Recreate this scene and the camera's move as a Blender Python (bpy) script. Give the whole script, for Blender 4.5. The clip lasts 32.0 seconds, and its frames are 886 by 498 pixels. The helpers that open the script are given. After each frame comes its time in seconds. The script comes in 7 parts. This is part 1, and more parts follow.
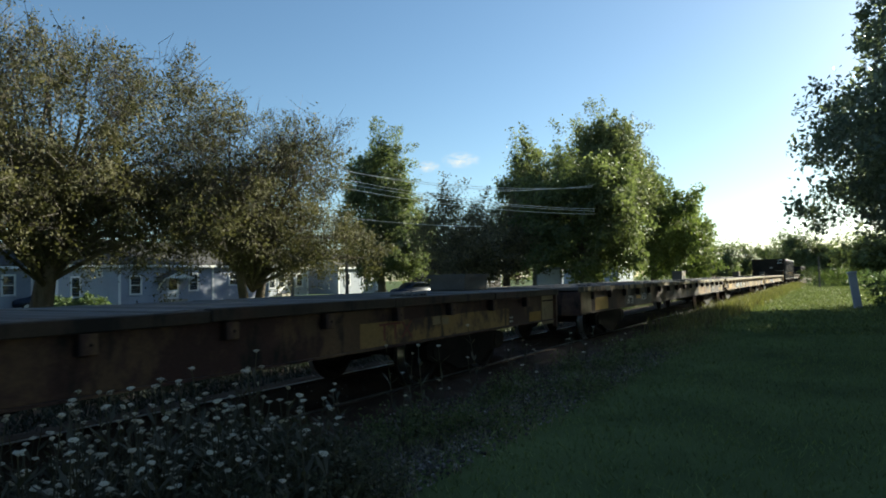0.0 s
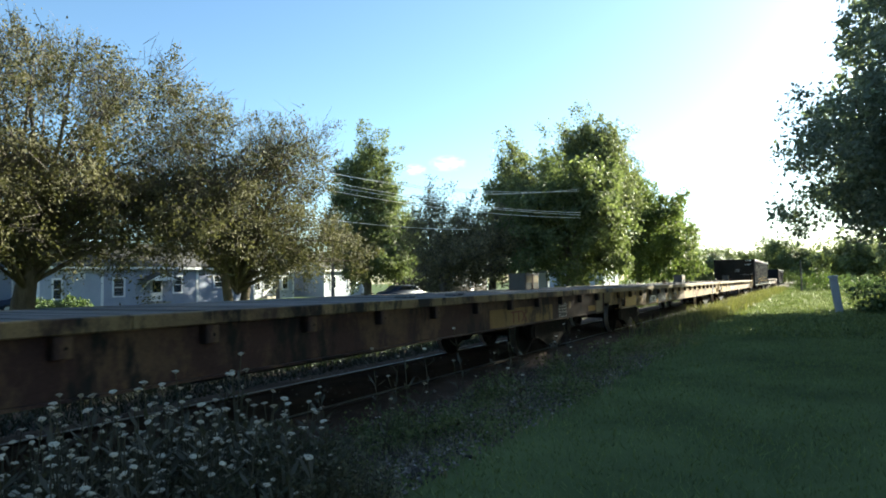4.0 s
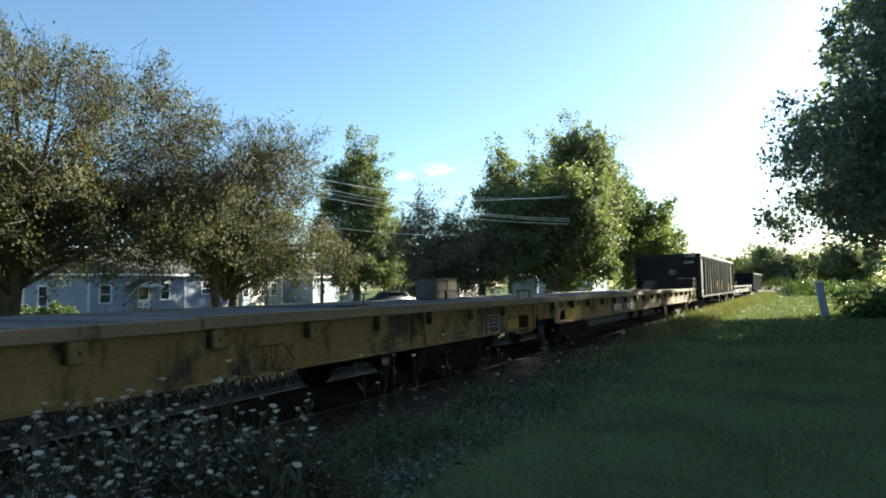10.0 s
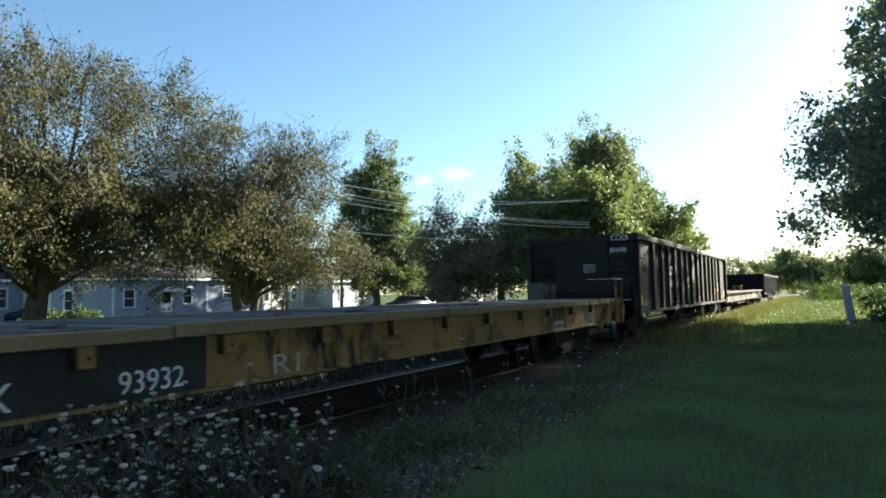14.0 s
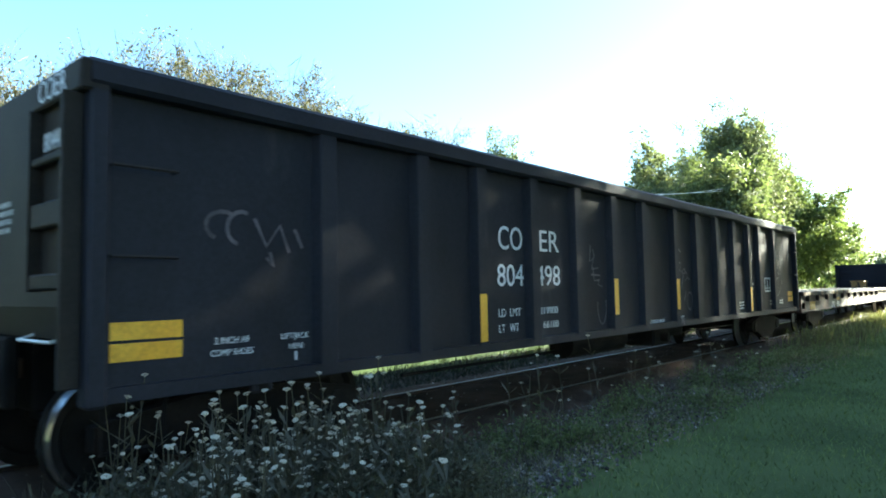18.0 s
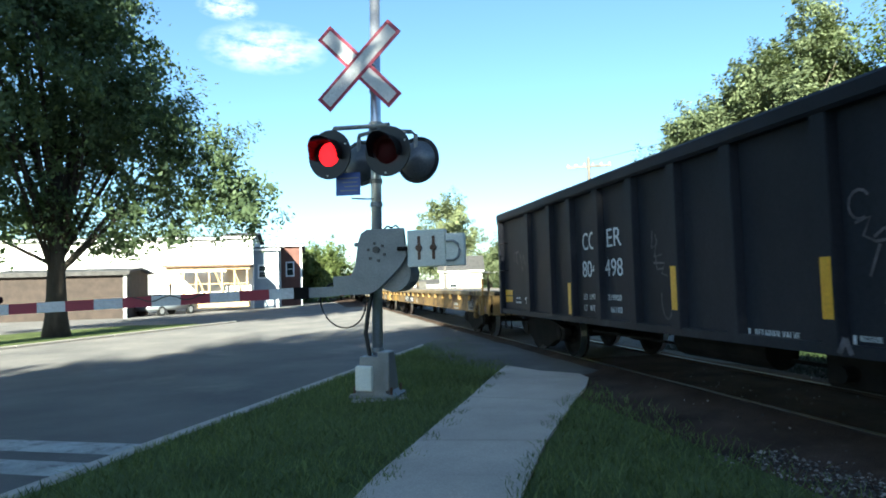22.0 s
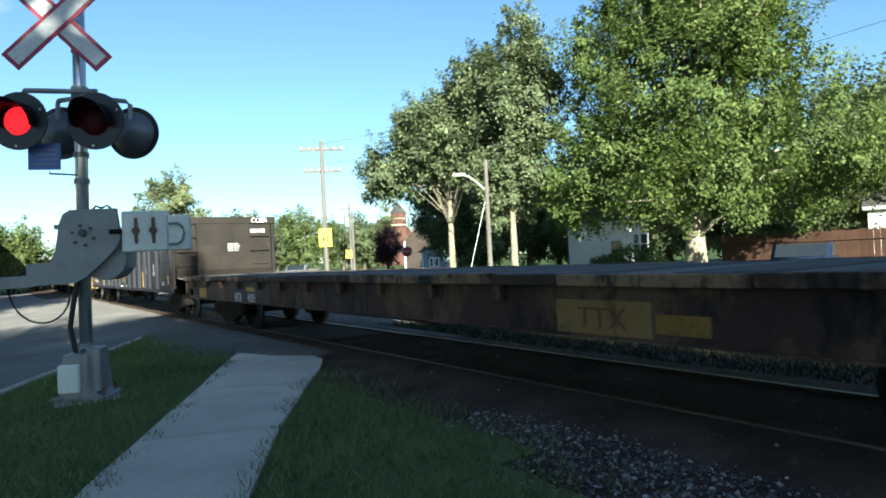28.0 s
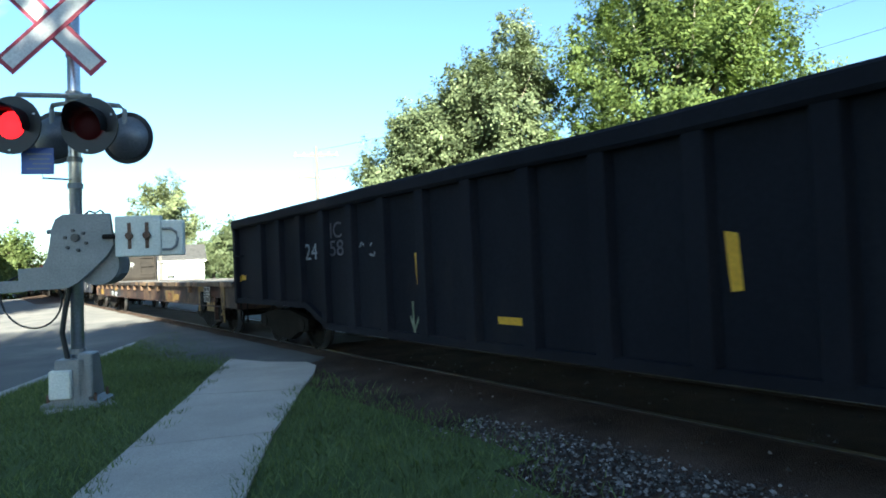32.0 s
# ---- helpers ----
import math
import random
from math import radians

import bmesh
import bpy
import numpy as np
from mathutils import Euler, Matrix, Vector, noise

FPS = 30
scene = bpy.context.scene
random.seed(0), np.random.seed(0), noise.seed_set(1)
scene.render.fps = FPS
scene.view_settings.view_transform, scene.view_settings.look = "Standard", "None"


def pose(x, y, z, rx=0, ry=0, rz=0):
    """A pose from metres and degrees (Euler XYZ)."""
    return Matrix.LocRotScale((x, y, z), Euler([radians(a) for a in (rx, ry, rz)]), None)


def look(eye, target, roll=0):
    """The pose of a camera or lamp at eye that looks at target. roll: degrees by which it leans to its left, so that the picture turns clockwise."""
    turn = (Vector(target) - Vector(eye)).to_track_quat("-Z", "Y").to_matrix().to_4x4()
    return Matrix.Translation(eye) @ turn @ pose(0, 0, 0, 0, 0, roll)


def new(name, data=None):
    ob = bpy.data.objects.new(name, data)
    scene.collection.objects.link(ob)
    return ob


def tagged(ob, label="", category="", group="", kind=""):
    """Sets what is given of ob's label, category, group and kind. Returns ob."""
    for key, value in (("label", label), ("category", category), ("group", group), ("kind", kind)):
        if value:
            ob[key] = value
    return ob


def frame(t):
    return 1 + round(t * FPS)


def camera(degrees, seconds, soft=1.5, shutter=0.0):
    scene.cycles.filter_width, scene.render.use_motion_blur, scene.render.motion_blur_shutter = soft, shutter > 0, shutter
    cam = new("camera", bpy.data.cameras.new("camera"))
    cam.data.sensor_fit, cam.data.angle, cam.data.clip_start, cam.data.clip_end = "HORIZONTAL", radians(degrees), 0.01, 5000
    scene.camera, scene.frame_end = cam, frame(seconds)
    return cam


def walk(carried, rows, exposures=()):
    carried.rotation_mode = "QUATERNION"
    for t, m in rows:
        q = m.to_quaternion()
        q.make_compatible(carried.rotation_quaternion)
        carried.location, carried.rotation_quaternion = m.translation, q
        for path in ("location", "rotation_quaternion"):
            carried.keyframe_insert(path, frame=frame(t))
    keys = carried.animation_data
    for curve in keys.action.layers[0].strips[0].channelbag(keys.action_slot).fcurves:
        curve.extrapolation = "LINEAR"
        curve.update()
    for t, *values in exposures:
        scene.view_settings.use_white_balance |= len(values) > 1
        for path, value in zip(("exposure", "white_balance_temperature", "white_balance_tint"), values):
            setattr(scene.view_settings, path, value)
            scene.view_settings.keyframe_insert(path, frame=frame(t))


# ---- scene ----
# camera: stands beside the track, turns to follow the cars
cam = camera(68.0, 32.0, soft=1.8, shutter=0.2)
EYE = 1.35
TURN = [
    (0, 30.69, 2.69, 1.14),    (0.5, 30.30, 2.37, 1.14),    (1, 29.89, 2.32, 1.17),    (1.5, 29.67, 2.35, 1.06),
    (2, 29.49, 2.47, 1.04),    (2.5, 29.61, 2.61, 1.07),    (3, 29.62, 2.73, 1.08),    (3.5, 29.55, 2.83, 1.01),
    (5.5, 29.29, 3.16, 1.04),    (6, 29.16, 3.19, 1.06),    (6.5, 29.05, 3.24, 1.09),    (7, 28.94, 3.28, 1.02),
    (7.5, 28.86, 3.32, 1.07),    (8, 28.78, 3.36, 1.07),    (8.5, 28.70, 3.40, 1.07),    (9, 28.65, 3.40, 1.10),
    (9.5, 28.61, 3.40, 1.08),    (10, 28.57, 3.45, 1.07),    (10.5, 28.55, 3.45, 1.09),    (11, 28.51, 3.46, 1.12),
    (11.5, 28.51, 3.51, 1.12),    (12, 28.58, 3.54, 1.11),    (12.5, 28.82, 3.51, 1.23),    (13, 29.40, 3.62, 1.21),
    (13.5, 29.86, 3.74, 1.17),    (14, 30.25, 3.84, 1.12),    (14.5, 30.53, 3.90, 1.01),    (16.5, 33.22, 3.79, 1.05),
    (17, 36.82, 3.76, 1.09),    (17.5, 39.59, 3.73, 1.00),    (18, 40.91, 3.67, 1.03),    (18.5, 41.23, 3.62, 0.86),
    (19, 40.90, 3.58, 0.75),    (19.5, 40.63, 3.55, 0.66),    (20, 40.51, 3.52, 0.66),    (20.3, 42.60, 3.86, 1.21),
    (20.4, 50.60, 4.80, 1.10), (20.5, 60.00, 5.60, 0.10), (20.6, 70.00, 6.30, -1.10), (20.7, 79.80, 6.50, -1.80),
    (20.8, 89.30, 6.30, -1.60), (20.9, 98.90, 6.45, -1.85), (21, 108.50, 6.45, -1.75), (21.1, 119.20, 6.00, -1.00),
    (21.2, 130.00, 5.35, 0.05), (21.3, 140.70, 4.85, 1.00), (21.4, 149.60, 4.72, 1.60), (21.5, 156.40, 4.67, 1.82),
    (22, 168.54, 3.07, 1.67),
    (22.5, 169.0, 2.52, 3.18),    (23, 159.36, 2.53, 3.73),    (23.5, 150.74, 2.14, 4.04),    (24, 146.10, 1.04, 4.05),
    (24.5, 144.10, 0.62, 3.78),    (25, 144.62, 0.29, 3.40),    (25.5, 144.88, 0.19, 3.18),    (27.5, 145.59, 0.60, 2.74),
    (28, 145.60, 0.68, 2.75),    (28.5, 145.60, 0.76, 2.77),    (29, 145.58, 0.88, 2.65),    (29.5, 145.58, 0.98, 2.64),
    (30, 145.59, 1.02, 2.64),    (30.5, 145.59, 1.06, 2.67),    (31, 145.55, 1.15, 2.63),    (31.5, 145.34, 1.16, 2.62),
    (32, 145.11, 1.22, 2.52),
]


def stand(t):
    return -0.07 * (1 + math.tanh((t - 21.0) / 0.35))


walk(cam, [(t, pose(stand(t), 0, EYE, 90 + p, r, y)) for t, y, p, r in TURN],
     exposures=[(t, s + 1.58, 6330 if t < 16.5 else 6050 if t < 20.5 else 5900, -1 if t < 16.5 else -4) for t, s in ((0.0, 0.05), (0.6, 0.55), (1.2, 0.9), (3.5, 0.88), (6.0, 0.80), (9.0, 0.68), (16.4, 0.78), (17.0, 1.08), (17.6, 1.74), (18.0, 1.97), (19.0, 2.5), (20.3, 2.6), (21.0, 3.45),
                (21.45, 2.9), (21.8, 1.3), (22.1, 0.8), (22.6, 0.4), (23.3, 0.4), (24.2, 1.35), (25.0, 1.52), (25.6, 1.4), (27.5, 0.55), (29.6, 0.5), (31.2, 1.0), (32.0, 1.15))])

# daylight: a low sun along the track, behind the trees of the lawn
SUN_AZ, SUN_EL = 20.0, 21.0
world = bpy.data.worlds.new("sky")
scene.world = world
world.use_nodes = True
wn, wl = world.node_tree.nodes, world.node_tree.links
wn.clear()
w_out, w_bg, w_sky = wn.new("ShaderNodeOutputWorld"), wn.new("ShaderNodeBackground"), wn.new("ShaderNodeTexSky")
w_sky.sky_type, w_sky.sun_disc = "NISHITA", False
w_sky.sun_elevation, w_sky.sun_rotation = radians(SUN_EL), radians(SUN_AZ)
w_sky.altitude, w_sky.air_density, w_sky.dust_density, w_sky.ozone_density = 200, 1.0, 0.5, 3.0
w_bg.inputs["Strength"].default_value = 0.05
wl.new(w_sky.outputs[0], w_bg.inputs[0])
wl.new(w_bg.outputs[0], w_out.inputs[0])
sun = new("sun", bpy.data.lights.new("sun", "SUN"))
sun.data.energy, sun.data.angle, sun.data.color = 5.0, radians(0.6), (1.0, 0.90, 0.74)
sd = Vector((math.sin(radians(SUN_AZ)) * math.cos(radians(SUN_EL)), math.cos(radians(SUN_AZ)) * math.cos(radians(SUN_EL)), math.sin(radians(SUN_EL))))
sun.matrix_world = look(sd * 60, (0, 0, 0))


# ---------- materials ----------
def node_mat(name):
    m = bpy.data.materials.new(name)
    m.use_nodes = True
    n, l = m.node_tree.nodes, m.node_tree.links
    return m, n, l, n["Principled BSDF"]


def ramp(n, l, src, stops):
    r = n.new("ShaderNodeValToRGB")
    els = r.color_ramp.elements
    els[0].position, els[0].color = stops[0][0], (*stops[0][1], 1)
    els[1].position, els[1].color = stops[-1][0], (*stops[-1][1], 1)
    for p, c in stops[1:-1]:
        e = els.new(p)
        e.color = (*c, 1)
    l.new(src, r.inputs[0])
    return r.outputs[0]


def noise_node(n, l, scale, detail=6, stretch=(1, 1, 1), coord="Object", rough=0.6):
    tc, mp, nz = n.new("ShaderNodeTexCoord"), n.new("ShaderNodeMapping"), n.new("ShaderNodeTexNoise")
    mp.inputs["Scale"].default_value = stretch
    nz.inputs["Scale"].default_value, nz.inputs["Detail"].default_value, nz.inputs["Roughness"].default_value = scale, detail, rough
    l.new(tc.outputs[coord], mp.inputs[0])
    l.new(mp.outputs[0], nz.inputs["Vector"])
    return nz.outputs["Fac"]


def mixed(n, l, a, b, fac, mode="MIX"):
    x = n.new("ShaderNodeMix")
    x.data_type, x.blend_type = "RGBA", mode
    for sock, v in ((x.inputs[0], fac), (x.inputs[6], a), (x.inputs[7], b)):
        if isinstance(v, (int, float)):
            sock.default_value = v
        elif isinstance(v, tuple):
            sock.default_value = (*v, 1)
        else:
            l.new(v, sock)
    return x.outputs[2]


def bump(n, l, bsdf, src, strength, distance):
    b = n.new("ShaderNodeBump")
    b.inputs["Strength"].default_value, b.inputs["Distance"].default_value = strength, distance
    l.new(src, b.inputs["Height"])
    l.new(b.outputs[0], bsdf.inputs["Normal"])


def surf(name, lo, hi, scale=3.0, fine=40.0, rough=0.8, metal=0.0, relief=0.3, depth=0.01, stain=None, stain_scale=1.2,
         stretch=(1, 1, 1), stain_at=0.55, vary=0.0, spec=0.4, chalky=0.0):
    """A weathered surface: large patches, fine grain, optional stains, small differences from piece to piece."""
    m, n, l, b = node_mat(name)
    big, small = noise_node(n, l, scale, 5, stretch), noise_node(n, l, fine, 4)
    col = ramp(n, l, big, [(0.3, lo), (0.7, hi)])
    grain = ramp(n, l, small, [(0.25, (0.72, 0.72, 0.72)), (0.75, (1.12, 1.12, 1.12))])
    col = mixed(n, l, col, grain, 1.0, "MULTIPLY")
    if stain:
        s = noise_node(n, l, stain_scale, 8, stretch, rough=0.72)
        k = ramp(n, l, s, [(stain_at, (0, 0, 0)), (stain_at + 0.13, (1, 1, 1))])
        col = mixed(n, l, col, stain, k)
    if vary:
        oi = n.new("ShaderNodeObjectInfo")
        v = ramp(n, l, oi.outputs["Random"], [(0.0, (1 - vary,) * 3), (1.0, (1 + vary,) * 3)])
        col = mixed(n, l, col, v, 1.0, "MULTIPLY")
    l.new(col, b.inputs["Base Color"])
    b.inputs["Roughness"].default_value, b.inputs["Metallic"].default_value = rough, metal
    b.inputs["Specular IOR Level"].default_value, b.inputs["Diffuse Roughness"].default_value = spec, chalky
    if relief:
        bump(n, l, b, small, relief, depth)
    return m


def old_paint(name, base, worn, rust, grime, rust_at=0.5, grime_at=0.55, seed=0.0):
    """Flaking paint: worn patches, rust showing through, black grime running down."""
    m, n, l, b = node_mat(name)
    big = noise_node(n, l, 0.7, 4, (1, 1, 0.8))
    col = ramp(n, l, big, [(0.35, base), (0.65, worn)])
    r = noise_node(n, l, 1.3, 12, (1, 1, 0.7), rough=0.75)
    col = mixed(n, l, col, rust, ramp(n, l, r, [(rust_at, (0, 0, 0)), (rust_at + 0.09, (1, 1, 1))]))
    g = noise_node(n, l, 2.3, 9, (1, 1.0, 0.35), rough=0.7)
    col = mixed(n, l, col, grime, ramp(n, l, g, [(grime_at, (0, 0, 0)), (grime_at + 0.08, (1, 1, 1))]))
    fine = noise_node(n, l, 45, 4)
    col = mixed(n, l, col, ramp(n, l, fine, [(0.3, (0.7, 0.7, 0.7)), (0.7, (1.15, 1.15, 1.15))]), 1.0, "MULTIPLY")
    l.new(col, b.inputs["Base Color"])
    b.inputs["Roughness"].default_value, b.inputs["Specular IOR Level"].default_value = 0.72, 0.25
    bump(n, l, b, fine, 0.25, 0.006)
    return m


def leaf_mat(name, dark, light, through_light=0.4, scale=0.6, gloss=0.15):
    """Leaves that let some light through; each leaf and each branch a little different."""
    m, n, l, b = node_mat(name)
    geo = n.new("ShaderNodeNewGeometry")
    isl = ramp(n, l, geo.outputs["Random Per Island"], [(0.0, dark), (1.0, light)])
    big = noise_node(n, l, scale, 3)
    shade = ramp(n, l, big, [(0.3, (0.7, 0.72, 0.7)), (0.7, (1.2, 1.2, 1.1))])
    col = mixed(n, l, isl, shade, 1.0, "MULTIPLY")
    tr, mx, out = n.new("ShaderNodeBsdfTranslucent"), n.new("ShaderNodeMixShader"), n["Material Output"]
    l.new(col, b.inputs["Base Color"])
    bright = mixed(n, l, col, (1.25, 1.3, 0.7), 1.0, "MULTIPLY")
    l.new(bright, tr.inputs[0])
    b.inputs["Roughness"].default_value, b.inputs["Specular IOR Level"].default_value = 0.6 - 0.4 * gloss, gloss
    mx.inputs[0].default_value = through_light
    l.new(b.outputs[0], mx.inputs[1])
    l.new(tr.outputs[0], mx.inputs[2])
    l.new(mx.outputs[0], out.inputs[0])
    return m


def plain(name, c, rough=0.6, metal=0.0, glow=0.0, spec=0.4):
    m, n, l, b = node_mat(name)
    b.inputs["Base Color"].default_value = (*c, 1)
    b.inputs["Roughness"].default_value, b.inputs["Metallic"].default_value = rough, metal
    b.inputs["Specular IOR Level"].default_value = spec
    if glow:
        b.inputs["Emission Color"].default_value, b.inputs["Emission Strength"].default_value = (*c, 1), glow
    return m


M = {}
M["grass"] = surf("mown_grass", (0.076, 0.098, 0.044), (0.175, 0.205, 0.086), 0.45, 90, 1.0, relief=0.6, depth=0.03, stain=(0.09, 0.10, 0.04), stain_scale=0.5, stain_at=0.62, spec=0.0)
M["field"] = surf("rough_field", (0.04, 0.065, 0.022), (0.075, 0.105, 0.034), 0.08, 8, 0.95, relief=0.5, depth=0.05, spec=0.08)
M["soil"] = surf("track_bed", (0.05, 0.034, 0.026), (0.12, 0.08, 0.062), 1.5, 60, 0.95, relief=0.8, depth=0.03, stain=(0.115, 0.085, 0.068), stain_scale=6, stain_at=0.6, spec=0.1)
sm, sn, sl, sb = node_mat("ballast_stone")
sg = sn.new("ShaderNodeNewGeometry")
sl.new(mixed(sn, sl, ramp(sn, sl, sg.outputs["Random Per Island"], [(0.0, (0.035, 0.029, 0.026)), (0.5, (0.10, 0.086, 0.078)), (0.82, (0.22, 0.19, 0.175)), (1.0, (0.42, 0.375, 0.345))]), ramp(sn, sl, noise_node(sn, sl, 60, 4), [(0.3, (0.7, 0.7, 0.7)), (0.7, (1.15, 1.15, 1.15))]), 1.0, "MULTIPLY"), sb.inputs["Base Color"])
sb.inputs["Roughness"].default_value, sb.inputs["Specular IOR Level"].default_value = 0.9, 0.2
M["stone"] = sm
M["tie"] = surf("tie_timber", (0.018, 0.013, 0.01), (0.045, 0.033, 0.025), 2.5, 50, 0.9, stretch=(1, 8, 1), vary=0.3)
M["rail"] = surf("rusted_rail", (0.016, 0.010, 0.008), (0.035, 0.020, 0.014), 4, 60, 0.9, relief=0.3)
M["railtop"] = surf("worn_rail_head", (0.08, 0.076, 0.075), (0.17, 0.165, 0.165), 5, 60, 0.42, metal=0.7, relief=0.05)
M["asphalt"] = surf("worn_asphalt", (0.088, 0.084, 0.084), (0.148, 0.138, 0.130), 0.5, 120, 0.9, relief=0.5, depth=0.01, stain=(0.165, 0.15, 0.138), stain_scale=0.35, stain_at=0.55, spec=0.2, chalky=0.6)
M["concrete"] = surf("sidewalk_concrete", (0.35, 0.305, 0.265), (0.45, 0.395, 0.345), 1.2, 70, 0.9, relief=0.3, stain=(0.27, 0.235, 0.205), stain_scale=1.4, stain_at=0.6, vary=0.06, chalky=0.8)
M["kerb"] = surf("kerb_concrete", (0.32, 0.285, 0.25), (0.44, 0.40, 0.355), 1.5, 60, 0.85)
M["roadpaint"] = surf("road_paint", (0.22, 0.22, 0.215), (0.42, 0.42, 0.41), 3, 50, 0.8, stain=(0.12, 0.118, 0.115), stain_scale=5, stain_at=0.53)
M["bark"] = surf("grey_bark", (0.07, 0.055, 0.042), (0.17, 0.14, 0.11), 5, 30, 0.95, relief=1.0, depth=0.03, stretch=(1, 1, 0.25))
M["bark_dark"] = surf("dark_bark", (0.022, 0.018, 0.014), (0.06, 0.048, 0.038), 5, 30, 0.95, relief=1.0, depth=0.03, stretch=(1, 1, 0.25))
M["bark_pale"] = surf("pale_bark", (0.20, 0.17, 0.12), (0.38, 0.34, 0.26), 4, 30, 0.95, relief=1.0, depth=0.03, stretch=(1, 1, 0.25))
M["leaf_olive"] = leaf_mat("olive_crab_leaves", (0.055, 0.055, 0.03), (0.16, 0.147, 0.098), 0.28, gloss=0.06)
M["leaf_green"] = leaf_mat("green_leaves", (0.075, 0.095, 0.052), (0.175, 0.20, 0.11), 0.42)
M["leaf_bright"] = leaf_mat("bright_maple_leaves", (0.052, 0.08, 0.028), (0.15, 0.19, 0.062), 0.33)
M["leaf_back"] = leaf_mat("soft_green_leaves", (0.075, 0.105, 0.042), (0.19, 0.225, 0.09), 0.42)
M["leaf_silver"] = leaf_mat("silver_maple_leaves", (0.052, 0.07, 0.038), (0.19, 0.22, 0.125), 0.22)
M["leaf_deep"] = leaf_mat("deep_green_leaves", (0.085, 0.10, 0.065), (0.20, 0.22, 0.13), 0.45)
M["leaf_olive_pale"] = leaf_mat("pale_olive_crab_leaves", (0.10, 0.088, 0.068), (0.25, 0.215, 0.16), 0.42, gloss=0.08)
M["leaf_dark"] = leaf_mat("dark_ash_leaves", (0.055, 0.082, 0.05), (0.125, 0.165, 0.09), 0.36)
# ash leaves paled to blue-grey: the haze against the sun is in the colour
M["leaf_hazed"] = leaf_mat("ash_leaves_paled_for_haze", (0.115, 0.135, 0.115), (0.22, 0.245, 0.205), 0.4, gloss=0.4)
M["leaf_purple"] = leaf_mat("dark_purple_leaves", (0.022, 0.012, 0.018), (0.065, 0.03, 0.042), 0.2)
M["leaf_pine"] = leaf_mat("spruce_needles", (0.09, 0.11, 0.06), (0.20, 0.22, 0.12), 0.15)
M["weed"] = leaf_mat("weed_blades", (0.038, 0.034, 0.025), (0.13, 0.115, 0.086), 0.25)
M["weed_leafy"] = leaf_mat("grey_green_weed_leaves", (0.042, 0.045, 0.032), (0.135, 0.132, 0.097), 0.25, 2.5)
M["weed_tuft"] = leaf_mat("green_tufted_weed_leaves", (0.06, 0.078, 0.036), (0.19, 0.215, 0.11), 0.25, 2.5)
M["weed_dry"] = leaf_mat("dry_weed_blades", (0.09, 0.10, 0.04), (0.21, 0.20, 0.10), 0.3)
M["blade"] = leaf_mat("lawn_blades", (0.076, 0.098, 0.04), (0.195, 0.225, 0.09), 0.22)
M["weed_far"] = leaf_mat("rough_far_grass", (0.035, 0.05, 0.02), (0.085, 0.105, 0.042), 0.15)
# far-side weeds: the shade under the train is put into their colour
M["weed_shade"] = leaf_mat("weeds_darkened_for_shade", (0.011, 0.014, 0.008), (0.028, 0.033, 0.018), 0.08)
M["weed_grey"] = leaf_mat("grey_dry_weeds", (0.10, 0.088, 0.062), (0.27, 0.235, 0.175), 0.2)
M["twig"] = surf("brown_grey_twigs", (0.055, 0.045, 0.042), (0.13, 0.11, 0.10), 3, 40, 0.95, relief=0)
M["petal"] = plain("white_umbel", (0.54, 0.48, 0.37), 0.95)
M["yellowpaint"] = old_paint("faded_yellow_paint", (0.195, 0.115, 0.038), (0.25, 0.158, 0.06), (0.055, 0.032, 0.024), (0.014, 0.011, 0.010), 0.52, 0.53)
M["yellowdark"] = old_paint("grimy_brown_yellow_paint", (0.12, 0.072, 0.038), (0.075, 0.042, 0.028), (0.042, 0.020, 0.017), (0.009, 0.007, 0.007), 0.44, 0.52)
M["yellowfresh"] = surf("yellow_patch_paint", (0.28, 0.15, 0.01), (0.37, 0.21, 0.018), 2, 40, 0.6, stain=(0.2, 0.12, 0.04), stain_scale=3, stain_at=0.62)
M["rubrail"] = old_paint("worn_deck_edge", (0.24, 0.18, 0.10), (0.19, 0.14, 0.08), (0.06, 0.036, 0.026), (0.014, 0.012, 0.011), 0.60, 0.60)
M["rubpatch"] = old_paint("patchy_tan_deck_edge", (0.27, 0.17, 0.09), (0.17, 0.105, 0.06), (0.05, 0.026, 0.02), (0.010, 0.008, 0.008), 0.47, 0.50)
M["blackedge"] = old_paint("black_worn_deck_edge", (0.05, 0.036, 0.024), (0.03, 0.022, 0.016), (0.05, 0.028, 0.018), (0.010, 0.008, 0.007), 0.5, 0.5)
M["yellowdim"] = surf("dim_yellow_patch_paint", (0.15, 0.085, 0.012), (0.24, 0.135, 0.016), 2, 40, 0.7, stain=(0.06, 0.04, 0.02), stain_scale=3, stain_at=0.55)
M["rubdark"] = old_paint("blackened_deck_edge", (0.26, 0.19, 0.085), (0.15, 0.105, 0.055), (0.05, 0.027, 0.018), (0.009, 0.008, 0.007), 0.49, 0.49)
M["deck"] = surf("weathered_deck_timber", (0.075, 0.07, 0.067), (0.185, 0.17, 0.163), 2.5, 50, 0.95, spec=0.12, relief=0.5, depth=0.01, stretch=(0.3, 3, 1), vary=0.35, stain=(0.05, 0.045, 0.04), stain_scale=1.5, stain_at=0.6)
M["blackpanel"] = surf("black_stencil_panel", (0.007, 0.007, 0.008), (0.018, 0.017, 0.018), 2, 40, 0.65, stain=(0.05, 0.034, 0.024), stain_scale=2.2, stain_at=0.66)
M["underframe"] = surf("sooty_underframe", (0.006, 0.0055, 0.005), (0.019, 0.015, 0.013), 3, 40, 0.9, spec=0.12)
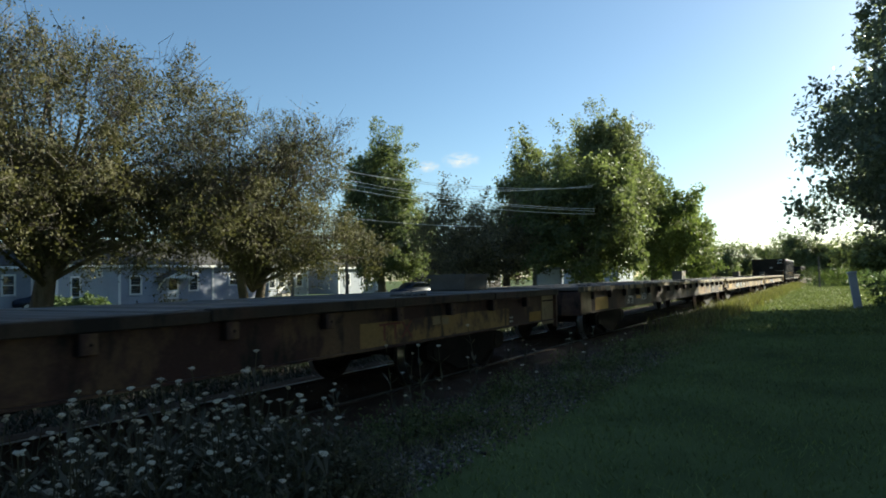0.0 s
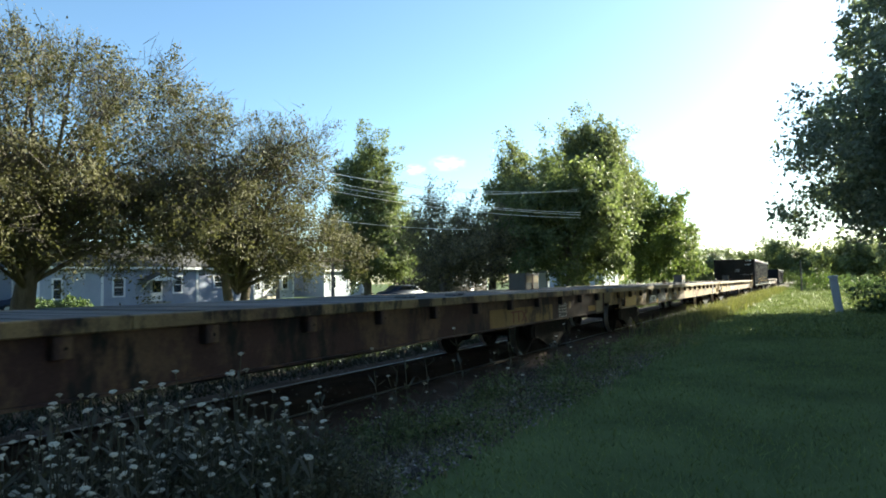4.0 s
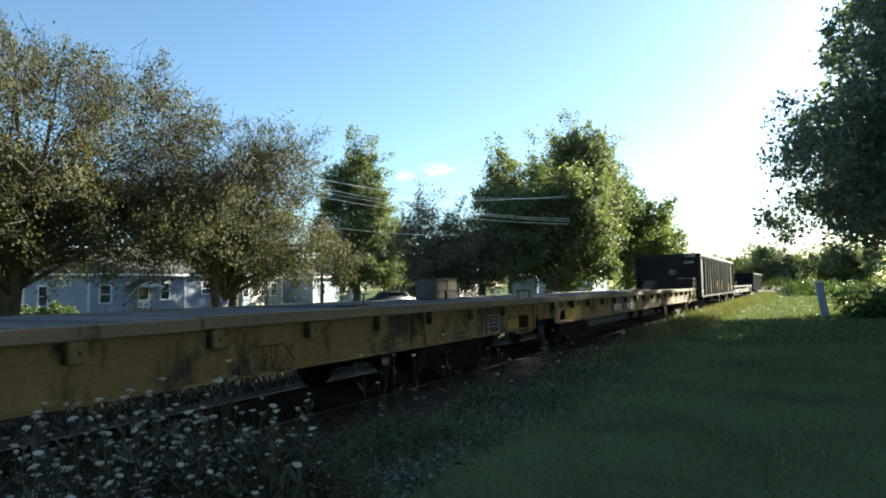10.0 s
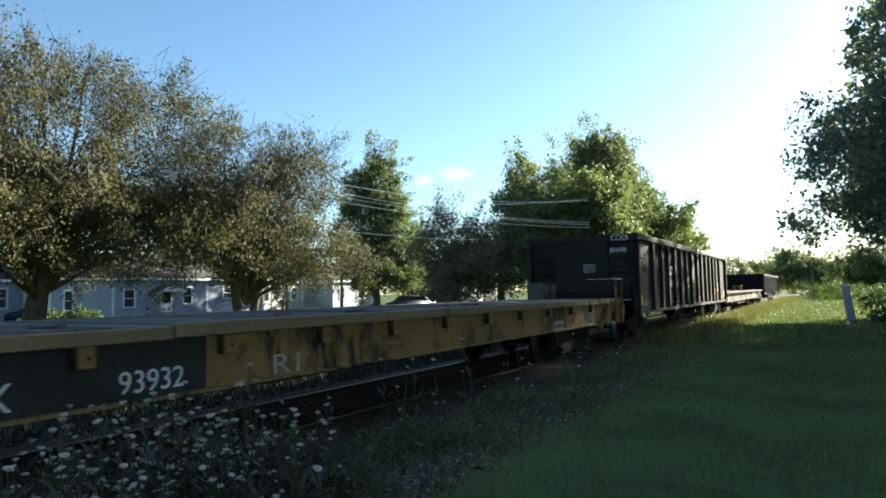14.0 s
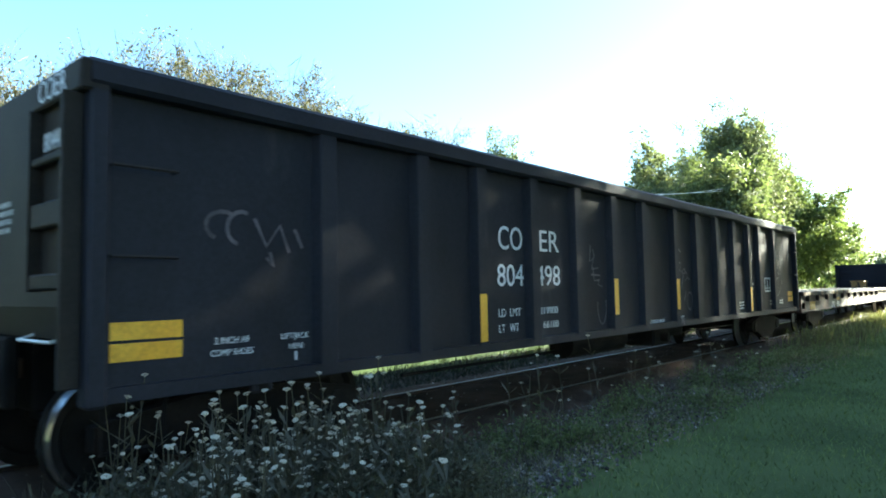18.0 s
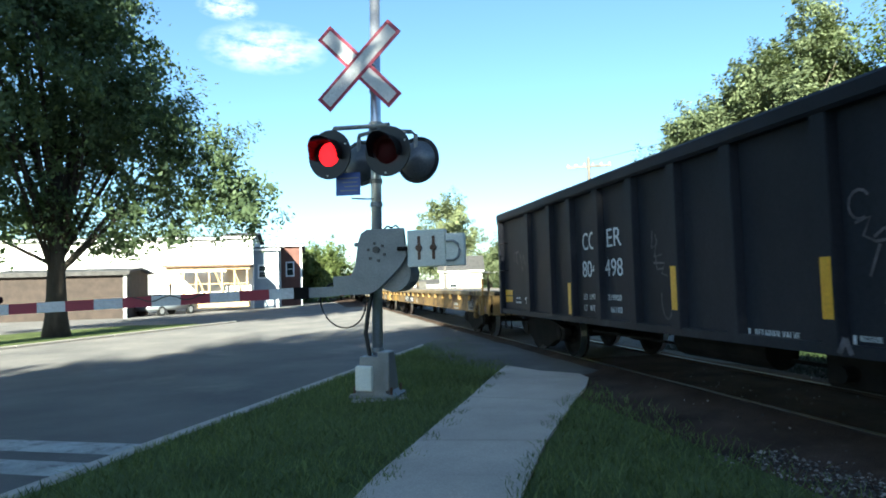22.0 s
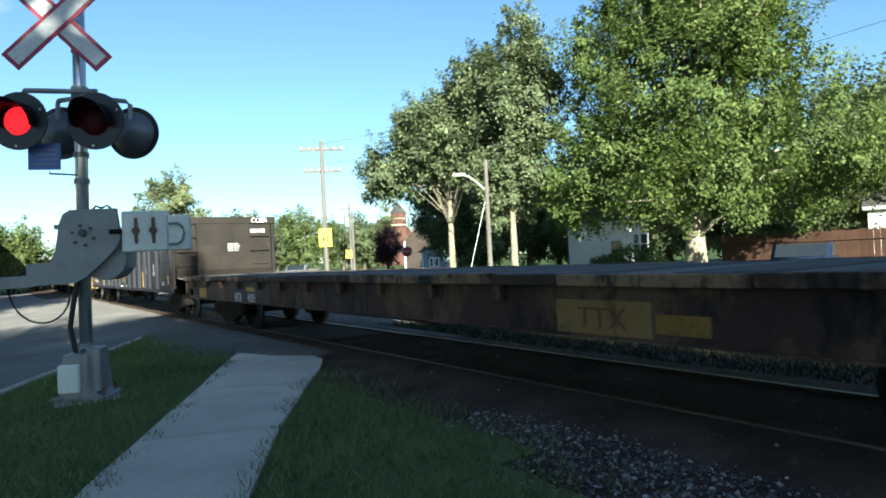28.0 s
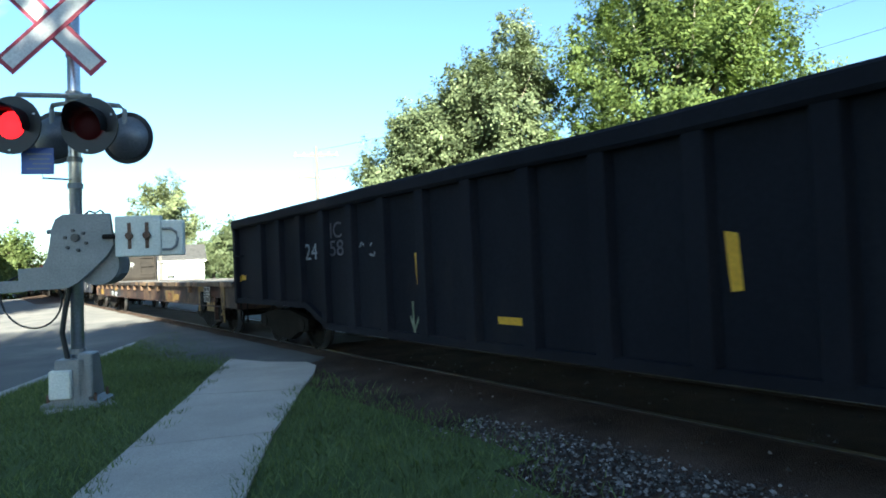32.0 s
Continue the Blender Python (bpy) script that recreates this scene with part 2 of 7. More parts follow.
M["gondola"] = surf("black_gondola_paint", (0.0112, 0.012, 0.0172), (0.0225, 0.0237, 0.033), 0.9, 30, 0.6, relief=0.1, depth=0.01, stain=(0.038, 0.039, 0.047), stain_scale=0.8, stain_at=0.6, stretch=(1, 1, 0.4), spec=0.16)
M["gondola_end"] = surf("brown_black_gondola_end", (0.017, 0.0145, 0.0132), (0.035, 0.0285, 0.024), 1.2, 30, 0.65, relief=0.15, stain=(0.065, 0.05, 0.038), stain_scale=1.0, stain_at=0.64, spec=0.15)
M["gondola_old"] = surf("old_black_gondola_paint", (0.008, 0.008, 0.012), (0.017, 0.017, 0.023), 0.8, 30, 0.85, relief=0.2, depth=0.012, stain=(0.022, 0.02, 0.022), stain_scale=0.9, stain_at=0.6, stretch=(1, 1, 0.35), spec=0.1)
M["inside"] = surf("rusty_gondola_floor", (0.06, 0.035, 0.022), (0.14, 0.085, 0.05), 1.5, 30, 0.9)
M["white"] = surf("white_stencil", (0.55, 0.57, 0.6), (0.78, 0.79, 0.8), 4, 60, 0.6, relief=0)
M["dimwhite"] = surf("dull_white_stencil", (0.24, 0.24, 0.24), (0.45, 0.45, 0.44), 6, 60, 0.7, relief=0)
M["blacktext"] = plain("black_stencil", (0.025, 0.02, 0.016), 0.7)
M["browntext"] = plain("brown_stencil", (0.12, 0.032, 0.022), 0.8)
M["worntext"] = surf("worn_white_stencil", (0.16, 0.16, 0.165), (0.42, 0.42, 0.43), 9, 60, 0.85, relief=0)
M["paletext"] = surf("pale_green_smear", (0.10, 0.115, 0.07), (0.26, 0.28, 0.18), 6, 60, 0.85, relief=0)
M["chalk"] = surf("pale_spray_scrawl", (0.025, 0.024, 0.032), (0.16, 0.14, 0.155), 5, 60, 0.8, relief=0)
M["reflector"] = surf("yellow_reflector", (0.62, 0.31, 0.012), (0.76, 0.42, 0.03), 3, 40, 0.45, relief=0)
M["wheel"] = surf("worn_wheel_steel", (0.008, 0.007, 0.0065), (0.022, 0.018, 0.015), 4, 40, 0.8, metal=0.1, spec=0.15)
M["tread"] = plain("bright_wheel_tread", (0.72, 0.73, 0.76), 0.3, 1.0)
M["steel"] = surf("galvanised_steel", (0.52, 0.51, 0.50), (0.68, 0.67, 0.65), 3, 40, 0.4, metal=0.4, relief=0.05)
M["mast"] = surf("smooth_galvanised_mast", (0.58, 0.58, 0.60), (0.70, 0.70, 0.72), 2, 40, 0.28, metal=0.85, relief=0.03)
M["lampback"] = surf("dull_grey_lamp_back", (0.10, 0.105, 0.115), (0.16, 0.165, 0.18), 2, 40, 0.38, metal=0.4, relief=0.03)
M["silver"] = surf("aluminium_paint", (0.20, 0.20, 0.20), (0.29, 0.29, 0.287), 2, 50, 0.55, metal=0.15, relief=0.08, stain=(0.28, 0.26, 0.24), stain_scale=2.5, stain_at=0.64)
M["silverwhite"] = surf("chalky_white_paint", (0.60, 0.60, 0.54), (0.74, 0.73, 0.66), 2, 50, 0.65, relief=0.1, stain=(0.20, 0.13, 0.08), stain_scale=6, stain_at=0.66)
M["lampblack"] = plain("black_lamp_housing", (0.012, 0.012, 0.014), 0.45)
M["lens_off"] = plain("dark_red_lens", (0.03, 0.002, 0.003), 0.6, spec=0.1)
M["lens_on"] = plain("lit_red_lens", (1.0, 0.006, 0.012), 0.4, glow=0.75, spec=0.1)
M["signwhite"] = surf("reflective_white", (0.46, 0.46, 0.47), (0.58, 0.58, 0.58), 3, 40, 0.5, relief=0)
M["signred"] = plain("reflective_red", (0.22, 0.012, 0.035), 0.5)
M["blue"] = plain("blue_notice_enamel", (0.06, 0.10, 0.30), 0.5)
M["cable"] = plain("black_cable", (0.015, 0.015, 0.015), 0.6)
M["siding_blue"] = surf("pale_blue_siding", (0.30, 0.325, 0.405), (0.37, 0.395, 0.475), 0.8, 30, 0.8, relief=0.1)
# white boards with shade in the colour, blue-grey; siding_bright is the sunlit white
M["siding_shaded_white"] = surf("white_siding_toned_for_shade", (0.33, 0.36, 0.42), (0.41, 0.44, 0.50), 0.8, 30, 0.8, relief=0.1)
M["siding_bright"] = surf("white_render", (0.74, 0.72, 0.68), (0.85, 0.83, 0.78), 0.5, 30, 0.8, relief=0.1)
M["siding_cream"] = surf("cream_siding", (0.55, 0.50, 0.36), (0.66, 0.61, 0.47), 0.8, 30, 0.8, relief=0.1)
M["siding_grey"] = surf("grey_blue_siding", (0.22, 0.26, 0.31), (0.32, 0.36, 0.41), 0.8, 30, 0.8, relief=0.1)
M["shingle"] = surf("dark_roof_shingle", (0.045, 0.042, 0.042), (0.09, 0.085, 0.082), 3, 50, 0.9)
M["brick"] = surf("dull_red_brick", (0.10, 0.045, 0.036), (0.16, 0.075, 0.06), 2, 30, 0.85)
# brown brick taken darker so that walls in the sun look shaded
M["brickdark"] = surf("brown_brick_darkened_for_shade", (0.030, 0.022, 0.018), (0.06, 0.042, 0.034), 2, 30, 0.85)
M["trimwhite"] = surf("white_trim", (0.68, 0.69, 0.70), (0.8, 0.8, 0.8), 2, 40, 0.6, relief=0)
M["glass"] = plain("window_glass", (0.02, 0.025, 0.03), 0.06, spec=0.8)
M["newwood"] = surf("new_pine_framing", (0.45, 0.29, 0.14), (0.60, 0.42, 0.23), 2, 30, 0.8)
M["fencewood"] = surf("red_brown_fence", (0.055, 0.026, 0.017), (0.10, 0.048, 0.03), 1.2, 30, 0.85, vary=0.2)
M["polewood"] = surf("bleached_pole_timber", (0.10, 0.09, 0.08), (0.17, 0.155, 0.14), 2, 30, 0.9, stretch=(4, 4, 0.3))
M["yellowsign"] = plain("fluorescent_yellow", (0.80, 0.68, 0.02), 0.5)
M["carpaint"] = surf("silver_car_paint", (0.34, 0.36, 0.38), (0.42, 0.44, 0.46), 2, 30, 0.3, metal=0.5, relief=0)
M["carblue"] = surf("dark_blue_car_paint", (0.012, 0.02, 0.045), (0.02, 0.033, 0.065), 2, 30, 0.4, metal=0.1, relief=0)
M["carred"] = surf("red_truck_paint", (0.40, 0.03, 0.025), (0.52, 0.05, 0.04), 2, 30, 0.35, relief=0)
M["rubber"] = plain("tyre_rubber", (0.012, 0.012, 0.012), 0.85)
# wire: the sun's glint is put into a near-white colour
M["wire"] = plain("wire_whitened_for_sun", (0.85, 0.83, 0.8), 0.5)
M["rust"] = surf("rust_brown_steel", (0.10, 0.055, 0.035), (0.20, 0.12, 0.08), 2, 40, 0.8)
M["greybox"] = surf("grey_weathered_plate", (0.06, 0.055, 0.05), (0.12, 0.112, 0.10), 1.6, 40, 0.75, stain=(0.09, 0.07, 0.05), stain_scale=2, stain_at=0.6)


cm, cn, cl, _cb = node_mat("glowing_thin_cloud")
# the clouds' sunlit white is emitted by the material
c_tr, c_em, c_mx = cn.new("ShaderNodeBsdfTransparent"), cn.new("ShaderNodeEmission"), cn.new("ShaderNodeMixShader")
c_em.inputs[0].default_value, c_em.inputs[1].default_value = (1.0, 0.97, 0.94, 1), 0.32
c_tc, c_gr, c_ma = cn.new("ShaderNodeTexCoord"), cn.new("ShaderNodeTexGradient"), cn.new("ShaderNodeMath")
c_gr.gradient_type, c_ma.operation = "SPHERICAL", "MULTIPLY"
cl.new(c_tc.outputs["Object"], c_gr.inputs[0])
cl.new(c_gr.outputs["Fac"], c_ma.inputs[0])
cl.new(ramp(cn, cl, noise_node(cn, cl, 2.2, 6), [(0.38, (0, 0, 0)), (0.72, (1, 1, 1))]), c_ma.inputs[1])
cl.new(c_ma.outputs[0], c_mx.inputs[0])
cl.new(c_tr.outputs[0], c_mx.inputs[1])
cl.new(c_em.outputs[0], c_mx.inputs[2])
cl.new(c_mx.outputs[0], cn["Material Output"].inputs[0])
M["cloud"] = cm


# ---------- mesh helpers ----------
def hexa(bm, lo, hi, m=None):
    """A block between two corners."""
    x0, y0, z0 = lo
    x1, y1, z1 = hi
    vs = [bm.verts.new((m @ Vector(c)) if m else c) for c in
          ((x0, y0, z0), (x1, y0, z0), (x1, y1, z0), (x0, y1, z0), (x0, y0, z1), (x1, y0, z1), (x1, y1, z1), (x0, y1, z1))]
    for f in ((3, 2, 1, 0), (4, 5, 6, 7), (0, 1, 5, 4), (1, 2, 6, 5), (2, 3, 7, 6), (3, 0, 4, 7)):
        bm.faces.new([vs[i] for i in f])
    return vs


def block(lo, hi, bevel=0.0, m=None):
    bm = bmesh.new()
    hexa(bm, lo, hi, m)
    if bevel:
        bmesh.ops.bevel(bm, geom=bm.edges[:], offset=bevel, segments=1, affect="EDGES", profile=0.5)
    return bm


def tube(bm, pts, radii, n=8, cap=True):
    """A round bar through points."""
    rings = []
    for i, p in enumerate(pts):
        p = Vector(p)
        a = Vector(pts[min(i + 1, len(pts) - 1)]) - Vector(pts[max(i - 1, 0)])
        a = a.normalized() if a.length > 1e-6 else Vector((0, 0, 1))
        s = a.cross(Vector((0, 0, 1)) if abs(a.z) < 0.9 else Vector((1, 0, 0))).normalized()
        u = s.cross(a)
        r = radii[i] if isinstance(radii, (list, tuple)) else radii
        rings.append([bm.verts.new(p + (s * math.cos(k * 2 * math.pi / n) + u * math.sin(k * 2 * math.pi / n)) * r) for k in range(n)])
    for a, b in zip(rings, rings[1:]):
        for k in range(n):
            bm.faces.new((a[k], a[(k + 1) % n], b[(k + 1) % n], b[k]))
    if cap:
        bm.faces.new(rings[0][::-1])
        bm.faces.new(rings[-1])
    return bm


def prism(bm, outline, d0, d1, axis="y"):
    """An outline (a, b) pulled along an axis. x: (y, z); y: (x, z); z: (x, y)."""
    def at(p, d):
        return {"x": (d, p[0], p[1]), "y": (p[0], d, p[1]), "z": (p[0], p[1], d)}[axis]
    a = [bm.verts.new(at(p, d0)) for p in outline]
    b = [bm.verts.new(at(p, d1)) for p in outline]
    bm.faces.new(a)
    bm.faces.new(b[::-1])
    for i in range(len(a)):
        j = (i + 1) % len(a)
        bm.faces.new((a[j], a[i], b[i], b[j]))
    bmesh.ops.recalc_face_normals(bm, faces=bm.faces[:])
    return bm


def mesh_of(bm, name, material, smooth=False):
    me = bpy.data.meshes.new(name)
    bm.to_mesh(me)
    bm.free()
    me.materials.append(material)
    if smooth:
        me.polygons.foreach_set("use_smooth", [True] * len(me.polygons))
    return me


def part(name, bm, material, parent, label="", smooth=False, at=None):
    """One mesh object under a thing or a part; bm may be a bmesh or a mesh that pieces share."""
    me = bm if isinstance(bm, bpy.types.Mesh) else mesh_of(bm, name, material, smooth)
    ob = new(name, me)
    ob.parent = parent
    if at is not None:
        ob.matrix_basis = at
    if label:
        ob["label"] = label
    return ob


def thing(name, label, category, at=None, group="", kind=""):
    ob = new(name)
    ob.empty_display_size = 0.2
    if at is not None:
        ob.matrix_basis = at
    return tagged(ob, label, category, group, kind)


def solid(name, bm, material, label, category="", kind="", group="", smooth=False, at=None):
    ob = new(name, mesh_of(bm, name, material, smooth))
    if at is not None:
        ob.matrix_basis = at
    return tagged(ob, label, category, group, kind)


def soup(name, verts, faces, material):
    me = bpy.data.meshes.new(name)
    me.from_pydata(verts, [], faces)
    me.materials.append(material)
    return me


def lettering(body, size, material, parent, at, squeeze=1.0, width=0.0):
    """Stencilled writing, each letter a thin mesh. Stands in the local x-z plane, facing its own z."""
    cu = bpy.data.curves.new("lettering", "FONT")
    cu.body, cu.size, cu.extrude, cu.align_x = body, size, 0.0015, "LEFT"
    tmp = bpy.data.objects.new("tmp", cu)
    scene.collection.objects.link(tmp)
    me = bpy.data.meshes.new_from_object(tmp.evaluated_get(bpy.context.evaluated_depsgraph_get()))
    bpy.data.objects.remove(tmp)
    xs = [v.co.x for v in me.vertices]
    if width:
        me.transform(Matrix.Translation((-min(xs), 0, 0)))
        squeeze = width / (max(xs) - min(xs))
    me.transform(Matrix.Diagonal((squeeze, 1, 1, 1)))
    bm = bmesh.new()
    bm.from_mesh(me)
    bpy.data.meshes.remove(me)
    left = set(bm.faces)
    while left:
        todo, letter = [left.pop()], set()
        while todo:
            f = todo.pop()
            letter.add(f)
            near = {g for v in f.verts for g in v.link_faces} & left
            left -= near
            todo += near
        one, old = bmesh.new(), {}
        for f in sorted(letter, key=lambda g: g.index):
            for v in f.verts:
                if v not in old:
                    old[v] = one.verts.new(v.co)
            one.faces.new([old[v] for v in f.verts])
        part("letter", one, material, parent, at=at)
    bm.free()


# ---------- the train ----------
TRACK_X = -5.51
MOVERS, SPINNERS = [], []


def gone(t):
    """How far the train has rolled past, in metres; it slows a little and steadies."""
    x = (t - 16) / 16
    return 0.95 * (63.72 * x - 3.705 * x ** 2 + 1.331 * x ** 3 + 1.337 * x ** 4)


def on_side(y, z, x):
    return Matrix(((0, 0, 1, x), (1, 0, 0, y), (0, 1, 0, z), (0, 0, 0, 1)))


def on_front(x, z, y):
    return Matrix(((1, 0, 0, x), (0, 0, -1, y), (0, 1, 0, z), (0, 0, 0, 1)))


def on_rear(x, z, y):
    return Matrix(((-1, 0, 0, x), (0, 0, 1, y), (0, 1, 0, z), (0, 0, 0, 1)))


def wheelset_mesh():
    """Two wheels on an axle, about the local origin; bright treads."""
    bm = bmesh.new()
    prof = [(0.0, 0.05), (0.0, 0.10), (0.05, 0.13), (0.05, 0.33), (0.0, 0.36), (0.0, 0.415), (0.10, 0.425), (0.115, 0.45), (0.14, 0.45), (0.14, 0.36), (0.09, 0.33), (0.09, 0.13), (0.14, 0.10), (0.14, 0.05)]
    seg = 28
    for side in (1, -1):
        rings = []
        for dx, r in prof:
            x = side * (0.82 - dx)
            rings.append([bm.verts.new((x, r * math.cos(k * 2 * math.pi / seg), r * math.sin(k * 2 * math.pi / seg))) for k in range(seg)])
        for i, (a, b) in enumerate(zip(rings, rings[1:])):
            for k in range(seg):
                f = bm.faces.new((a[k], a[(k + 1) % seg], b[(k + 1) % seg], b[k]) if side > 0 else (b[k], b[(k + 1) % seg], a[(k + 1) % seg], a[k]))
                f.material_index = 1 if i == 5 else 0
        # axle-end bolts, so that the turning shows
        for k in range(3):
            a = k * 2 * math.pi / 3
            hexa(bm, (side * 0.82 - 0.01, 0.2 * math.cos(a) - 0.03, 0.2 * math.sin(a) - 0.03), (side * 0.82 + 0.012, 0.2 * math.cos(a) + 0.03, 0.2 * math.sin(a) + 0.03))
    tube(bm, [(-1.05, 0, 0), (1.05, 0, 0)], 0.075, 10)
    me = mesh_of(bm, "wheelset", M["wheel"])
    me.materials.append(M["tread"])
    return me


def frame_outline():
    return [(-1.12, 0.52), (-1.12, 0.36), (-0.98, 0.30), (-0.72, 0.30), (-0.45, 0.20), (-0.30, 0.14), (0.30, 0.14), (0.45, 0.20), (0.72, 0.30), (0.98, 0.30),
            (1.12, 0.36), (1.12, 0.52), (0.80, 0.58), (0.40, 0.64), (-0.40, 0.64), (-0.80, 0.58)]


WHEELSET = wheelset_mesh()
SIDE_FRAME = mesh_of(prism(bmesh.new(), frame_outline(), -0.06, 0.06, "x"), "side_frame", M["underframe"])
SPRING = mesh_of(tube(bmesh.new(), [(0.05 * math.cos(k * math.pi / 4), 0.05 * math.sin(k * math.pi / 4), 0.20 + k * 0.0062) for k in range(45)], 0.013, 5), "spring", M["rust"])
BOLSTER = mesh_of(block((-1.0, -0.2, 0.42), (1.0, 0.2, 0.66), 0.02), "truck", M["underframe"])
_b = bmesh.new()
tube(_b, [(0, 0, 0), (0.07, 0, 0)], 0.105, 12)
hexa(_b, (0.0, -0.13, -0.05), (0.05, 0.13, 0.13))
JOURNAL = mesh_of(_b, "axle_box", M["wheel"])


def truck(car, y):
    t = part("truck", BOLSTER, None, car, at=pose(0, y, 0))
    for s in (1, -1):
        part("side_frame", SIDE_FRAME, None, t, at=pose(s * 0.99, 0, 0))
        for k in (-0.16, 0.0, 0.16):
            part("spring", SPRING, None, t, at=pose(s * 0.99, k, 0))
        for k in (0.88, -0.88):
            part("axle_box", JOURNAL, None, t, at=pose(s * 1.0, k, 0.42, 0, 0, 0 if s > 0 else 180))
    for k in (0.88, -0.88):
        w = part("wheelset", WHEELSET, None, t, "dark wheels with bright worn treads", at=pose(0, k, 0.42))
        SPINNERS.append((w, k))


COUPLER = None


def coupler(car, y, way):
    global COUPLER
    if COUPLER is None:
        bm = block((-0.08, -0.35, 0.78), (0.08, 0.25, 0.92), 0.015)
        hexa(bm, (-0.16, 0.22, 0.74), (0.02, 0.50, 0.96))
        hexa(bm, (0.06, 0.22, 0.74), (0.15, 0.42, 0.96))
        hexa(bm, (-0.05, 0.26, 0.62), (0.0, 0.32, 0.74))
        COUPLER = mesh_of(bm, "coupler", M["rust"])
    c = part("coupler", COUPLER, None, car, at=pose(0, y, 0, 0, 0, 0 if way > 0 else 180))
    bm = tube(bmesh.new(), [(0.35, -0.1, 0.75), (0.38, 0.1, 0.62), (0.36, 0.3, 0.45), (0.3, 0.5, 0.42), (0.22, 0.62, 0.5)], 0.022, 6)
    part("air_hose", bm, M["cable"], c)


def flatcar(u0, u1, label, paint, edge, boards_seed, holes=(), step_front=0.0, step_rear=0.0, rail_rear=False, low_rail=False, box_back=0.0, box_paint=None, winches=3, box=True):
    L, W = u1 - u0, 1.36
    car = thing("flatcar", label, "flatcar", pose(TRACK_X, 0, 0), "cars of the train")
    MOVERS.append((car, (u0 + u1) / 2))
    h = L / 2
    rng = random.Random(boards_seed)
    sill = block((-0.33, -h + 0.1, 0.46), (0.33, h - 0.1, 1.05), 0.02)
    part("centre_sill", sill, M["underframe"], car)
    for k in range(7):
        y = -h + 1.4 + k * (L - 2.8) / 6
        part("crossbearer", prism(bmesh.new(), [(-1.22, 1.05), (1.22, 1.05), (1.22, 0.80), (0.34, 0.55), (-0.34, 0.55), (-1.22, 0.80)], y - 0.05, y + 0.05, "y"), M["underframe"], car)
    # side sills: web in pieces round the openings, with a lower flange
    for s in (1, -1):
        spans = []
        bm = bmesh.new()
        cuts = sorted(holes) if s > 0 else []
        last = -h
        for a, b, z0, z1 in cuts:
            spans.append((last, a, 0.64, 1.06))
            if z0 > 0.66:
                spans.append((a, b, 0.64, z0))
            spans.append((a, b, z1, 1.06))
            last = b
        spans.append((last, h, 0.64, 1.06))
        for a, b, z0, z1 in spans:
            if step_front and a < -h + step_front:
                hexa(bm, (s * 1.24, a, 0.75), (s * 1.26, -h + step_front, z1))
                a = -h + step_front
            hexa(bm, (s * 1.24, a, z0), (s * 1.26, b, z1))
        hexa(bm, (s * 1.15, -h + max(step_front, 0.02), 0.62), (s * 1.31, h - 0.02, 0.64))
        part("side_sill", bm, paint, car)
        n = 22 if edge is M["rubpatch"] else 8
        for k in range(n):
            a, b = -h + k * L / n, -h + (k + 1) * L / n - 0.012
            dz = rng.uniform(-0.006, 0.004)
            part("deck_edge_strip", block((s * 1.25, a, 1.054 + dz), (s * (W + rng.uniform(-0.008, 0.005)), b, 1.158 + dz * 2), 0.008), M["blackedge"] if n > 8 and rng.random() < 0.25 else edge, car)
        y = -h + 0.75
        while y < h - 0.5:
            if not any(a - 0.1 < y < b + 0.1 for a, b, _, _ in cuts) and not (n > 8 and 3.2 < y < 5.2):
                part("stake_pocket", POCKET[paint.name], None, car, at=pose(s * 1.262, y, 0.90, 0, 0, 0 if s > 0 else 180))
            y += 1.19
    y, k = -h + 0.03, 0
    while y < h - 0.2:
        w = (0.20, 0.25, 0.30)[rng.randrange(3)]
        ob = part("deck_board", BOARDS[w], None, car, at=pose(0, y + w / 2, 1.095 + rng.uniform(-0.008, 0.006), 0, 0, rng.uniform(-0.15, 0.15)))
        y += w + 0.008
    for s in (-1, 1):
        bm = block((-1.30, s * h - 0.03, 0.80 if step_front and s < 0 else 0.60), (1.30, s * h + 0.03, 1.06), 0.01)
        part("end_sill", bm, paint, car)
        coupler(car, s * h, s)
        truck(car, s * (h - 2.75))
    bm = tube(bmesh.new(), [(1.0, -1.6, 0.72), (1.0, 1.2, 0.72)], 0.17, 12)
    part("brake_reservoir", bm, M["underframe"], car)
    bm = tube(bmesh.new(), [(0.9, -h + 3.9, 0.6), (0.9, h - 3.9, 0.6)], 0.03, 6)
    part("brake_pipe", bm, M["underframe"], car)
    # hinged plate box at the trailing end, tie-down winches, stubs
    bb, up = h - box_back, Matrix.Translation((0, 0, 0.055))
    if boards_seed in (2, 3, 4):
        bm = block((-0.70, bb - 0.82, 1.10), (-0.29, bb + 0.04, 1.46), 0.015)
        hexa(bm, (-0.71, bb - 0.83, 1.455), (-0.28, bb + 0.05, 1.48))
        hexa(bm, (-0.30, bb - 0.80, 1.12), (-0.282, bb - 0.76, 1.455))
    elif boards_seed == 5:
        bm = block((-0.40, bb - 1.10, 1.10), (0.10, bb - 0.12, 1.38), 0.02)
        hexa(bm, (-0.45, bb - 1.16, 1.38), (0.15, bb - 0.06, 1.44))
        hexa(bm, (0.10, bb - 1.02, 1.10), (0.14, bb - 0.94, 1.38))
        hexa(bm, (0.10, bb - 0.30, 1.10), (0.14, bb - 0.22, 1.38))
    else:
        bm = block((-0.72, bb - 0.92, 1.10), (0.0, bb - 0.06, 1.36), 0.02)
        hexa(bm, (-0.75, bb - 0.95, 1.33), (0.03, bb - 0.03, 1.39))
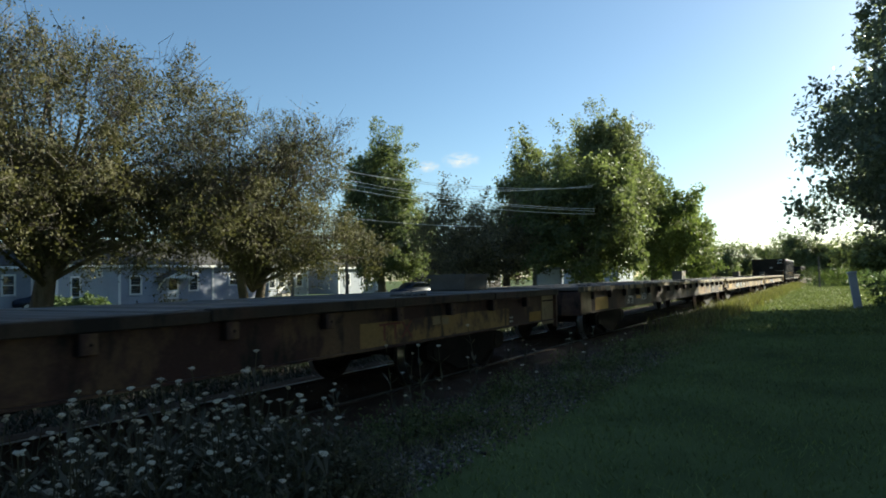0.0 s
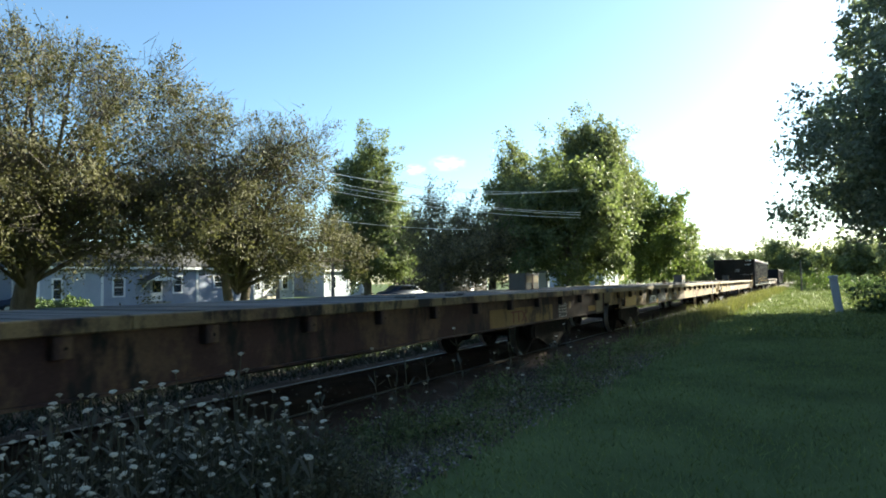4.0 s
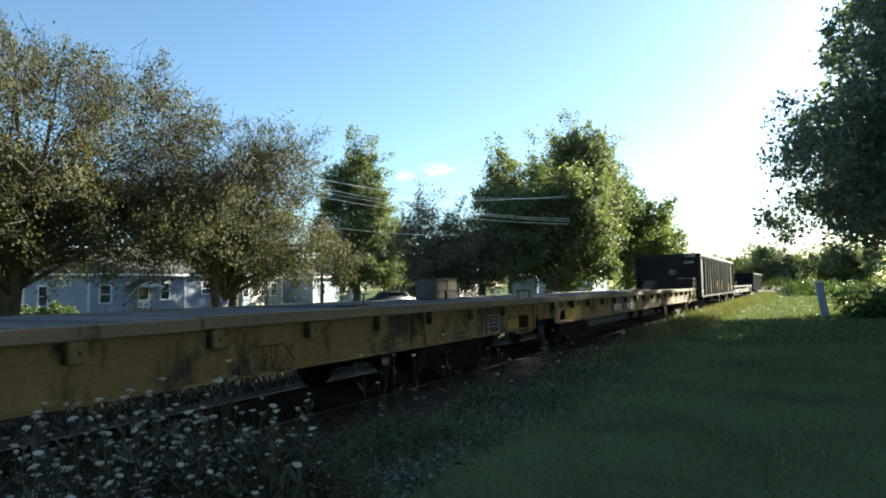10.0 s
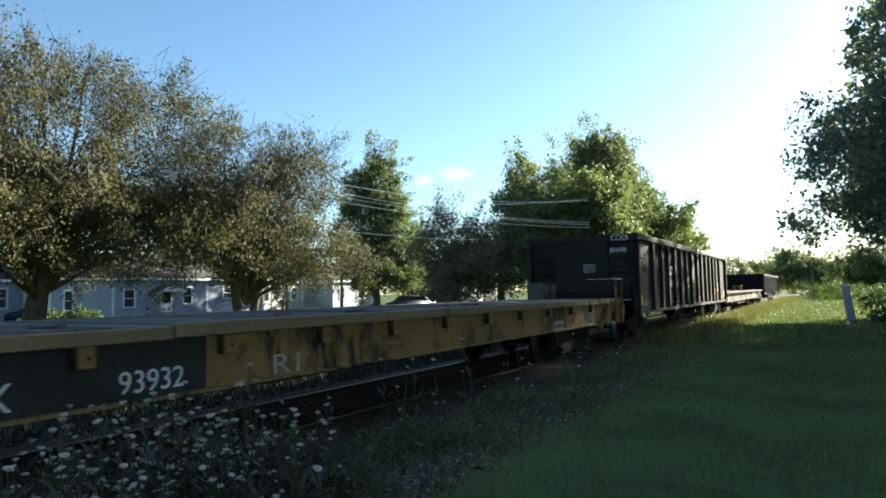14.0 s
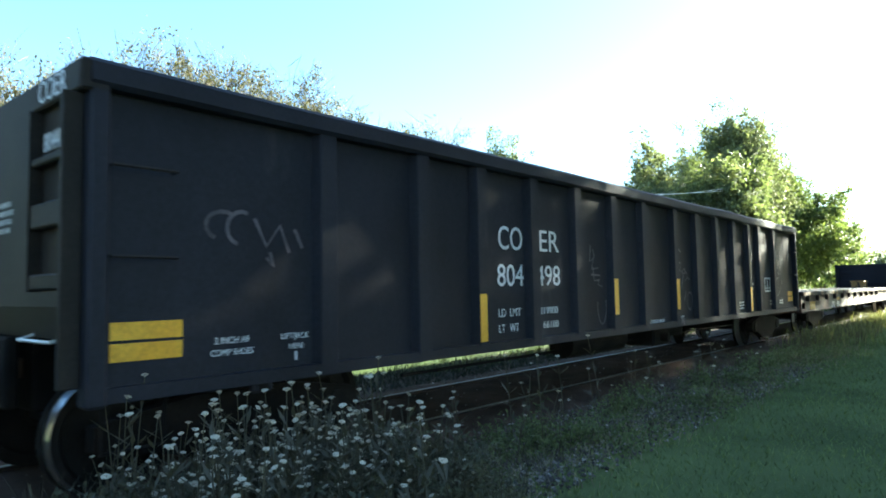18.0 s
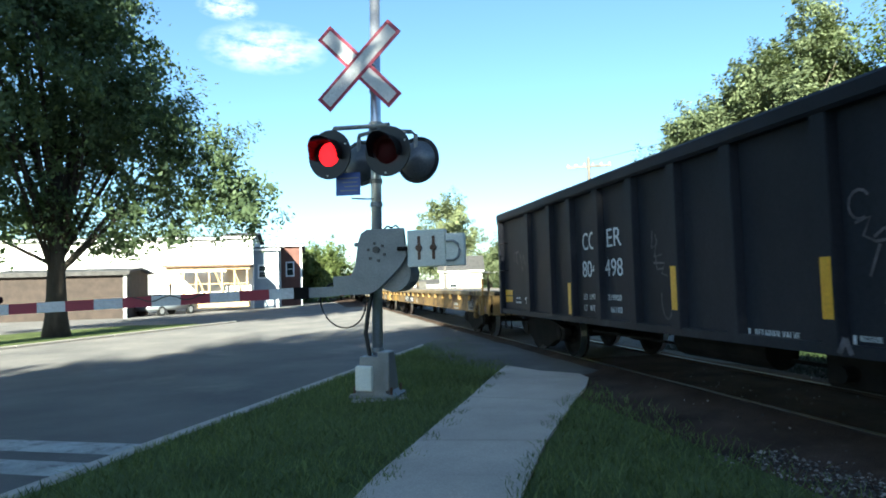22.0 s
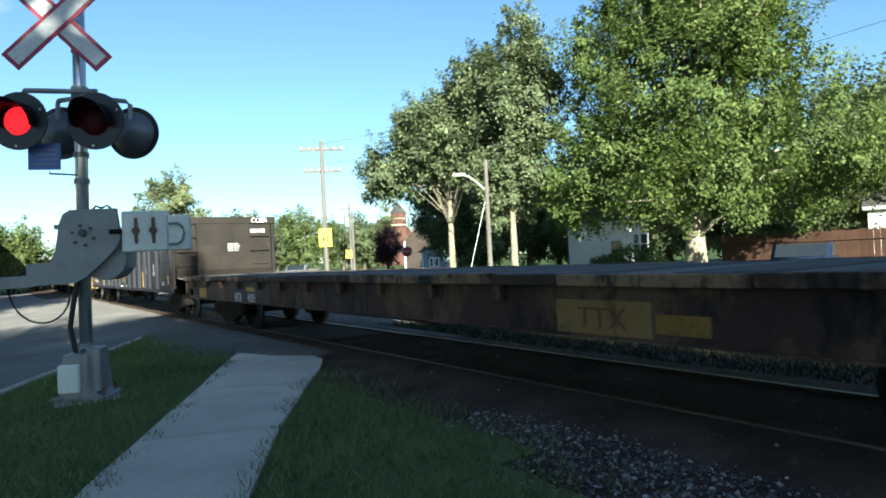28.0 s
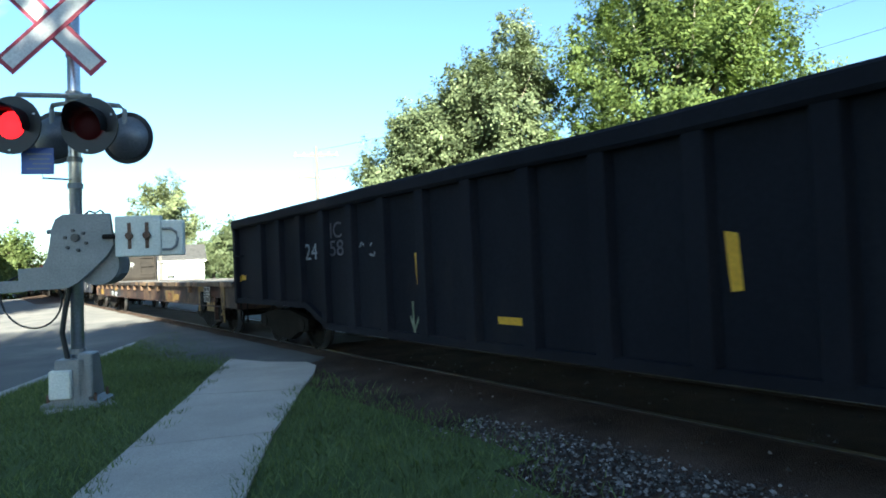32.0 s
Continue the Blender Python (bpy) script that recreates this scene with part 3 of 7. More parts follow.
    if not box:
        bm.free()
    else:
        eb = part("end_plate_box", bm, box_paint or M["greybox"], car, "low weathered steel box on the deck", at=up)
        if boards_seed in (2, 3, 4):
            for a, b in ((bb - 0.74, bb - 0.43), (bb - 0.33, bb - 0.02)):
                part("box_panel", block((-0.291, a, 1.26), (-0.276, b, 1.42), 0.004), M["rubrail"], eb, "faded cream panel")
            part("box_rib", block((-0.292, bb - 0.42, 1.11), (-0.268, bb - 0.34, 1.455), 0.005), M["yellowdark"], eb)
    for k in range(winches):
        y = rng.uniform(-h + 1, h - 2)
        bm = block((0.75, y, 1.10), (0.94, y + rng.uniform(0.12, 0.22), 1.10 + rng.uniform(0.02, 0.035)), 0.01)
        tube(bm, [(0.72, y + 0.1, 1.12), (1.02, y + 0.1, 1.12)], 0.018, 8)
        part("tie_down_winch", bm, M["greybox"], car, at=up)
    if rail_rear:
        bm = bmesh.new()
        for y in (h - 0.64, h - 0.09):
            hexa(bm, (1.35, y, 0.60), (1.39, y + 0.055, 1.44))
            hexa(bm, (1.365, y + 0.012, 1.44), (1.385, y + 0.036, 1.60))
            hexa(bm, (1.34, y - 0.012, 0.80), (1.40, y + 0.067, 1.0))
        hexa(bm, (1.35, h - 0.62, 1.14), (1.38, h - 0.05, 1.165))
        part("end_ladder", bm, paint, car, "bent yellow steel ladder frame")
        bm = block((0.72, h - 0.66, 1.595), (1.40, h - 0.59, 1.605))
        hexa(bm, (1.34, h - 0.66, 1.592), (1.385, h - 0.04, 1.61))
        part("handrail", bm, M["steel"], car)
    if low_rail:
        bm = tube(bmesh.new(), [(1.24, h - 0.66, 1.15), (1.24, h - 0.64, 1.29), (1.24, h - 0.11, 1.285), (1.24, h - 0.09, 1.15)], 0.02, 6)
        part("handrail", bm, M["greybox"], car)
    return car, h


def pocket_mesh(paint):
    """A stake pocket: a flat-faced steel socket with a bolt hole."""
    bm = block((0.0, -0.065, 0.0), (0.085, 0.065, 0.152), 0.008)
    tube(bm, [(0.084, 0.012, 0.07), (0.087, 0.012, 0.07)], 0.014, 8)
    me = mesh_of(bm, "stake_pocket", paint)
    me.materials.append(M["underframe"])
    for p in me.polygons:
        if p.center.x > 0.0855:
            p.material_index = 1
    return me


POCKET = {M[k].name: pocket_mesh(M[k]) for k in ("yellowdark", "yellowpaint")}
BOARDS = {w: mesh_of(block((-1.245, -w / 2, 0.0), (1.245, w / 2, 0.06), 0.006), "deck_board", M["deck"]) for w in (0.20, 0.25, 0.30)}


def panel(car, y0, y1, z0, z1, material, x=1.2615, name="painted_panel"):
    return part(name, block((x - 0.001, y0, z0), (x + 0.0012, y1, z1)), material, car)


def bars(car, y, z, rows, width, height, material, x, gap=1.9, name="stencil_mark", seed=1):
    """Writing too small to read: short bars of its size."""
    rng = random.Random(seed)
    for r in range(rows):
        a = y
        while a < y + width - height:
            b = min(a + rng.uniform(0.7, 2.6) * height, y + width)
            part(name, block((x - 0.001, a, z - r * height * gap), (x + 0.0015, b, z - r * height * gap + height)), material, car)
            a = b + height * 0.5


def notice(car, y0, y1, z0, z1, x):
    """A black stencil board in two fields with a white border and small worn lines."""
    board = part("notice_board", block((x - 0.002, y0, z0), (x + 0.008, y1, z1), 0.002), M["blackpanel"], car, "black stencil board with a white border")
    t, mid, low = 0.012, y0 + (y1 - y0) * 0.52, z0 + (z1 - z0) * 0.34
    for a, b, p, q in ((y0, y1, z0, z0 + t), (y0, y1, z1 - t, z1), (y0, y0 + t, z0 + t, z1 - t), (y1 - t, y1, z0 + t, z1 - t), (y0 + t, y1 - t, low, low + t), (mid, mid + t, low + t, z1 - t)):
        part("border", block((x + 0.008, a, p), (x + 0.0105, b, q)), M["dimwhite"], board)
    rng = random.Random(int(y0 * 10))
    for k in range(7):
        a = y0 + 0.04 + (k % 3) * (y1 - y0) * 0.3
        z = low + 0.05 + (k // 3) * 0.06 if k < 6 else z0 + 0.035
        part("stencil_mark", block((x + 0.008, a, z), (x + 0.0095, a + rng.uniform(0.04, 0.09), z + 0.02)), M["dimwhite"], board)


def stanchion(car, y):
    """A short folded tie-down post with a flat head, standing on the deck."""
    bm = block((0.49, y - 0.012, 1.15), (0.515, y + 0.012, 1.29), 0.003)
    hexa(bm, (0.45, y - 0.05, 1.29), (0.55, y + 0.05, 1.305))
    hexa(bm, (0.44, y - 0.07, 1.15), (0.56, y + 0.07, 1.175))
    part("stanchion", bm, M["rust"], car)


T = lambda body, size, mat, car, y, z, x=1.2635, sq=1.0, w=0.0: lettering(body, size, M[mat], car, on_side(y, z, x), squeeze=sq, width=w)

# leading car, dark and dirty
u = (-73.0, -53.1)
car, h = flatcar(*u, "grimy brown flatcar with a worn timber deck", M["yellowdark"], M["blackedge"], 1)
c = -(u[0] + u[1]) / 2
panel(car, c - 58.6, c - 54.95, 0.645, 0.905, M["yellowpaint"])
T("TTX", 0.27, "browntext", car, c - 58.27, 0.70, 1.2640, w=0.66)
panel(car, c - 57.16, c - 56.98, 0.80, 0.90, M["rubrail"], 1.2635)
panel(car, c - 56.93, c - 56.77, 0.79, 0.88, M["rubrail"], 1.2635)
panel(car, c - 54.18, c - 53.70, 0.645, 0.80, M["yellowdim"])
part("end_web", block((1.262, c - 53.67, 0.56), (1.275, c - 53.16, 1.052), 0.004), M["rubrail"], car)
part("corner_post", block((1.262, c - 53.16, 0.50), (1.33, c - 53.09, 1.052), 0.008), M["yellowdark"], car)
part("corner_strap", block((1.275, c - 53.66, 0.95), (1.283, c - 53.17, 0.975), 0.002), M["underframe"], car)
bars(car, c - 54.93, 0.74, 2, 0.15, 0.03, M["dimwhite"], 1.263)

u = (-51.75, -32.6)
car, h = flatcar(*u, "dirty yellow and black flatcar with a timber deck", M["yellowdark"], M["rubdark"], 2)
c = -(u[0] + u[1]) / 2
part("end_web", block((1.262, -h + 0.05, 0.62), (1.275, -h + 0.72, 1.05), 0.004), M["rubrail"], car)
panel(car, -h + 1.0, -h + 1.9, 0.66, 0.92, M["yellowfresh"])
panel(car, c - 48.5, c - 45.9, 0.645, 1.05, M["blackpanel"])
T("HTTX", 0.27, "white", car, c - 48.25, 0.69, w=0.52)
panel(car, c - 47.45, c - 46.99, 0.79, 0.87, M["yellowfresh"], 1.2625)
T("94031", 0.25, "white", car, c - 46.96, 0.74, w=0.52)
panel(car, c - 38.6, c - 35.9, 0.645, 0.92, M["yellowpaint"])
T("TTX", 0.27, "browntext", car, c - 37.81, 0.685, 1.2640, w=0.67)
notice(car, c - 35.58, c - 35.14, 0.66, 0.91, 1.262)
panel(car, c - 34.98, c - 34.84, 0.80, 0.94, M["rubrail"])
panel(car, c - 33.69, c - 33.18, 0.685, 0.80, M["yellowdim"])
part("end_web", block((1.262, c - 33.15, 0.60), (1.275, c - 32.63, 1.052), 0.004), M["rubrail"], car)

u = (-32.05, -12.07)
car, h = flatcar(*u, "faded yellow flatcar with a grey timber deck", M["yellowpaint"], M["rubrail"], 3,
                 holes=[(-9.99 + 1.15, -9.99 + 1.48, 0.68, 0.86), (9.30, 9.76, 0.645, 0.86)], step_front=0.88, low_rail=True)
part("corner_bracket", block((1.22, 9.77, 0.56), (1.275, 9.92, 0.66), 0.01), M["yellowpaint"], car)
part("corner_bracket", block((1.22, 9.12, 0.56), (1.275, 9.29, 0.66), 0.01), M["yellowpaint"], car)
part("bottom_strap", block((1.22, 9.12, 0.56), (1.275, 9.92, 0.59), 0.005), M["yellowpaint"], car)
panel(car, 8.83, 9.27, 0.66, 0.82, M["yellowfresh"])
c = -(u[0] + u[1]) / 2
for a in (-29.82, -29.21, -21.4, -16.2):
    stanchion(car, c + a)
panel(car, -h + 1.55, -h + 2.7, 0.66, 0.93, M["yellowfresh"])
panel(car, c - 27.83, c - 25.26, 0.645, 1.05, M["blackpanel"])
T("HTTX", 0.285, "white", car, c - 27.61, 0.665, w=0.83)
panel(car, c - 26.76, c - 26.47, 0.655, 0.76, M["yellowfresh"], 1.2645)
T("9 3 0 4 2", 0.29, "dimwhite", car, c - 26.43, 0.70, w=1.12)
T("R1", 0.255, "white", car, c - 24.66, 0.655, w=0.30)
T("LD LMT", 0.125, "blacktext", car, c - 24.2, 0.79)
T("LT WT", 0.125, "blacktext", car, c - 24.2, 0.66)
for k in range(6):
    panel(car, c - 23.74 + k * 0.045, c - 23.712 + k * 0.045, 0.79, 0.87, M["blacktext"], 1.2635, "stencil_mark")
    if k < 5:
        panel(car, c - 23.74 + k * 0.045, c - 23.712 + k * 0.045, 0.66, 0.74, M["blacktext"], 1.2635, "stencil_mark")
T("TTX", 0.27, "browntext", car, c - 18.9, 0.69)
notice(car, c - 14.06, c - 13.61, 0.65, 0.925, 1.262)
bars(car, c - 15.09, 0.70, 2, 0.32, 0.03, M["blacktext"], 1.2635, seed=11)
bars(car, c - 14.41, 0.75, 3, 0.22, 0.025, M["blacktext"], 1.2635, seed=12)

u = (-11.78, 7.85)
car, h = flatcar(*u, "mustard-yellow flatcar with timber deck and end ladder", M["yellowpaint"], M["rubrail"], 4,
                 holes=[(-9.815 + 1.2, -9.815 + 1.55, 0.68, 0.86), (9.815 - 0.62, 9.815 - 0.15, 0.645, 0.86)], step_front=0.9, rail_rear=True)
c = -(u[0] + u[1]) / 2
for a in (-2.42, 1.1, -8.9):
    stanchion(car, c + a)
panel(car, -h + 1.6, -h + 2.7, 0.66, 0.93, M["yellowfresh"])
panel(car, c - 6.34, c - 4.06, 0.645, 1.05, M["blackpanel"])
T("HTTX", 0.25, "white", car, c - 6.23, 0.69, w=0.74)
T("93932", 0.225, "white", car, c - 4.80, 0.69, w=0.53)
panel(car, c - 8.1, c - 7.75, 0.66, 0.80, M["rust"], 1.2625)
panel(car, c - 7.97, c - 7.88, 0.70, 0.76, M["leaf_bright"], 1.2645)
T("R1", 0.25, "dimwhite", car, c - 3.33, 0.665, w=0.33)
bars(car, c - 1.7, 0.84, 2, 0.45, 0.06, M["rust"], 1.263)
bars(car, c + 3.6, 0.74, 2, 0.5, 0.07, M["dimwhite"], 1.263)
notice(car, c + 5.35, c + 5.85, 0.66, 0.94, 1.262)
part("diagonal_brace", tube(bmesh.new(), [(1.27, c + 6.16, 0.53), (1.31, c + 6.45, 0.72), (1.32, c + 6.66, 0.93), (1.30, c + 6.74, 0.86)], [0.075, 0.07, 0.06, 0.05], 8), M["yellowpaint"], car)
part("brace_lug", block((1.25, c + 6.62, 0.56), (1.33, c + 6.82, 0.94), 0.02), M["yellowpaint"], car)
for a, b in ((5.90, 6.40), (6.40, 7.20), (7.33, 7.80)):
    part("edge_plate", block((1.355, c + a + 0.006, 1.062), (1.367, c + b, 1.162), 0.003), M["rubdark"], car)
bm = bmesh.new()
for k in range(11):
    for zz in ((0.955, 0.915) if k % 3 == 0 else (0.955,)):
        a = c + 5.95 + k * 0.118
        tube(bm, [(1.258, a, zz + 0.05), (1.276, a, zz + 0.05)], 0.011, 6)
part("rivet_row", bm, M["underframe"], car)
part("end_web", block((1.262, c + 6.08, 0.645), (1.272, c + 7.20, 1.05), 0.004), M["yellowpaint"], car)
part("web_panel", block((1.273, c + 6.86, 0.66), (1.276, c + 7.19, 0.80)), M["rust"], car)

u = (26.69, 46.5)
car, h = flatcar(*u, "patchy yellow and black flatcar with timber deck", M["yellowdark"], M["rubpatch"], 5,
                 holes=[(-9.905 + 0.25, -9.905 + 0.55, 0.70, 0.85), (9.905 - 2.68, 9.905 - 2.22, 0.645, 0.92), (9.905 - 1.58, 9.905 - 1.14, 0.645, 0.81)], box_back=0.9, box_paint=M["yellowpaint"], winches=0)
c = -(u[0] + u[1]) / 2
panel(car, c + 27.85, c + 28.45, 0.66, 0.88, M["yellowfresh"])
panel(car, c + 30.3, c + 32.75, 0.645, 1.05, M["blackpanel"])
T("HTTX", 0.24, "white", car, c + 30.66, 0.645, sq=0.70)
panel(car, c + 31.42, c + 31.92, 0.855, 0.94, M["yellowfresh"], 1.2625)
T("93015", 0.23, "white", car, c + 31.5, 0.65, sq=0.78)
T("R1", 0.27, "blackpanel", car, c + 33.05, 0.67)
T("TTX", 0.25, "browntext", car, c + 40.35, 0.70, 1.2645, 1.1)
panel(car, c + 40.1, c + 41.12, 0.645, 0.93, M["yellowpaint"])
panel(car, c + 41.15, c + 41.62, 0.69, 0.84, M["yellowdim"], 1.2632)
panel(car, c + 43.55, c + 43.8, 0.645, 0.92, M["yellowpaint"])
panel(car, c + 43.55, c + 44.41, 0.927, 1.047, M["yellowdim"])
panel(car, c + 44.94, c + 46.35, 0.82, 1.05, M["yellowdark"])
part("end_web", block((1.262, c + 45.37, 0.56), (1.275, c + 45.64, 1.052), 0.004), M["yellowpaint"], car)
part("lower_web", block((1.262, c + 44.28, 0.51), (1.272, c + 44.91, 0.71), 0.004), M["yellowpaint"], car)
part("bracket", block((1.24, c + 43.56, 0.47), (1.27, c + 43.78, 0.64), 0.01), M["yellowpaint"], car)
for yy, zz, rr in ((43.95, 0.86, 0.08), (44.12, 0.80, 0.10), (43.96, 0.70, 0.10), (44.14, 0.60, 0.10), (43.95, 0.54, 0.09)):
    part("hose_coil", tube(bmesh.new(), [(1.24, c + yy, zz), (1.31, c + yy, zz)], rr, 10), M["underframe"], car)
notice(car, c + 44.44, c + 44.90, 0.713, 1.05, 1.362)
part("bracket", block((1.24, c + 44.5, 0.80), (1.356, c + 44.8, 0.84)), M["underframe"], car)
part("step", block((1.22, c + 44.93, 0.315), (1.30, c + 45.40, 0.34)), M["yellowdark"], car)
part("step_bracket", block((1.22, c + 45.37, 0.34), (1.29, c + 45.41, 0.66)), M["yellowdark"], car)
part("step_bracket", block((1.22, c + 44.92, 0.34), (1.29, c + 44.96, 0.66)), M["yellowdark"], car)
part("grab_iron", tube(bmesh.new(), [(1.30, c + 45.60, 0.64), (1.33, c + 45.75, 0.56), (1.33, c + 45.62, 0.46), (1.33, c + 45.74, 0.52), (1.33, c + 45.80, 0.32)], 0.025, 6), M["yellowpaint"], car)


def gondola(u0, u1, label, paint, end_paint, z0, z1, posts, belly=0.0, seed=3):
    L = u1 - u0
    h, W = L / 2, 1.385
    car = thing("gondola", label, "gondola", pose(TRACK_X, 0, 0), "cars of the train")
    MOVERS.append((car, (u0 + u1) / 2))
    rng = random.Random(seed)
    for s in (1, -1):
        bm = bmesh.new()
        nb, nz = 90, 10
        grid = []
        for i in range(nb + 1):
            y = -h + L * i / nb
            e = min(1.0, max(0.0, (h - abs(y) - 3.33) / 0.73))
            low = z0 - belly * e
            col = []
            for j in range(nz + 1):
                z = low + (z1 - 0.1 - low) * j / nz
                d = noise.noise((y * 0.9, z * 1.1, seed + s)) * 0.004 * math.sin(math.pi * j / nz)
                col.append(bm.verts.new((s * (W + d), y, z)))
            grid.append(col)
        for i in range(nb):
            for j in range(nz):
                q = (grid[i][j], grid[i + 1][j], grid[i + 1][j + 1], grid[i][j + 1])
                bm.faces.new(q if s > 0 else q[::-1])
        # thickness
        r = bmesh.ops.extrude_face_region(bm, geom=bm.faces[:])
        for v in r["geom"]:
            if isinstance(v, bmesh.types.BMVert):
                v.co.x -= s * 0.03
        bmesh.ops.recalc_face_normals(bm, faces=bm.faces[:])
        part("side_plate", bm, paint, car, smooth=False)
        # top chord, a little dented
        bm = bmesh.new()
        n, rings = 60, []
        for i in range(n + 1):
            y = -h + L * i / n
            d = noise.noise((y * 0.5, 3.1 * s, seed)) * 0.016
            prof = [(W - 0.06, z1 - 0.17), (W + 0.09, z1 - 0.17), (W + 0.115, z1 - 0.14), (W + 0.115, z1 - 0.03), (W + 0.085, z1), (W - 0.06, z1)]
            rings.append([bm.verts.new((s * a, y, b + d)) for a, b in prof])
        for a, b in zip(rings, rings[1:]):
            for k in range(6):
                bm.faces.new((a[k], a[(k + 1) % 6], b[(k + 1) % 6], b[k]))
        bm.faces.new(rings[0])
        bm.faces.new(rings[-1][::-1])
        bmesh.ops.recalc_face_normals(bm, faces=bm.faces[:])
        part("top_chord", bm, paint, car)
        bm = bmesh.new()
        rings = []
        for i in range(nb + 1):
            ya = -h + L * i / nb
            ea = z0 - belly * min(1.0, max(0.0, (h - abs(ya) - 3.33) / 0.73))
            rings.append([bm.verts.new((s * x, ya, ea + z)) for x, z in ((W - 0.03, 0), (W + 0.075, 0), (W + 0.075, 0.09), (W - 0.03, 0.09))])
        for a, b in zip(rings, rings[1:]):
            for k in range(4):
                bm.faces.new((a[k], a[(k + 1) % 4], b[(k + 1) % 4], b[k]))
        bmesh.ops.recalc_face_normals(bm, faces=bm.faces[:])
        part("bottom_sill", bm, paint, car)
        for y in posts:
            e = z0 - belly * min(1.0, max(0.0, (h - abs(y) - 3.33) / 0.73))
            bm = bmesh.new()
            prof = [(W - 0.005, -0.115), (W + 0.075, -0.085), (W + 0.085, -0.075), (W + 0.085, 0.075), (W + 0.075, 0.085), (W - 0.005, 0.115)]
            prism(bm, [(s * a, y + b) for a, b in prof], e + 0.07, z1 - 0.165, "z")
            part("side_post", bm, paint, car)
        for y in (-h + 0.06, h - 0.06):
            part("corner_post", block((s * (W - 0.05) if s > 0 else -W - 0.1, y - 0.06, z0 - 0.02), (W + 0.1 if s > 0 else -(W - 0.05), y + 0.06, z1 - 0.15), 0.02), paint, car)
    part("floor", block((-W + 0.02, -h + 0.05, z0 + 0.40), (W - 0.02, h - 0.05, z0 + 0.46)), M["inside"], car)
    part("centre_sill", block((-0.3, -h + 0.1, 0.55), (0.3, h - 0.1, z0 + 0.39), 0.02), M["underframe"], car)
    for k in range(6):
        y = -h + 2.9 + k * (L - 5.8) / 5
        part("crossbearer", prism(bmesh.new(), [(-1.36, z0 + 0.39), (1.36, z0 + 0.39), (1.36, z0 - 0.02), (0.3, z0 - 0.14), (-0.3, z0 - 0.14), (-1.36, z0 - 0.02)], y - 0.06, y + 0.06, "y"), M["underframe"], car)
    for s in (-1, 1):
        y = s * h
        part("end_plate", block((-W, min(y, y - s * 0.05), z0 + 0.38), (W, max(y, y - s * 0.05), z1 - 0.12), 0.005), end_paint, car)
        part("end_top_chord", block((-W - 0.1, min(y + s * 0.06, y - s * 0.12), z1 - 0.20), (W + 0.1, max(y + s * 0.06, y - s * 0.12), z1 - 0.005), 0.015), end_paint, car)
        bm = bmesh.new()
        hexa(bm, (-0.72, min(y, y + s * 0.085), z0 + 0.66), (0.72, max(y, y + s * 0.085), z1 - 0.2))
        part("end_centre_panel", bm, end_paint, car)
        for z, dz in ((z0 + 0.68, 0.10), (z0 + 1.07, 0.16), (z0 + 1.475, 0.055)):
            if z < z1 - 0.25:
                for q in (1, -1):
                    part("end_ledge", block((min(q * 0.72, q * 1.28), min(y, y + s * 0.075), z), (max(q * 0.72, q * 1.28), max(y, y + s * 0.075), z + dz), 0.012), end_paint, car)
        part("end_sill", prism(bmesh.new(), [(y - s * 0.04, z0 + 0.38), (y + s * 0.03, z0 + 0.38), (y + s * 0.10, z0 + 0.58), (y + s * 0.10, z0 + 0.67), (y - s * 0.04, z0 + 0.67)], -1.3, 1.3, "x"), end_paint, car)
        part("striker", block((-0.34, min(y, y + s * 0.09), 0.60), (0.34, max(y, y + s * 0.09), z0 + 0.37), 0.02), M["underframe"], car)
        part("grab_iron", tube(bmesh.new(), [(0.72, y + s * 0.03, z0 + 0.40), (0.72, y + s * 0.12, z0 + 0.37), (1.26, y + s * 0.12, z0 + 0.37), (1.26, y + s * 0.03, z0 + 0.40)], 0.012, 6), M["steel"], car)
        for q in (1, -1):
            for z in (z0 + 0.87, z0 + 1.42):
                if z < z1 - 0.25:
                    if q > 0:
                        part("grab_iron", tube(bmesh.new(), [(W + 0.05, y - s * 0.12, z), (W + 0.13, y - s * 0.12, z), (W + 0.13, y - s * 0.52, z), (W + 0.05, y - s * 0.52, z)], 0.012, 6), end_paint, car)
            part("sill_step", tube(bmesh.new(), [(q * 1.40, y - s * 0.12, z0), (q * 1.40, y - s * 0.12, 0.42), (q * 1.40, y - s * 0.5, 0.42), (q * 1.40, y - s * 0.5, z0)], 0.016, 6), M["underframe"], car)
        coupler(car, y, s)
        truck(car, s * (h - 1.33))
        for q in ((1.37, 0.73, -1.37) if s > 0 else (1.37, -1.37)):
            part("ladder_stile", block((q - 0.025, min(y, y + s * 0.12), z0 + 0.1), (q + 0.025, max(y, y + s * 0.12), z1 - 0.2), 0.008), end_paint, car)
    bm = tube(bmesh.new(), [(0.95, -2.2, 0.62), (0.95, -0.6, 0.62)], 0.19, 14)
    part("air_reservoir", bm, M["underframe"], car)
    bm = block((0.7, 0.2, 0.42), (1.2, 0.8, 0.72), 0.03)
    tube(bm, [(1.2, 0.5, 0.55), (1.32, 0.5, 0.55)], 0.07, 8)
    part("brake_valve", bm, M["underframe"], car)
    part("brake_cylinder", tube(bmesh.new(), [(0.8, 1.3, 0.6), (0.8, 2.1, 0.6)], 0.13, 10), M["underframe"], car)
    part("brake_rod", tube(bmesh.new(), [(0.85, -h + 3.2, 0.52), (0.85, h - 3.2, 0.52)], 0.02, 6), M["underframe"], car)
    return car, h


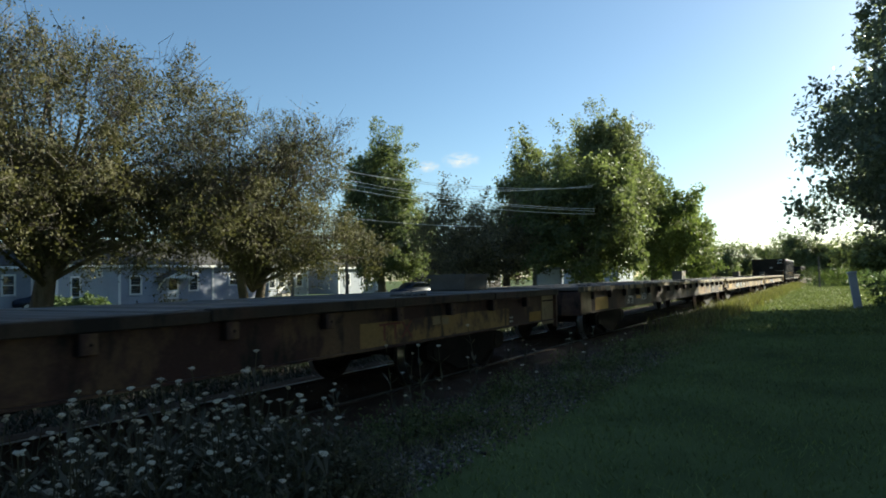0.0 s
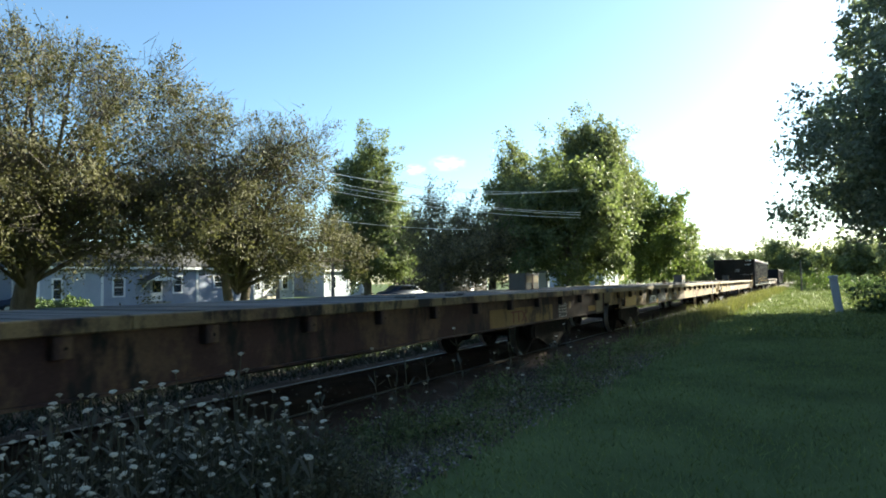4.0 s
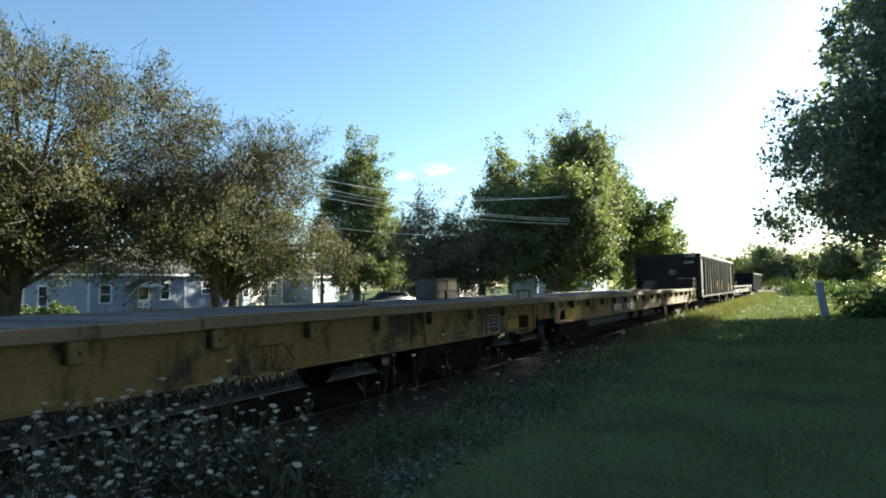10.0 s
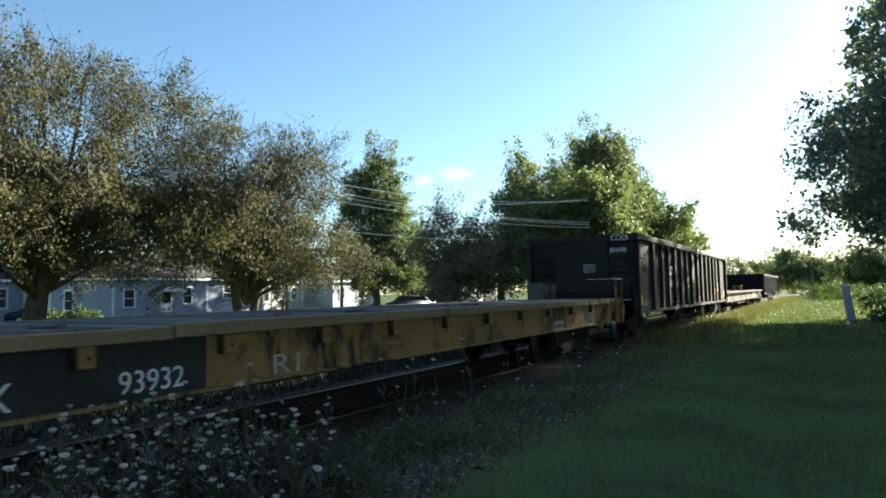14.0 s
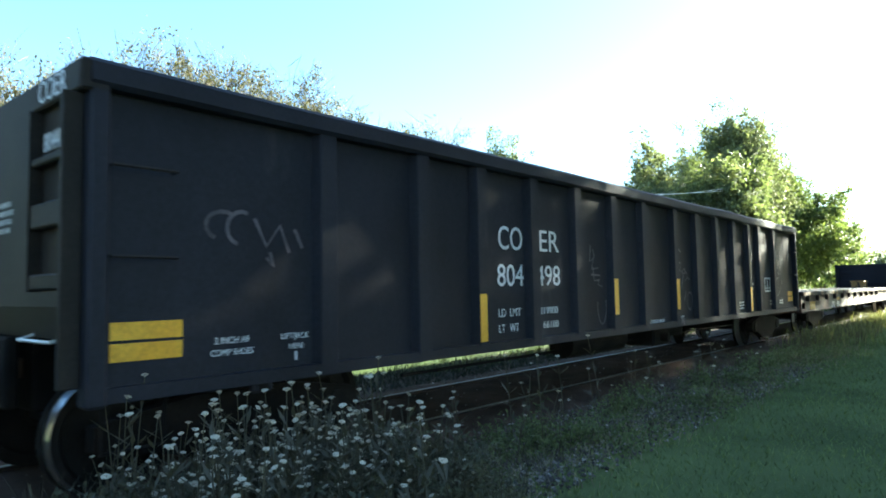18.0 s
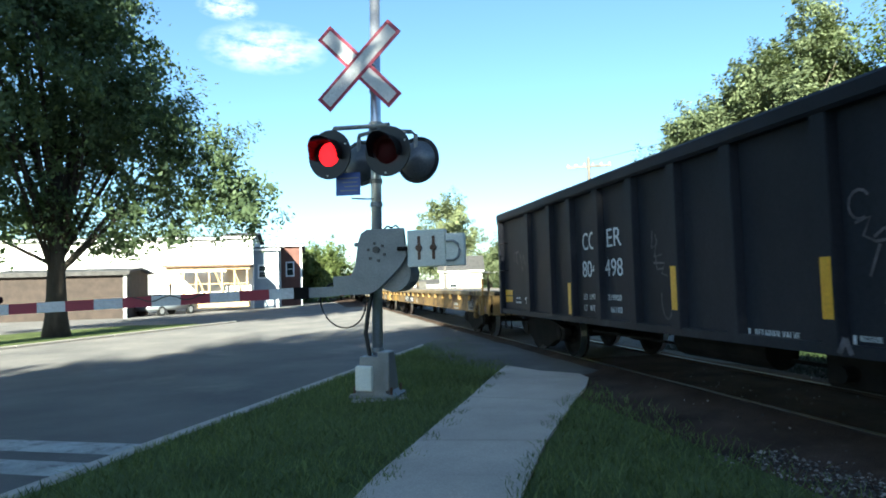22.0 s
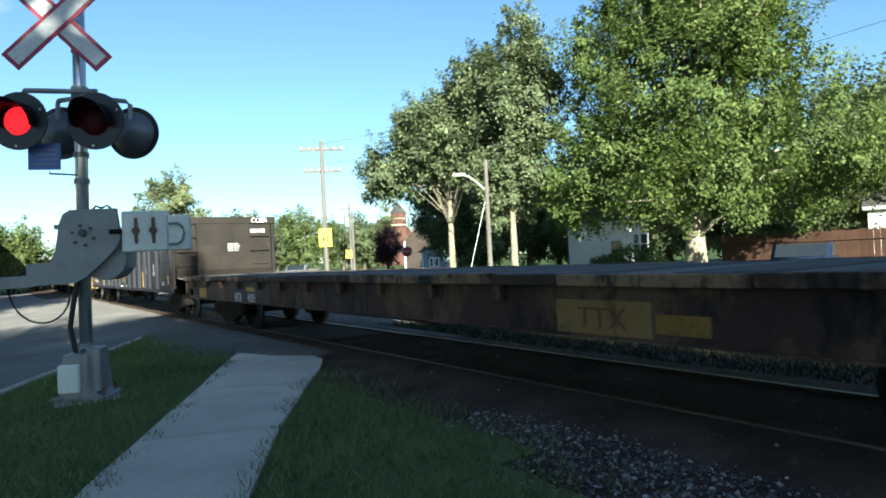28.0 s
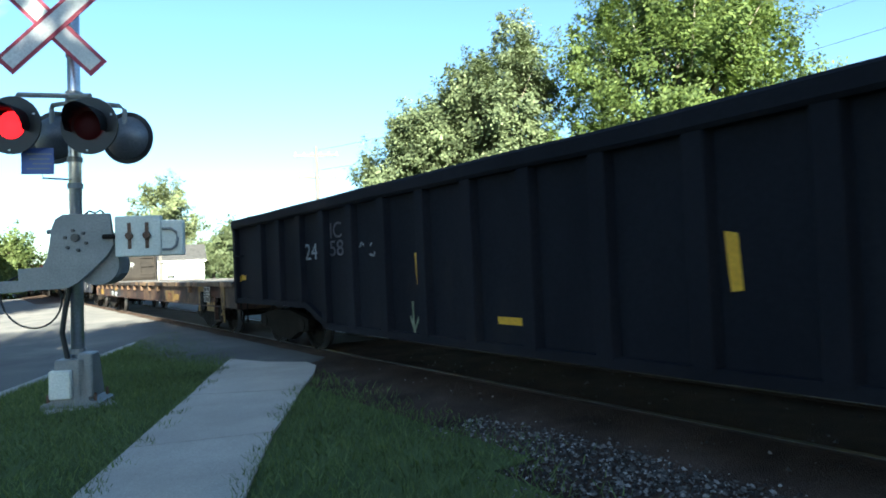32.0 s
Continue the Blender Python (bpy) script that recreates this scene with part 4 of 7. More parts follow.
def scrawl(car, strokes, x, width, material):
    """Spray or chalk strokes, each one unbroken ribbon."""
    for pts in strokes:
        bm, rows = bmesh.new(), []
        for k, p in enumerate(pts):
            a, b = Vector(pts[max(k - 1, 0)]), Vector(pts[min(k + 1, len(pts) - 1)])
            n = Vector((a.y - b.y, b.x - a.x)).normalized() * width / 2
            rows.append([bm.verts.new((x, p[0] + s * n.x, p[1] + s * n.y)) for s in (1, -1)])
        for r0, r1 in zip(rows, rows[1:]):
            bm.faces.new((r0[0], r0[1], r1[1], r1[0]))
        part("chalk_stroke", bm, material, car)


def loop(y, z, ry, rz, n=14, a0=0.0, a1=2 * math.pi):
    return [(y + ry * math.cos(a0 + (a1 - a0) * k / n), z + rz * math.sin(a0 + (a1 - a0) * k / n)) for k in range(n + 1)]


GC = (9.04 + 25.64) / 2
gp = [p - GC for p in (10.83, 11.94, 12.82, 13.79, 14.78, 15.76, 16.73, 17.91, 18.87, 19.88, 20.85, 21.80, 22.53, 23.67)]
car, h = gondola(9.04, 25.64, "tall black steel gondola with white lettering", M["gondola"], M["gondola_end"], 0.72, 2.77, gp)
GX = 1.3925


def G(u):
    return u - GC


def U(pts):
    return [(G(a), b) for a, b in pts]


T("CO", 0.36, "white", car, G(13.18), 1.79, GX, w=0.45)
T("ER", 0.36, "white", car, G(13.99), 1.79, GX, w=0.42)
T("804", 0.335, "white", car, G(13.15), 1.395, GX, w=0.49)
T("498", 0.335, "white", car, G(13.90), 1.395, GX, w=0.52)
T("LD  LMT", 0.125, "white", car, G(13.16), 1.065, GX, w=0.41)
T("LT   WT", 0.125, "white", car, G(13.16), 0.90, GX, w=0.37)
T("219900", 0.115, "white", car, G(13.96), 1.067, GX, w=0.39)
T("66100", 0.115, "white", car, G(14.03), 0.904, GX, w=0.33)
for a, dz in ((12.80, 0.0), (15.75, 0.16), (17.92, 0.16), (21.8, 0.0)):
    panel(car, G(a) - 0.056, G(a) + 0.056, 0.835 + dz, 1.315 + dz, M["reflector"], 1.4725, "reflector_strip")
for z in (0.955, 1.085):
    panel(car, G(9.20), G(9.66), z, z + 0.11, M["reflector"], GX, "reflector_patch")
    panel(car, G(24.98), G(25.40), z, z + 0.11, M["reflector"], GX, "reflector_patch")
T("2 INCH HF", 0.066, "white", car, G(9.89), 1.016, GX, w=0.27)
T("COMP SHOES", 0.062, "white", car, G(9.86), 0.935, GX, w=0.33)
T("LIFT/JACK", 0.062, "white", car, G(10.43), 1.016, GX, w=0.25)
T("HERE", 0.058, "white", car, G(10.50), 0.94, GX, w=0.13)
panel(car, G(10.55), G(10.57), 0.852, 0.92, M["white"], GX, "stencil_mark")
lug = part("jacking_lug", block((1.34, G(10.18), 0.645), (1.40, G(10.36), 0.80), 0.02), M["gondola"], car)
part("lug_eye", block((1.401, G(10.235), 0.675), (1.404, G(10.305), 0.735), 0.0), M["underframe"], lug)
T("RETAINER VALVE", 0.09, "white", car, G(16.95), 0.80, GX, 0.82)
T("RELEASE", 0.06, "white", car, G(18.12), 0.84, GX, 0.9)
panel(car, G(16.86), G(16.89), 0.77, 0.86, M["white"], GX)
panel(car, G(18.06), G(18.09), 0.76, 0.88, M["white"], GX)
scrawl(car, [[(G(18.0), 0.74), (G(18.07), 0.86)], [(G(18.12), 0.74), (G(18.07), 0.86)]], 1.47, 0.05, M["chalk"])
bars(car, G(20.75), 0.93, 2, 0.2, 0.03, M["white"], GX, seed=6)
bars(car, G(21.25), 1.0, 3, 0.3, 0.03, M["white"], GX, seed=7)
bars(car, G(21.95), 1.36, 2, 0.3, 0.05, M["dimwhite"], GX, seed=8)
bars(car, G(23.4), 0.98, 2, 0.2, 0.035, M["dimwhite"], GX, seed=9)
bars(car, G(24.2), 0.98, 2, 0.35, 0.03, M["white"], GX, seed=10)
for a, b, q, w in ((23.05, 23.08, 1.21, 1.52), (23.46, 23.49, 1.21, 1.52), (23.05, 23.49, 1.49, 1.52), (23.05, 23.49, 1.21, 1.24), (23.26, 23.285, 1.21, 1.52), (23.1, 23.44, 1.28, 1.30)):
    part("stencil_box_line", block((GX - 0.001, G(a), q), (GX + 0.0015, G(b), w)), M["white"], car)
rg = random.Random(8)
marks = []
for _ in range(120):
    a, b = 23.98 + rg.uniform(0, 0.58), rg.uniform(1.08, 2.15)
    if rg.random() < 0.35 + 0.5 * (24.5 - a):
        marks.append(U([(a, b), (a + rg.gauss(0, 0.02), b + rg.gauss(0, 0.05))]))
scrawl(car, marks, GX, 0.014, M["dimwhite"])
scrawl(car, [loop(G(18.6), 1.117, 0.12, 0.14), loop(G(18.61), 1.11, 0.13, 0.15, 12, 0.4, 5.0), loop(G(18.19), 1.85, 0.10, 0.11, 9, 0.6, 5.2),
             U([(18.14, 1.717), (18.28, 1.75), (18.21, 1.617), (18.32, 1.567), (18.49, 1.583), (18.53, 1.5), (18.42, 1.45)]), U([(18.35, 1.55), (18.25, 1.317)]),
             U([(18.44, 1.283), (18.37, 1.117)]), U([(18.3, 1.6), (18.4, 1.66), (18.46, 1.6)]), U([(18.5, 1.52), (18.62, 1.47)])], GX, 0.024, M["chalk"])
scrawl(car, [loop(G(15.47), 1.12, 0.12, 0.24, 10, 2.9, 6.6), U([(15.2, 1.91), (15.17, 1.7), (15.3, 1.75), (15.26, 1.86)]), U([(15.3, 1.8), (15.22, 1.6), (15.4, 1.62)]),
             U([(15.2, 1.53), (15.45, 1.52), (15.38, 1.4), (15.5, 1.37)]), U([(15.24, 1.66), (15.28, 1.45), (15.42, 1.46)])], GX, 0.024, M["chalk"])
scrawl(car, [loop(G(9.95), 1.83, 0.13, 0.10, 8, 0.9, 4.2), U([(10.2, 1.9), (10.3, 1.7), (10.42, 1.86), (10.5, 1.66)]), U([(10.55, 1.84), (10.62, 1.7)]), loop(G(10.1), 1.82, 0.12, 0.12, 8, 1.2, 4.4), U([(10.3, 1.62), (10.36, 1.55), (10.33, 1.66)])], GX, 0.03, M["chalk"])
# ends: mark and number, small lines
FY = -h - 0.09
lettering("COER", 0.20, M["white"], car, on_front(0.80, 2.60, -h - 0.064), squeeze=0.9)
lettering("804498", 0.175, M["white"], car, on_front(0.755, 2.30, -h - 0.012), squeeze=0.82)
lettering("COER", 0.20, M["white"], car, on_rear(-0.78, 2.60, h + 0.064), squeeze=0.9)
lettering("804498", 0.175, M["white"], car, on_rear(-0.755, 2.30, h + 0.012), squeeze=0.82)
for s in (-1, 1):
    rg = random.Random(5)
    for r in range(4):
        a = 0.08
        while a < 0.36:
            b = a + rg.uniform(0.03, 0.07)
            x0, x1 = (a, b) if s < 0 else (-b, -a)
            part("stencil_mark", block((x0, min(s * (h + 0.084), s * (h + 0.0875)), 1.98 - r * 0.06), (x1, max(s * (h + 0.084), s * (h + 0.0875)), 2.015 - r * 0.06)), M["dimwhite"], car)
            a = b + 0.018
bm = tube(bmesh.new(), [(-0.95, -h - 0.1, 1.9), (-0.95, -h - 0.22, 1.9)], 0.03, 8)
for k in range(16):
    a, b = k * math.pi / 8, (k + 1) * math.pi / 8
    tube(bm, [(-0.95 + 0.26 * math.cos(a), -h - 0.2, 1.9 + 0.26 * math.sin(a)), (-0.95 + 0.26 * math.cos(b), -h - 0.2, 1.9 + 0.26 * math.sin(b))], 0.014, 6)
for k in range(3):
    tube(bm, [(-0.95, -h - 0.2, 1.9), (-0.95 + 0.26 * math.cos(k * 2.1), -h - 0.2, 1.9 + 0.26 * math.sin(k * 2.1))], 0.012, 6)
part("brake_wheel", bm, M["gondola_end"], car)

G2 = (46.98 + 63.5) / 2
U2 = lambda *pts: [(a - G2, b) for a, b in pts]
g2p = [48.42 + k * 0.85 - G2 for k in range(17)]
car, h = gondola(46.98, 63.5, "lower dark gondola with bellied sides and faint marks", M["gondola_old"], M["gondola_old"], 0.77, 2.33, g2p, belly=0.285, seed=11)
for a, w in ((53.36, 0.055), (57.14, 0.05)):
    part("reflector_strip", prism(bmesh.new(), [(a - G2 - w * p, z) for p, z in ((1.2, 1.48), (-0.7, 1.46), (-1.0, 1.2), (-1.1, 1.09), (0.6, 1.08), (0.9, 1.25))], GX, GX + 0.002, "x"), M["reflector"], car)
panel(car, 54.72 - G2, 55.14 - G2, 0.75, 0.82, M["reflector"], GX, "reflector_patch")
part("reflector_patch", prism(bmesh.new(), [(a - G2, b) for a, b in ((47.09, 1.17), (47.15, 1.165), (47.155, 1.24), (47.12, 1.28), (47.09, 1.26))], GX, GX + 0.002, "x"), M["reflector"], car)
part("reflector_patch", prism(bmesh.new(), [(a - G2, b) for a, b in ((47.19, 1.19), (47.43, 1.20), (47.45, 1.25), (47.42, 1.30), (47.39, 1.27), (47.35, 1.26), (47.32, 1.30), (47.19, 1.29))], GX, GX + 0.002, "x"), M["reflector"], car)
T("24", 0.345, "worntext", car, 50.21 - G2, 1.485, GX, w=0.45)
T("IC", 0.31, "chalk", car, 51.12 - G2, 1.765, GX, w=0.35)
T("58", 0.31, "chalk", car, 51.09 - G2, 1.515, GX, w=0.42)
scrawl(car, [U2((51.98, 1.60), (52.03, 1.66), (52.10, 1.62)), U2((52.26, 1.61), (52.31, 1.64)), U2((52.24, 1.50), (52.36, 1.48), (52.38, 1.53))], GX, 0.03, M["worntext"])
scrawl(car, [U2((53.21, 0.93), (53.215, 0.70), (53.23, 0.58)), U2((53.15, 0.76), (53.20, 0.66), (53.23, 0.60)), U2((53.33, 0.76), (53.27, 0.66), (53.23, 0.60)), U2((53.22, 0.62), (53.25, 0.56))], GX, 0.034, M["paletext"])
bars(car, 53.33 - G2, 0.86, 1, 0.08, 0.05, M["chalk"], GX, seed=34)
panel(car, 52.52 - G2, 52.56 - G2, 0.90, 0.93, M["chalk"], GX)


# ---------- ground, track, road ----------
RD, RN = Vector((-0.426, -0.904)), Vector((0.904, -0.426))   # along the road, across it
NEAR_KERB, FAR_KERB = 4.24, 16.8
LAWN_Z, ROAD_Z = -0.11, -0.17


def road_at(s, q):
    return RD * s + RN * q


def sheet(name, outline, z, material, label, category="", kind="structure"):
    bm = bmesh.new()
    bm.faces.new([bm.verts.new((x, y, z)) for x, y in outline])
    bmesh.ops.recalc_face_normals(bm, faces=bm.faces[:])
    if bm.faces[0].normal.z < 0:
        bmesh.ops.reverse_faces(bm, faces=bm.faces[:])
    return solid(name, bm, material, label, category, kind)


def clip_half(poly, a, b, c):
    """The part of a polygon where a x + b y <= c."""
    out = []
    for i, p in enumerate(poly):
        q = poly[(i + 1) % len(poly)]
        dp, dq = a * p[0] + b * p[1] - c, a * q[0] + b * q[1] - c
        if dp <= 0:
            out.append(p)
        if dp * dq < 0:
            t = dp / (dp - dq)
            out.append((p[0] + (q[0] - p[0]) * t, p[1] + (q[1] - p[1]) * t))
    return out


bm = bmesh.new()
N = 24
rs = [0, 12, 30, 60, 120, 300, 900, 2500]
rings = [[bm.verts.new((r * math.cos(k * 2 * math.pi / N), r * math.sin(k * 2 * math.pi / N), -0.27)) for k in range(N)] for r in rs[1:]]
c0 = bm.verts.new((0, 0, -0.27))
for k in range(N):
    bm.faces.new((c0, rings[0][k], rings[0][(k + 1) % N]))
for a, b in zip(rings, rings[1:]):
    for k in range(N):
        bm.faces.new((a[k], b[k], b[(k + 1) % N], a[(k + 1) % N]))
solid("ground", bm, M["field"], "green open ground reaching the horizon", "ground", "structure")

# near lawn, a slab that falls away to the track bed
lawn = clip_half([(-2.9, 110), (60, 110), (60, -40), (-3.9, -40), (-3.6, -12), (-2.9, -4)], RN.x, RN.y, NEAR_KERB - 0.16)


def lawn_height(x, y):
    return LAWN_Z + 0.012 * noise.noise((x * 0.6, y * 0.6, 0)) + 0.02 * noise.noise((x * 0.13, y * 0.13, 4))


def lawn_grid(name, x0, x1, y0, y1, step, inside, material, label):
    """A gently uneven lawn as a grid."""
    nx, ny = int((x1 - x0) / step), int((y1 - y0) / step)
    vs, fs, idx = [], [], {}
    for i in range(nx + 1):
        for j in range(ny + 1):
            idx[i, j] = len(vs)
            x, y = x0 + i * step, y0 + j * step
            vs.append((x, y, lawn_height(x, y)))
    for i in range(nx):
        for j in range(ny):
            if inside(x0 + (i + 0.5) * step, y0 + (j + 0.5) * step):
                fs.append((idx[i, j], idx[i + 1, j], idx[i + 1, j + 1], idx[i, j + 1]))
    ob = new(name, soup(name, vs, fs, material))
    ob.data.polygons.foreach_set("use_smooth", [True] * len(ob.data.polygons))
    return tagged(ob, label, "lawn", kind="structure")


lawn_grid("lawn", -3.4, 24.6, -18.0, 60.0, 0.2, lambda x, y: RN.x * x + RN.y * y < NEAR_KERB - 0.05 and not (x < -2.9 and -3.6 < y < 0.4), M["grass"], "mown green lawn in tree shade")
sheet("lawn_far", clip_half([(-3.4, 60), (60, 60), (60, 200), (-3.4, 200)], RN.x, RN.y, NEAR_KERB), LAWN_Z - 0.01, M["grass"], "sunlit strip of mown lawn beside the track", "lawn")

# track bed: low ballast shoulder, stones lie on it
prof = [(-9.2, -0.26), (-8.2, -0.20), (-7.3, -0.14), (-6.9, -0.07), (-6.31, -0.02), (-6.22, -0.045), (-4.80, -0.045), (-4.71, -0.016), (-4.35, -0.07), (-3.9, -0.115), (-3.25, -0.12), (-2.85, -0.15), (-2.7, -0.24)]
vs, fs = [], []
ys = [-95 + 0.5 * k for k in range(630)]
for y in ys:
    for x, z in prof:
        w = noise.noise((x * 1.3, y * 0.8, 2.0))
        vs.append((x + 0.18 * w if -3.8 < x < -2.8 or x < -8 else x, y, z + (0.008 if -6.5 < x < -4.5 else 0.02) * w))
n = len(prof)
for i in range(len(ys) - 1):
    for k in range(n - 1):
        fs.append((i * n + k, i * n + k + 1, (i + 1) * n + k + 1, (i + 1) * n + k))
bed = tagged(new("track_bed", soup("track_bed", vs, fs, M["soil"])), "dark dirty ballast bed of the railway", "track bed", kind="structure")

# rails on ties
track = thing("railway_track", "rusty rails with bright heads on dark timber ties", "railway track", kind="structure")
for s in (-1, 1):
    x = TRACK_X + s * 0.7525
    bm = prism(bmesh.new(), [(x - 0.07, -0.15), (x + 0.07, -0.15), (x + 0.07, -0.135), (x + 0.012, -0.115), (x + 0.012, -0.04), (x + 0.034, -0.03), (x + 0.034, -0.006), (x - 0.034, -0.006), (x - 0.034, -0.03), (x - 0.012, -0.04), (x - 0.012, -0.115), (x - 0.07, -0.135)], -95, 220, "y")
    r = part("rail", bm, M["rail"], track)
    part("rail_head", block((x - 0.03, -95, -0.0055), (x + 0.03, 220, 0.0), 0.0), M["railtop"], r, "bright worn running surface")

# road with kerbs, flush crossing
P2 = lambda s, q: tuple(road_at(s, q))
sheet("road", [P2(-110, NEAR_KERB), P2(200, NEAR_KERB), P2(200, FAR_KERB), P2(-110, FAR_KERB)], ROAD_Z, M["asphalt"], "worn grey asphalt road in patchy shade", "road")
APRON = [(-3.35, -12.2), (-3.2, -17.2), (-1.6, -21.0), (-1.6, -46), (-10.2, -46), (-10.2, -16.0), (-7.0, -13.0), (-6.9, -9.6), (-4.25, -9.6)]
low = []
for i, p in enumerate(APRON):
    e0, e1 = (Vector(p) - Vector(APRON[i - 1])).normalized(), (Vector(APRON[(i + 1) % len(APRON)]) - Vector(p)).normalized()
    t = (e0 + e1).normalized()
    low.append(Vector(p) + Vector((-t.y, t.x)) * (1.5 if i < 6 else 0.5))
n = len(APRON)
apron = soup("crossing_apron", [(*p, -0.05) for p in APRON] + [(*p, ROAD_Z + 0.003) for p in low], [tuple(range(n))[::-1]] + [(i, (i + 1) % n, n + (i + 1) % n, n + i) for i in range(n)], M["asphalt"])
tagged(new("crossing_apron", apron), "asphalt apron ramping up to the level crossing", "road", kind="structure")
for x0, x1 in ((-6.19, -4.83),):
    for k in range(10):
        solid("crossing_panel", block((x0, -45 + k * 3.4, -0.15), (x1, -41.65 + k * 3.4, -0.03), 0.01), M["asphalt"], "dark flush panel between the rails", "crossing panel", "structure", "crossing panels")


def strip_along(name, s0, s1, q0, q1, z0, z1, step, material, label):
    k = thing(name, label, "kerb", kind="structure")
    s = s0
    while s < s1:
        e = min(s + step, s1)
        a, b = road_at(s, q0), road_at(e - 0.012, q1)
        m = Matrix.Translation((road_at(s, q0).x, road_at(s, q0).y, 0)) @ Matrix.Rotation(math.atan2(RD.y, RD.x), 4, "Z")
        part("kerb_stone", KERB if e - s > step - 0.01 else block((0, 0, z0), (e - s, q1 - q0, z1)), material, k, at=m)
        s = e
    return k


KERB = mesh_of(block((0, 0, -0.26), (1.98, 0.15, -0.085), 0.02), "kerb_stone", M["kerb"])
strip_along("kerb", -60, 16.5, NEAR_KERB - 0.15, NEAR_KERB, -0.26, -0.085, 2.0, M["kerb"], "low worn concrete kerb beside the grass")
strip_along("kerb", -60, 28, FAR_KERB, FAR_KERB + 0.15, -0.26, -0.085, 2.0, M["kerb"], "low concrete kerb on the far side of the road")
for s0, q1 in ((5.42, 12.0), (4.72, 12.0)):
    a = [road_at(s0, NEAR_KERB + 0.1), road_at(s0 + 0.42, NEAR_KERB + 0.1), road_at(s0 + 0.42, q1), road_at(s0, q1)]
    sheet("stop_line", [tuple(p) for p in a], ROAD_Z + 0.004, M["roadpaint"], "worn white painted stop line", "road marking")

# sidewalk in slabs, from the lawn to the crossing
WALK = [((0.42, -2.45), (-0.78, -2.05)), ((-0.05, -3.6), (-1.17, -3.15)), ((-0.40, -4.55), (-1.38, -4.05)), ((-0.62, -5.1), (-1.70, -4.7)), ((-1.09, -6.07), (-2.2, -5.7)), ((-1.58, -7.1), (-2.75, -6.65)), ((-2.1, -8.15), (-3.2, -7.45)),
        ((-2.55, -9.15), (-3.75, -8.35)), ((-3.0, -10.1), (-4.12, -9.1)), ((-3.45, -11.0), (-4.2, -9.9)), ((-3.7, -12.3), (-4.3, -11.2)), ((-3.75, -14.0), (-4.4, -13.2)), ((-3.72, -16.4), (-4.5, -15.8))]
sw = thing("sidewalk", "pale grey concrete sidewalk in shade", "sidewalk", kind="structure")
for (a, b), (c, d) in zip(WALK, WALK[1:]):
    a, b, c, d = [Vector((p[0], p[1])) for p in (a, b, c, d)]
    c2, d2 = c + (a - c).normalized() * 0.006, d + (b - d).normalized() * 0.006
    part("slab", prism(bmesh.new(), [tuple(a), tuple(b), tuple(d2), tuple(c2)], -0.2, -0.075 + random.uniform(-0.004, 0.004), "z"), M["concrete"], sw)

# islands of grass past the road and past the track
isl = lambda pts, name, label: solid(name, prism(bmesh.new(), pts, -0.25, -0.10, "z"), M["grass"], label, "lawn", "structure")
isl([P2(s, FAR_KERB + 0.16) for s in (-60, 25.5)] + [P2(26.5, FAR_KERB + 1.4), P2(25.0, FAR_KERB + 4.0), P2(22.0, FAR_KERB + 5.6), P2(-60, FAR_KERB + 5.6)], "verge", "strip of sunlit grass beyond the road")

sheet("parking_lot", [P2(27.2, FAR_KERB + 0.02), P2(27.2, FAR_KERB + 5.5), P2(-5, FAR_KERB + 5.5), P2(-5, FAR_KERB + 24), P2(64, FAR_KERB + 24), P2(64, FAR_KERB + 0.02)], ROAD_Z - 0.012, M["asphalt"], "worn grey asphalt lot before the hall", "parking lot")


# ---------- foliage ----------
def leaves(name, centres, spread, per, size, material, rng, droop=0.2, aspect=0.55, dirs=None, ruffle=0.42):
    """Many small leaves round the clump centres, as one mesh."""
    c = np.repeat(np.asarray(centres, float), per, axis=0)
    n = len(c)
    sp = np.repeat(np.broadcast_to(np.asarray(spread, float), (len(centres),)), per)[:, None]
    w = rng.normal(0, 1, (n, 3))
    w /= np.linalg.norm(w, axis=1)[:, None]
    p = c + w * (rng.uniform(0, 1, (n, 1)) ** 0.45) * sp * np.array([1.75, 1.75, 1.4])
    if dirs is not None:
        ax = np.repeat(dirs, per, 0)
        k = np.repeat(np.broadcast_to(spread, (len(centres),)), per)[:, None]
        u = rng.uniform(-0.8, 1.25, (n, 1))
        p = np.repeat(np.asarray(centres), per, 0) + ax * u * k * 1.7 + rng.normal(0, 1, (n, 3)) * k * (0.62 - 0.30 * u)
    d = rng.normal(0, 1, (n, 3))
    d[:, 2] -= droop
    d /= np.linalg.norm(d, axis=1)[:, None]
    if dirs is not None:
        face = ax * 1.1 + rng.normal(0, ruffle, (n, 3)) + np.array([0, 0, 0.35])
        d -= face * (d * face).sum(1)[:, None] / (face * face).sum(1)[:, None]
        d /= np.linalg.norm(d, axis=1)[:, None]
        e = np.cross(d, face)
    else:
        e = np.cross(d, rng.normal(0, 1, (n, 3)))
    e /= np.linalg.norm(e, axis=1)[:, None]
    s = size * rng.uniform(0.6, 1.35, (n, 1))
    f = np.cross(d, e) * s * 0.12
    v = np.stack([p - d * s * 0.5, p + e * s * aspect * 0.5 + f, p + d * s * 0.5, p - e * s * aspect * 0.5 + f], 1).reshape(-1, 3)
    return quads(name, v, material)


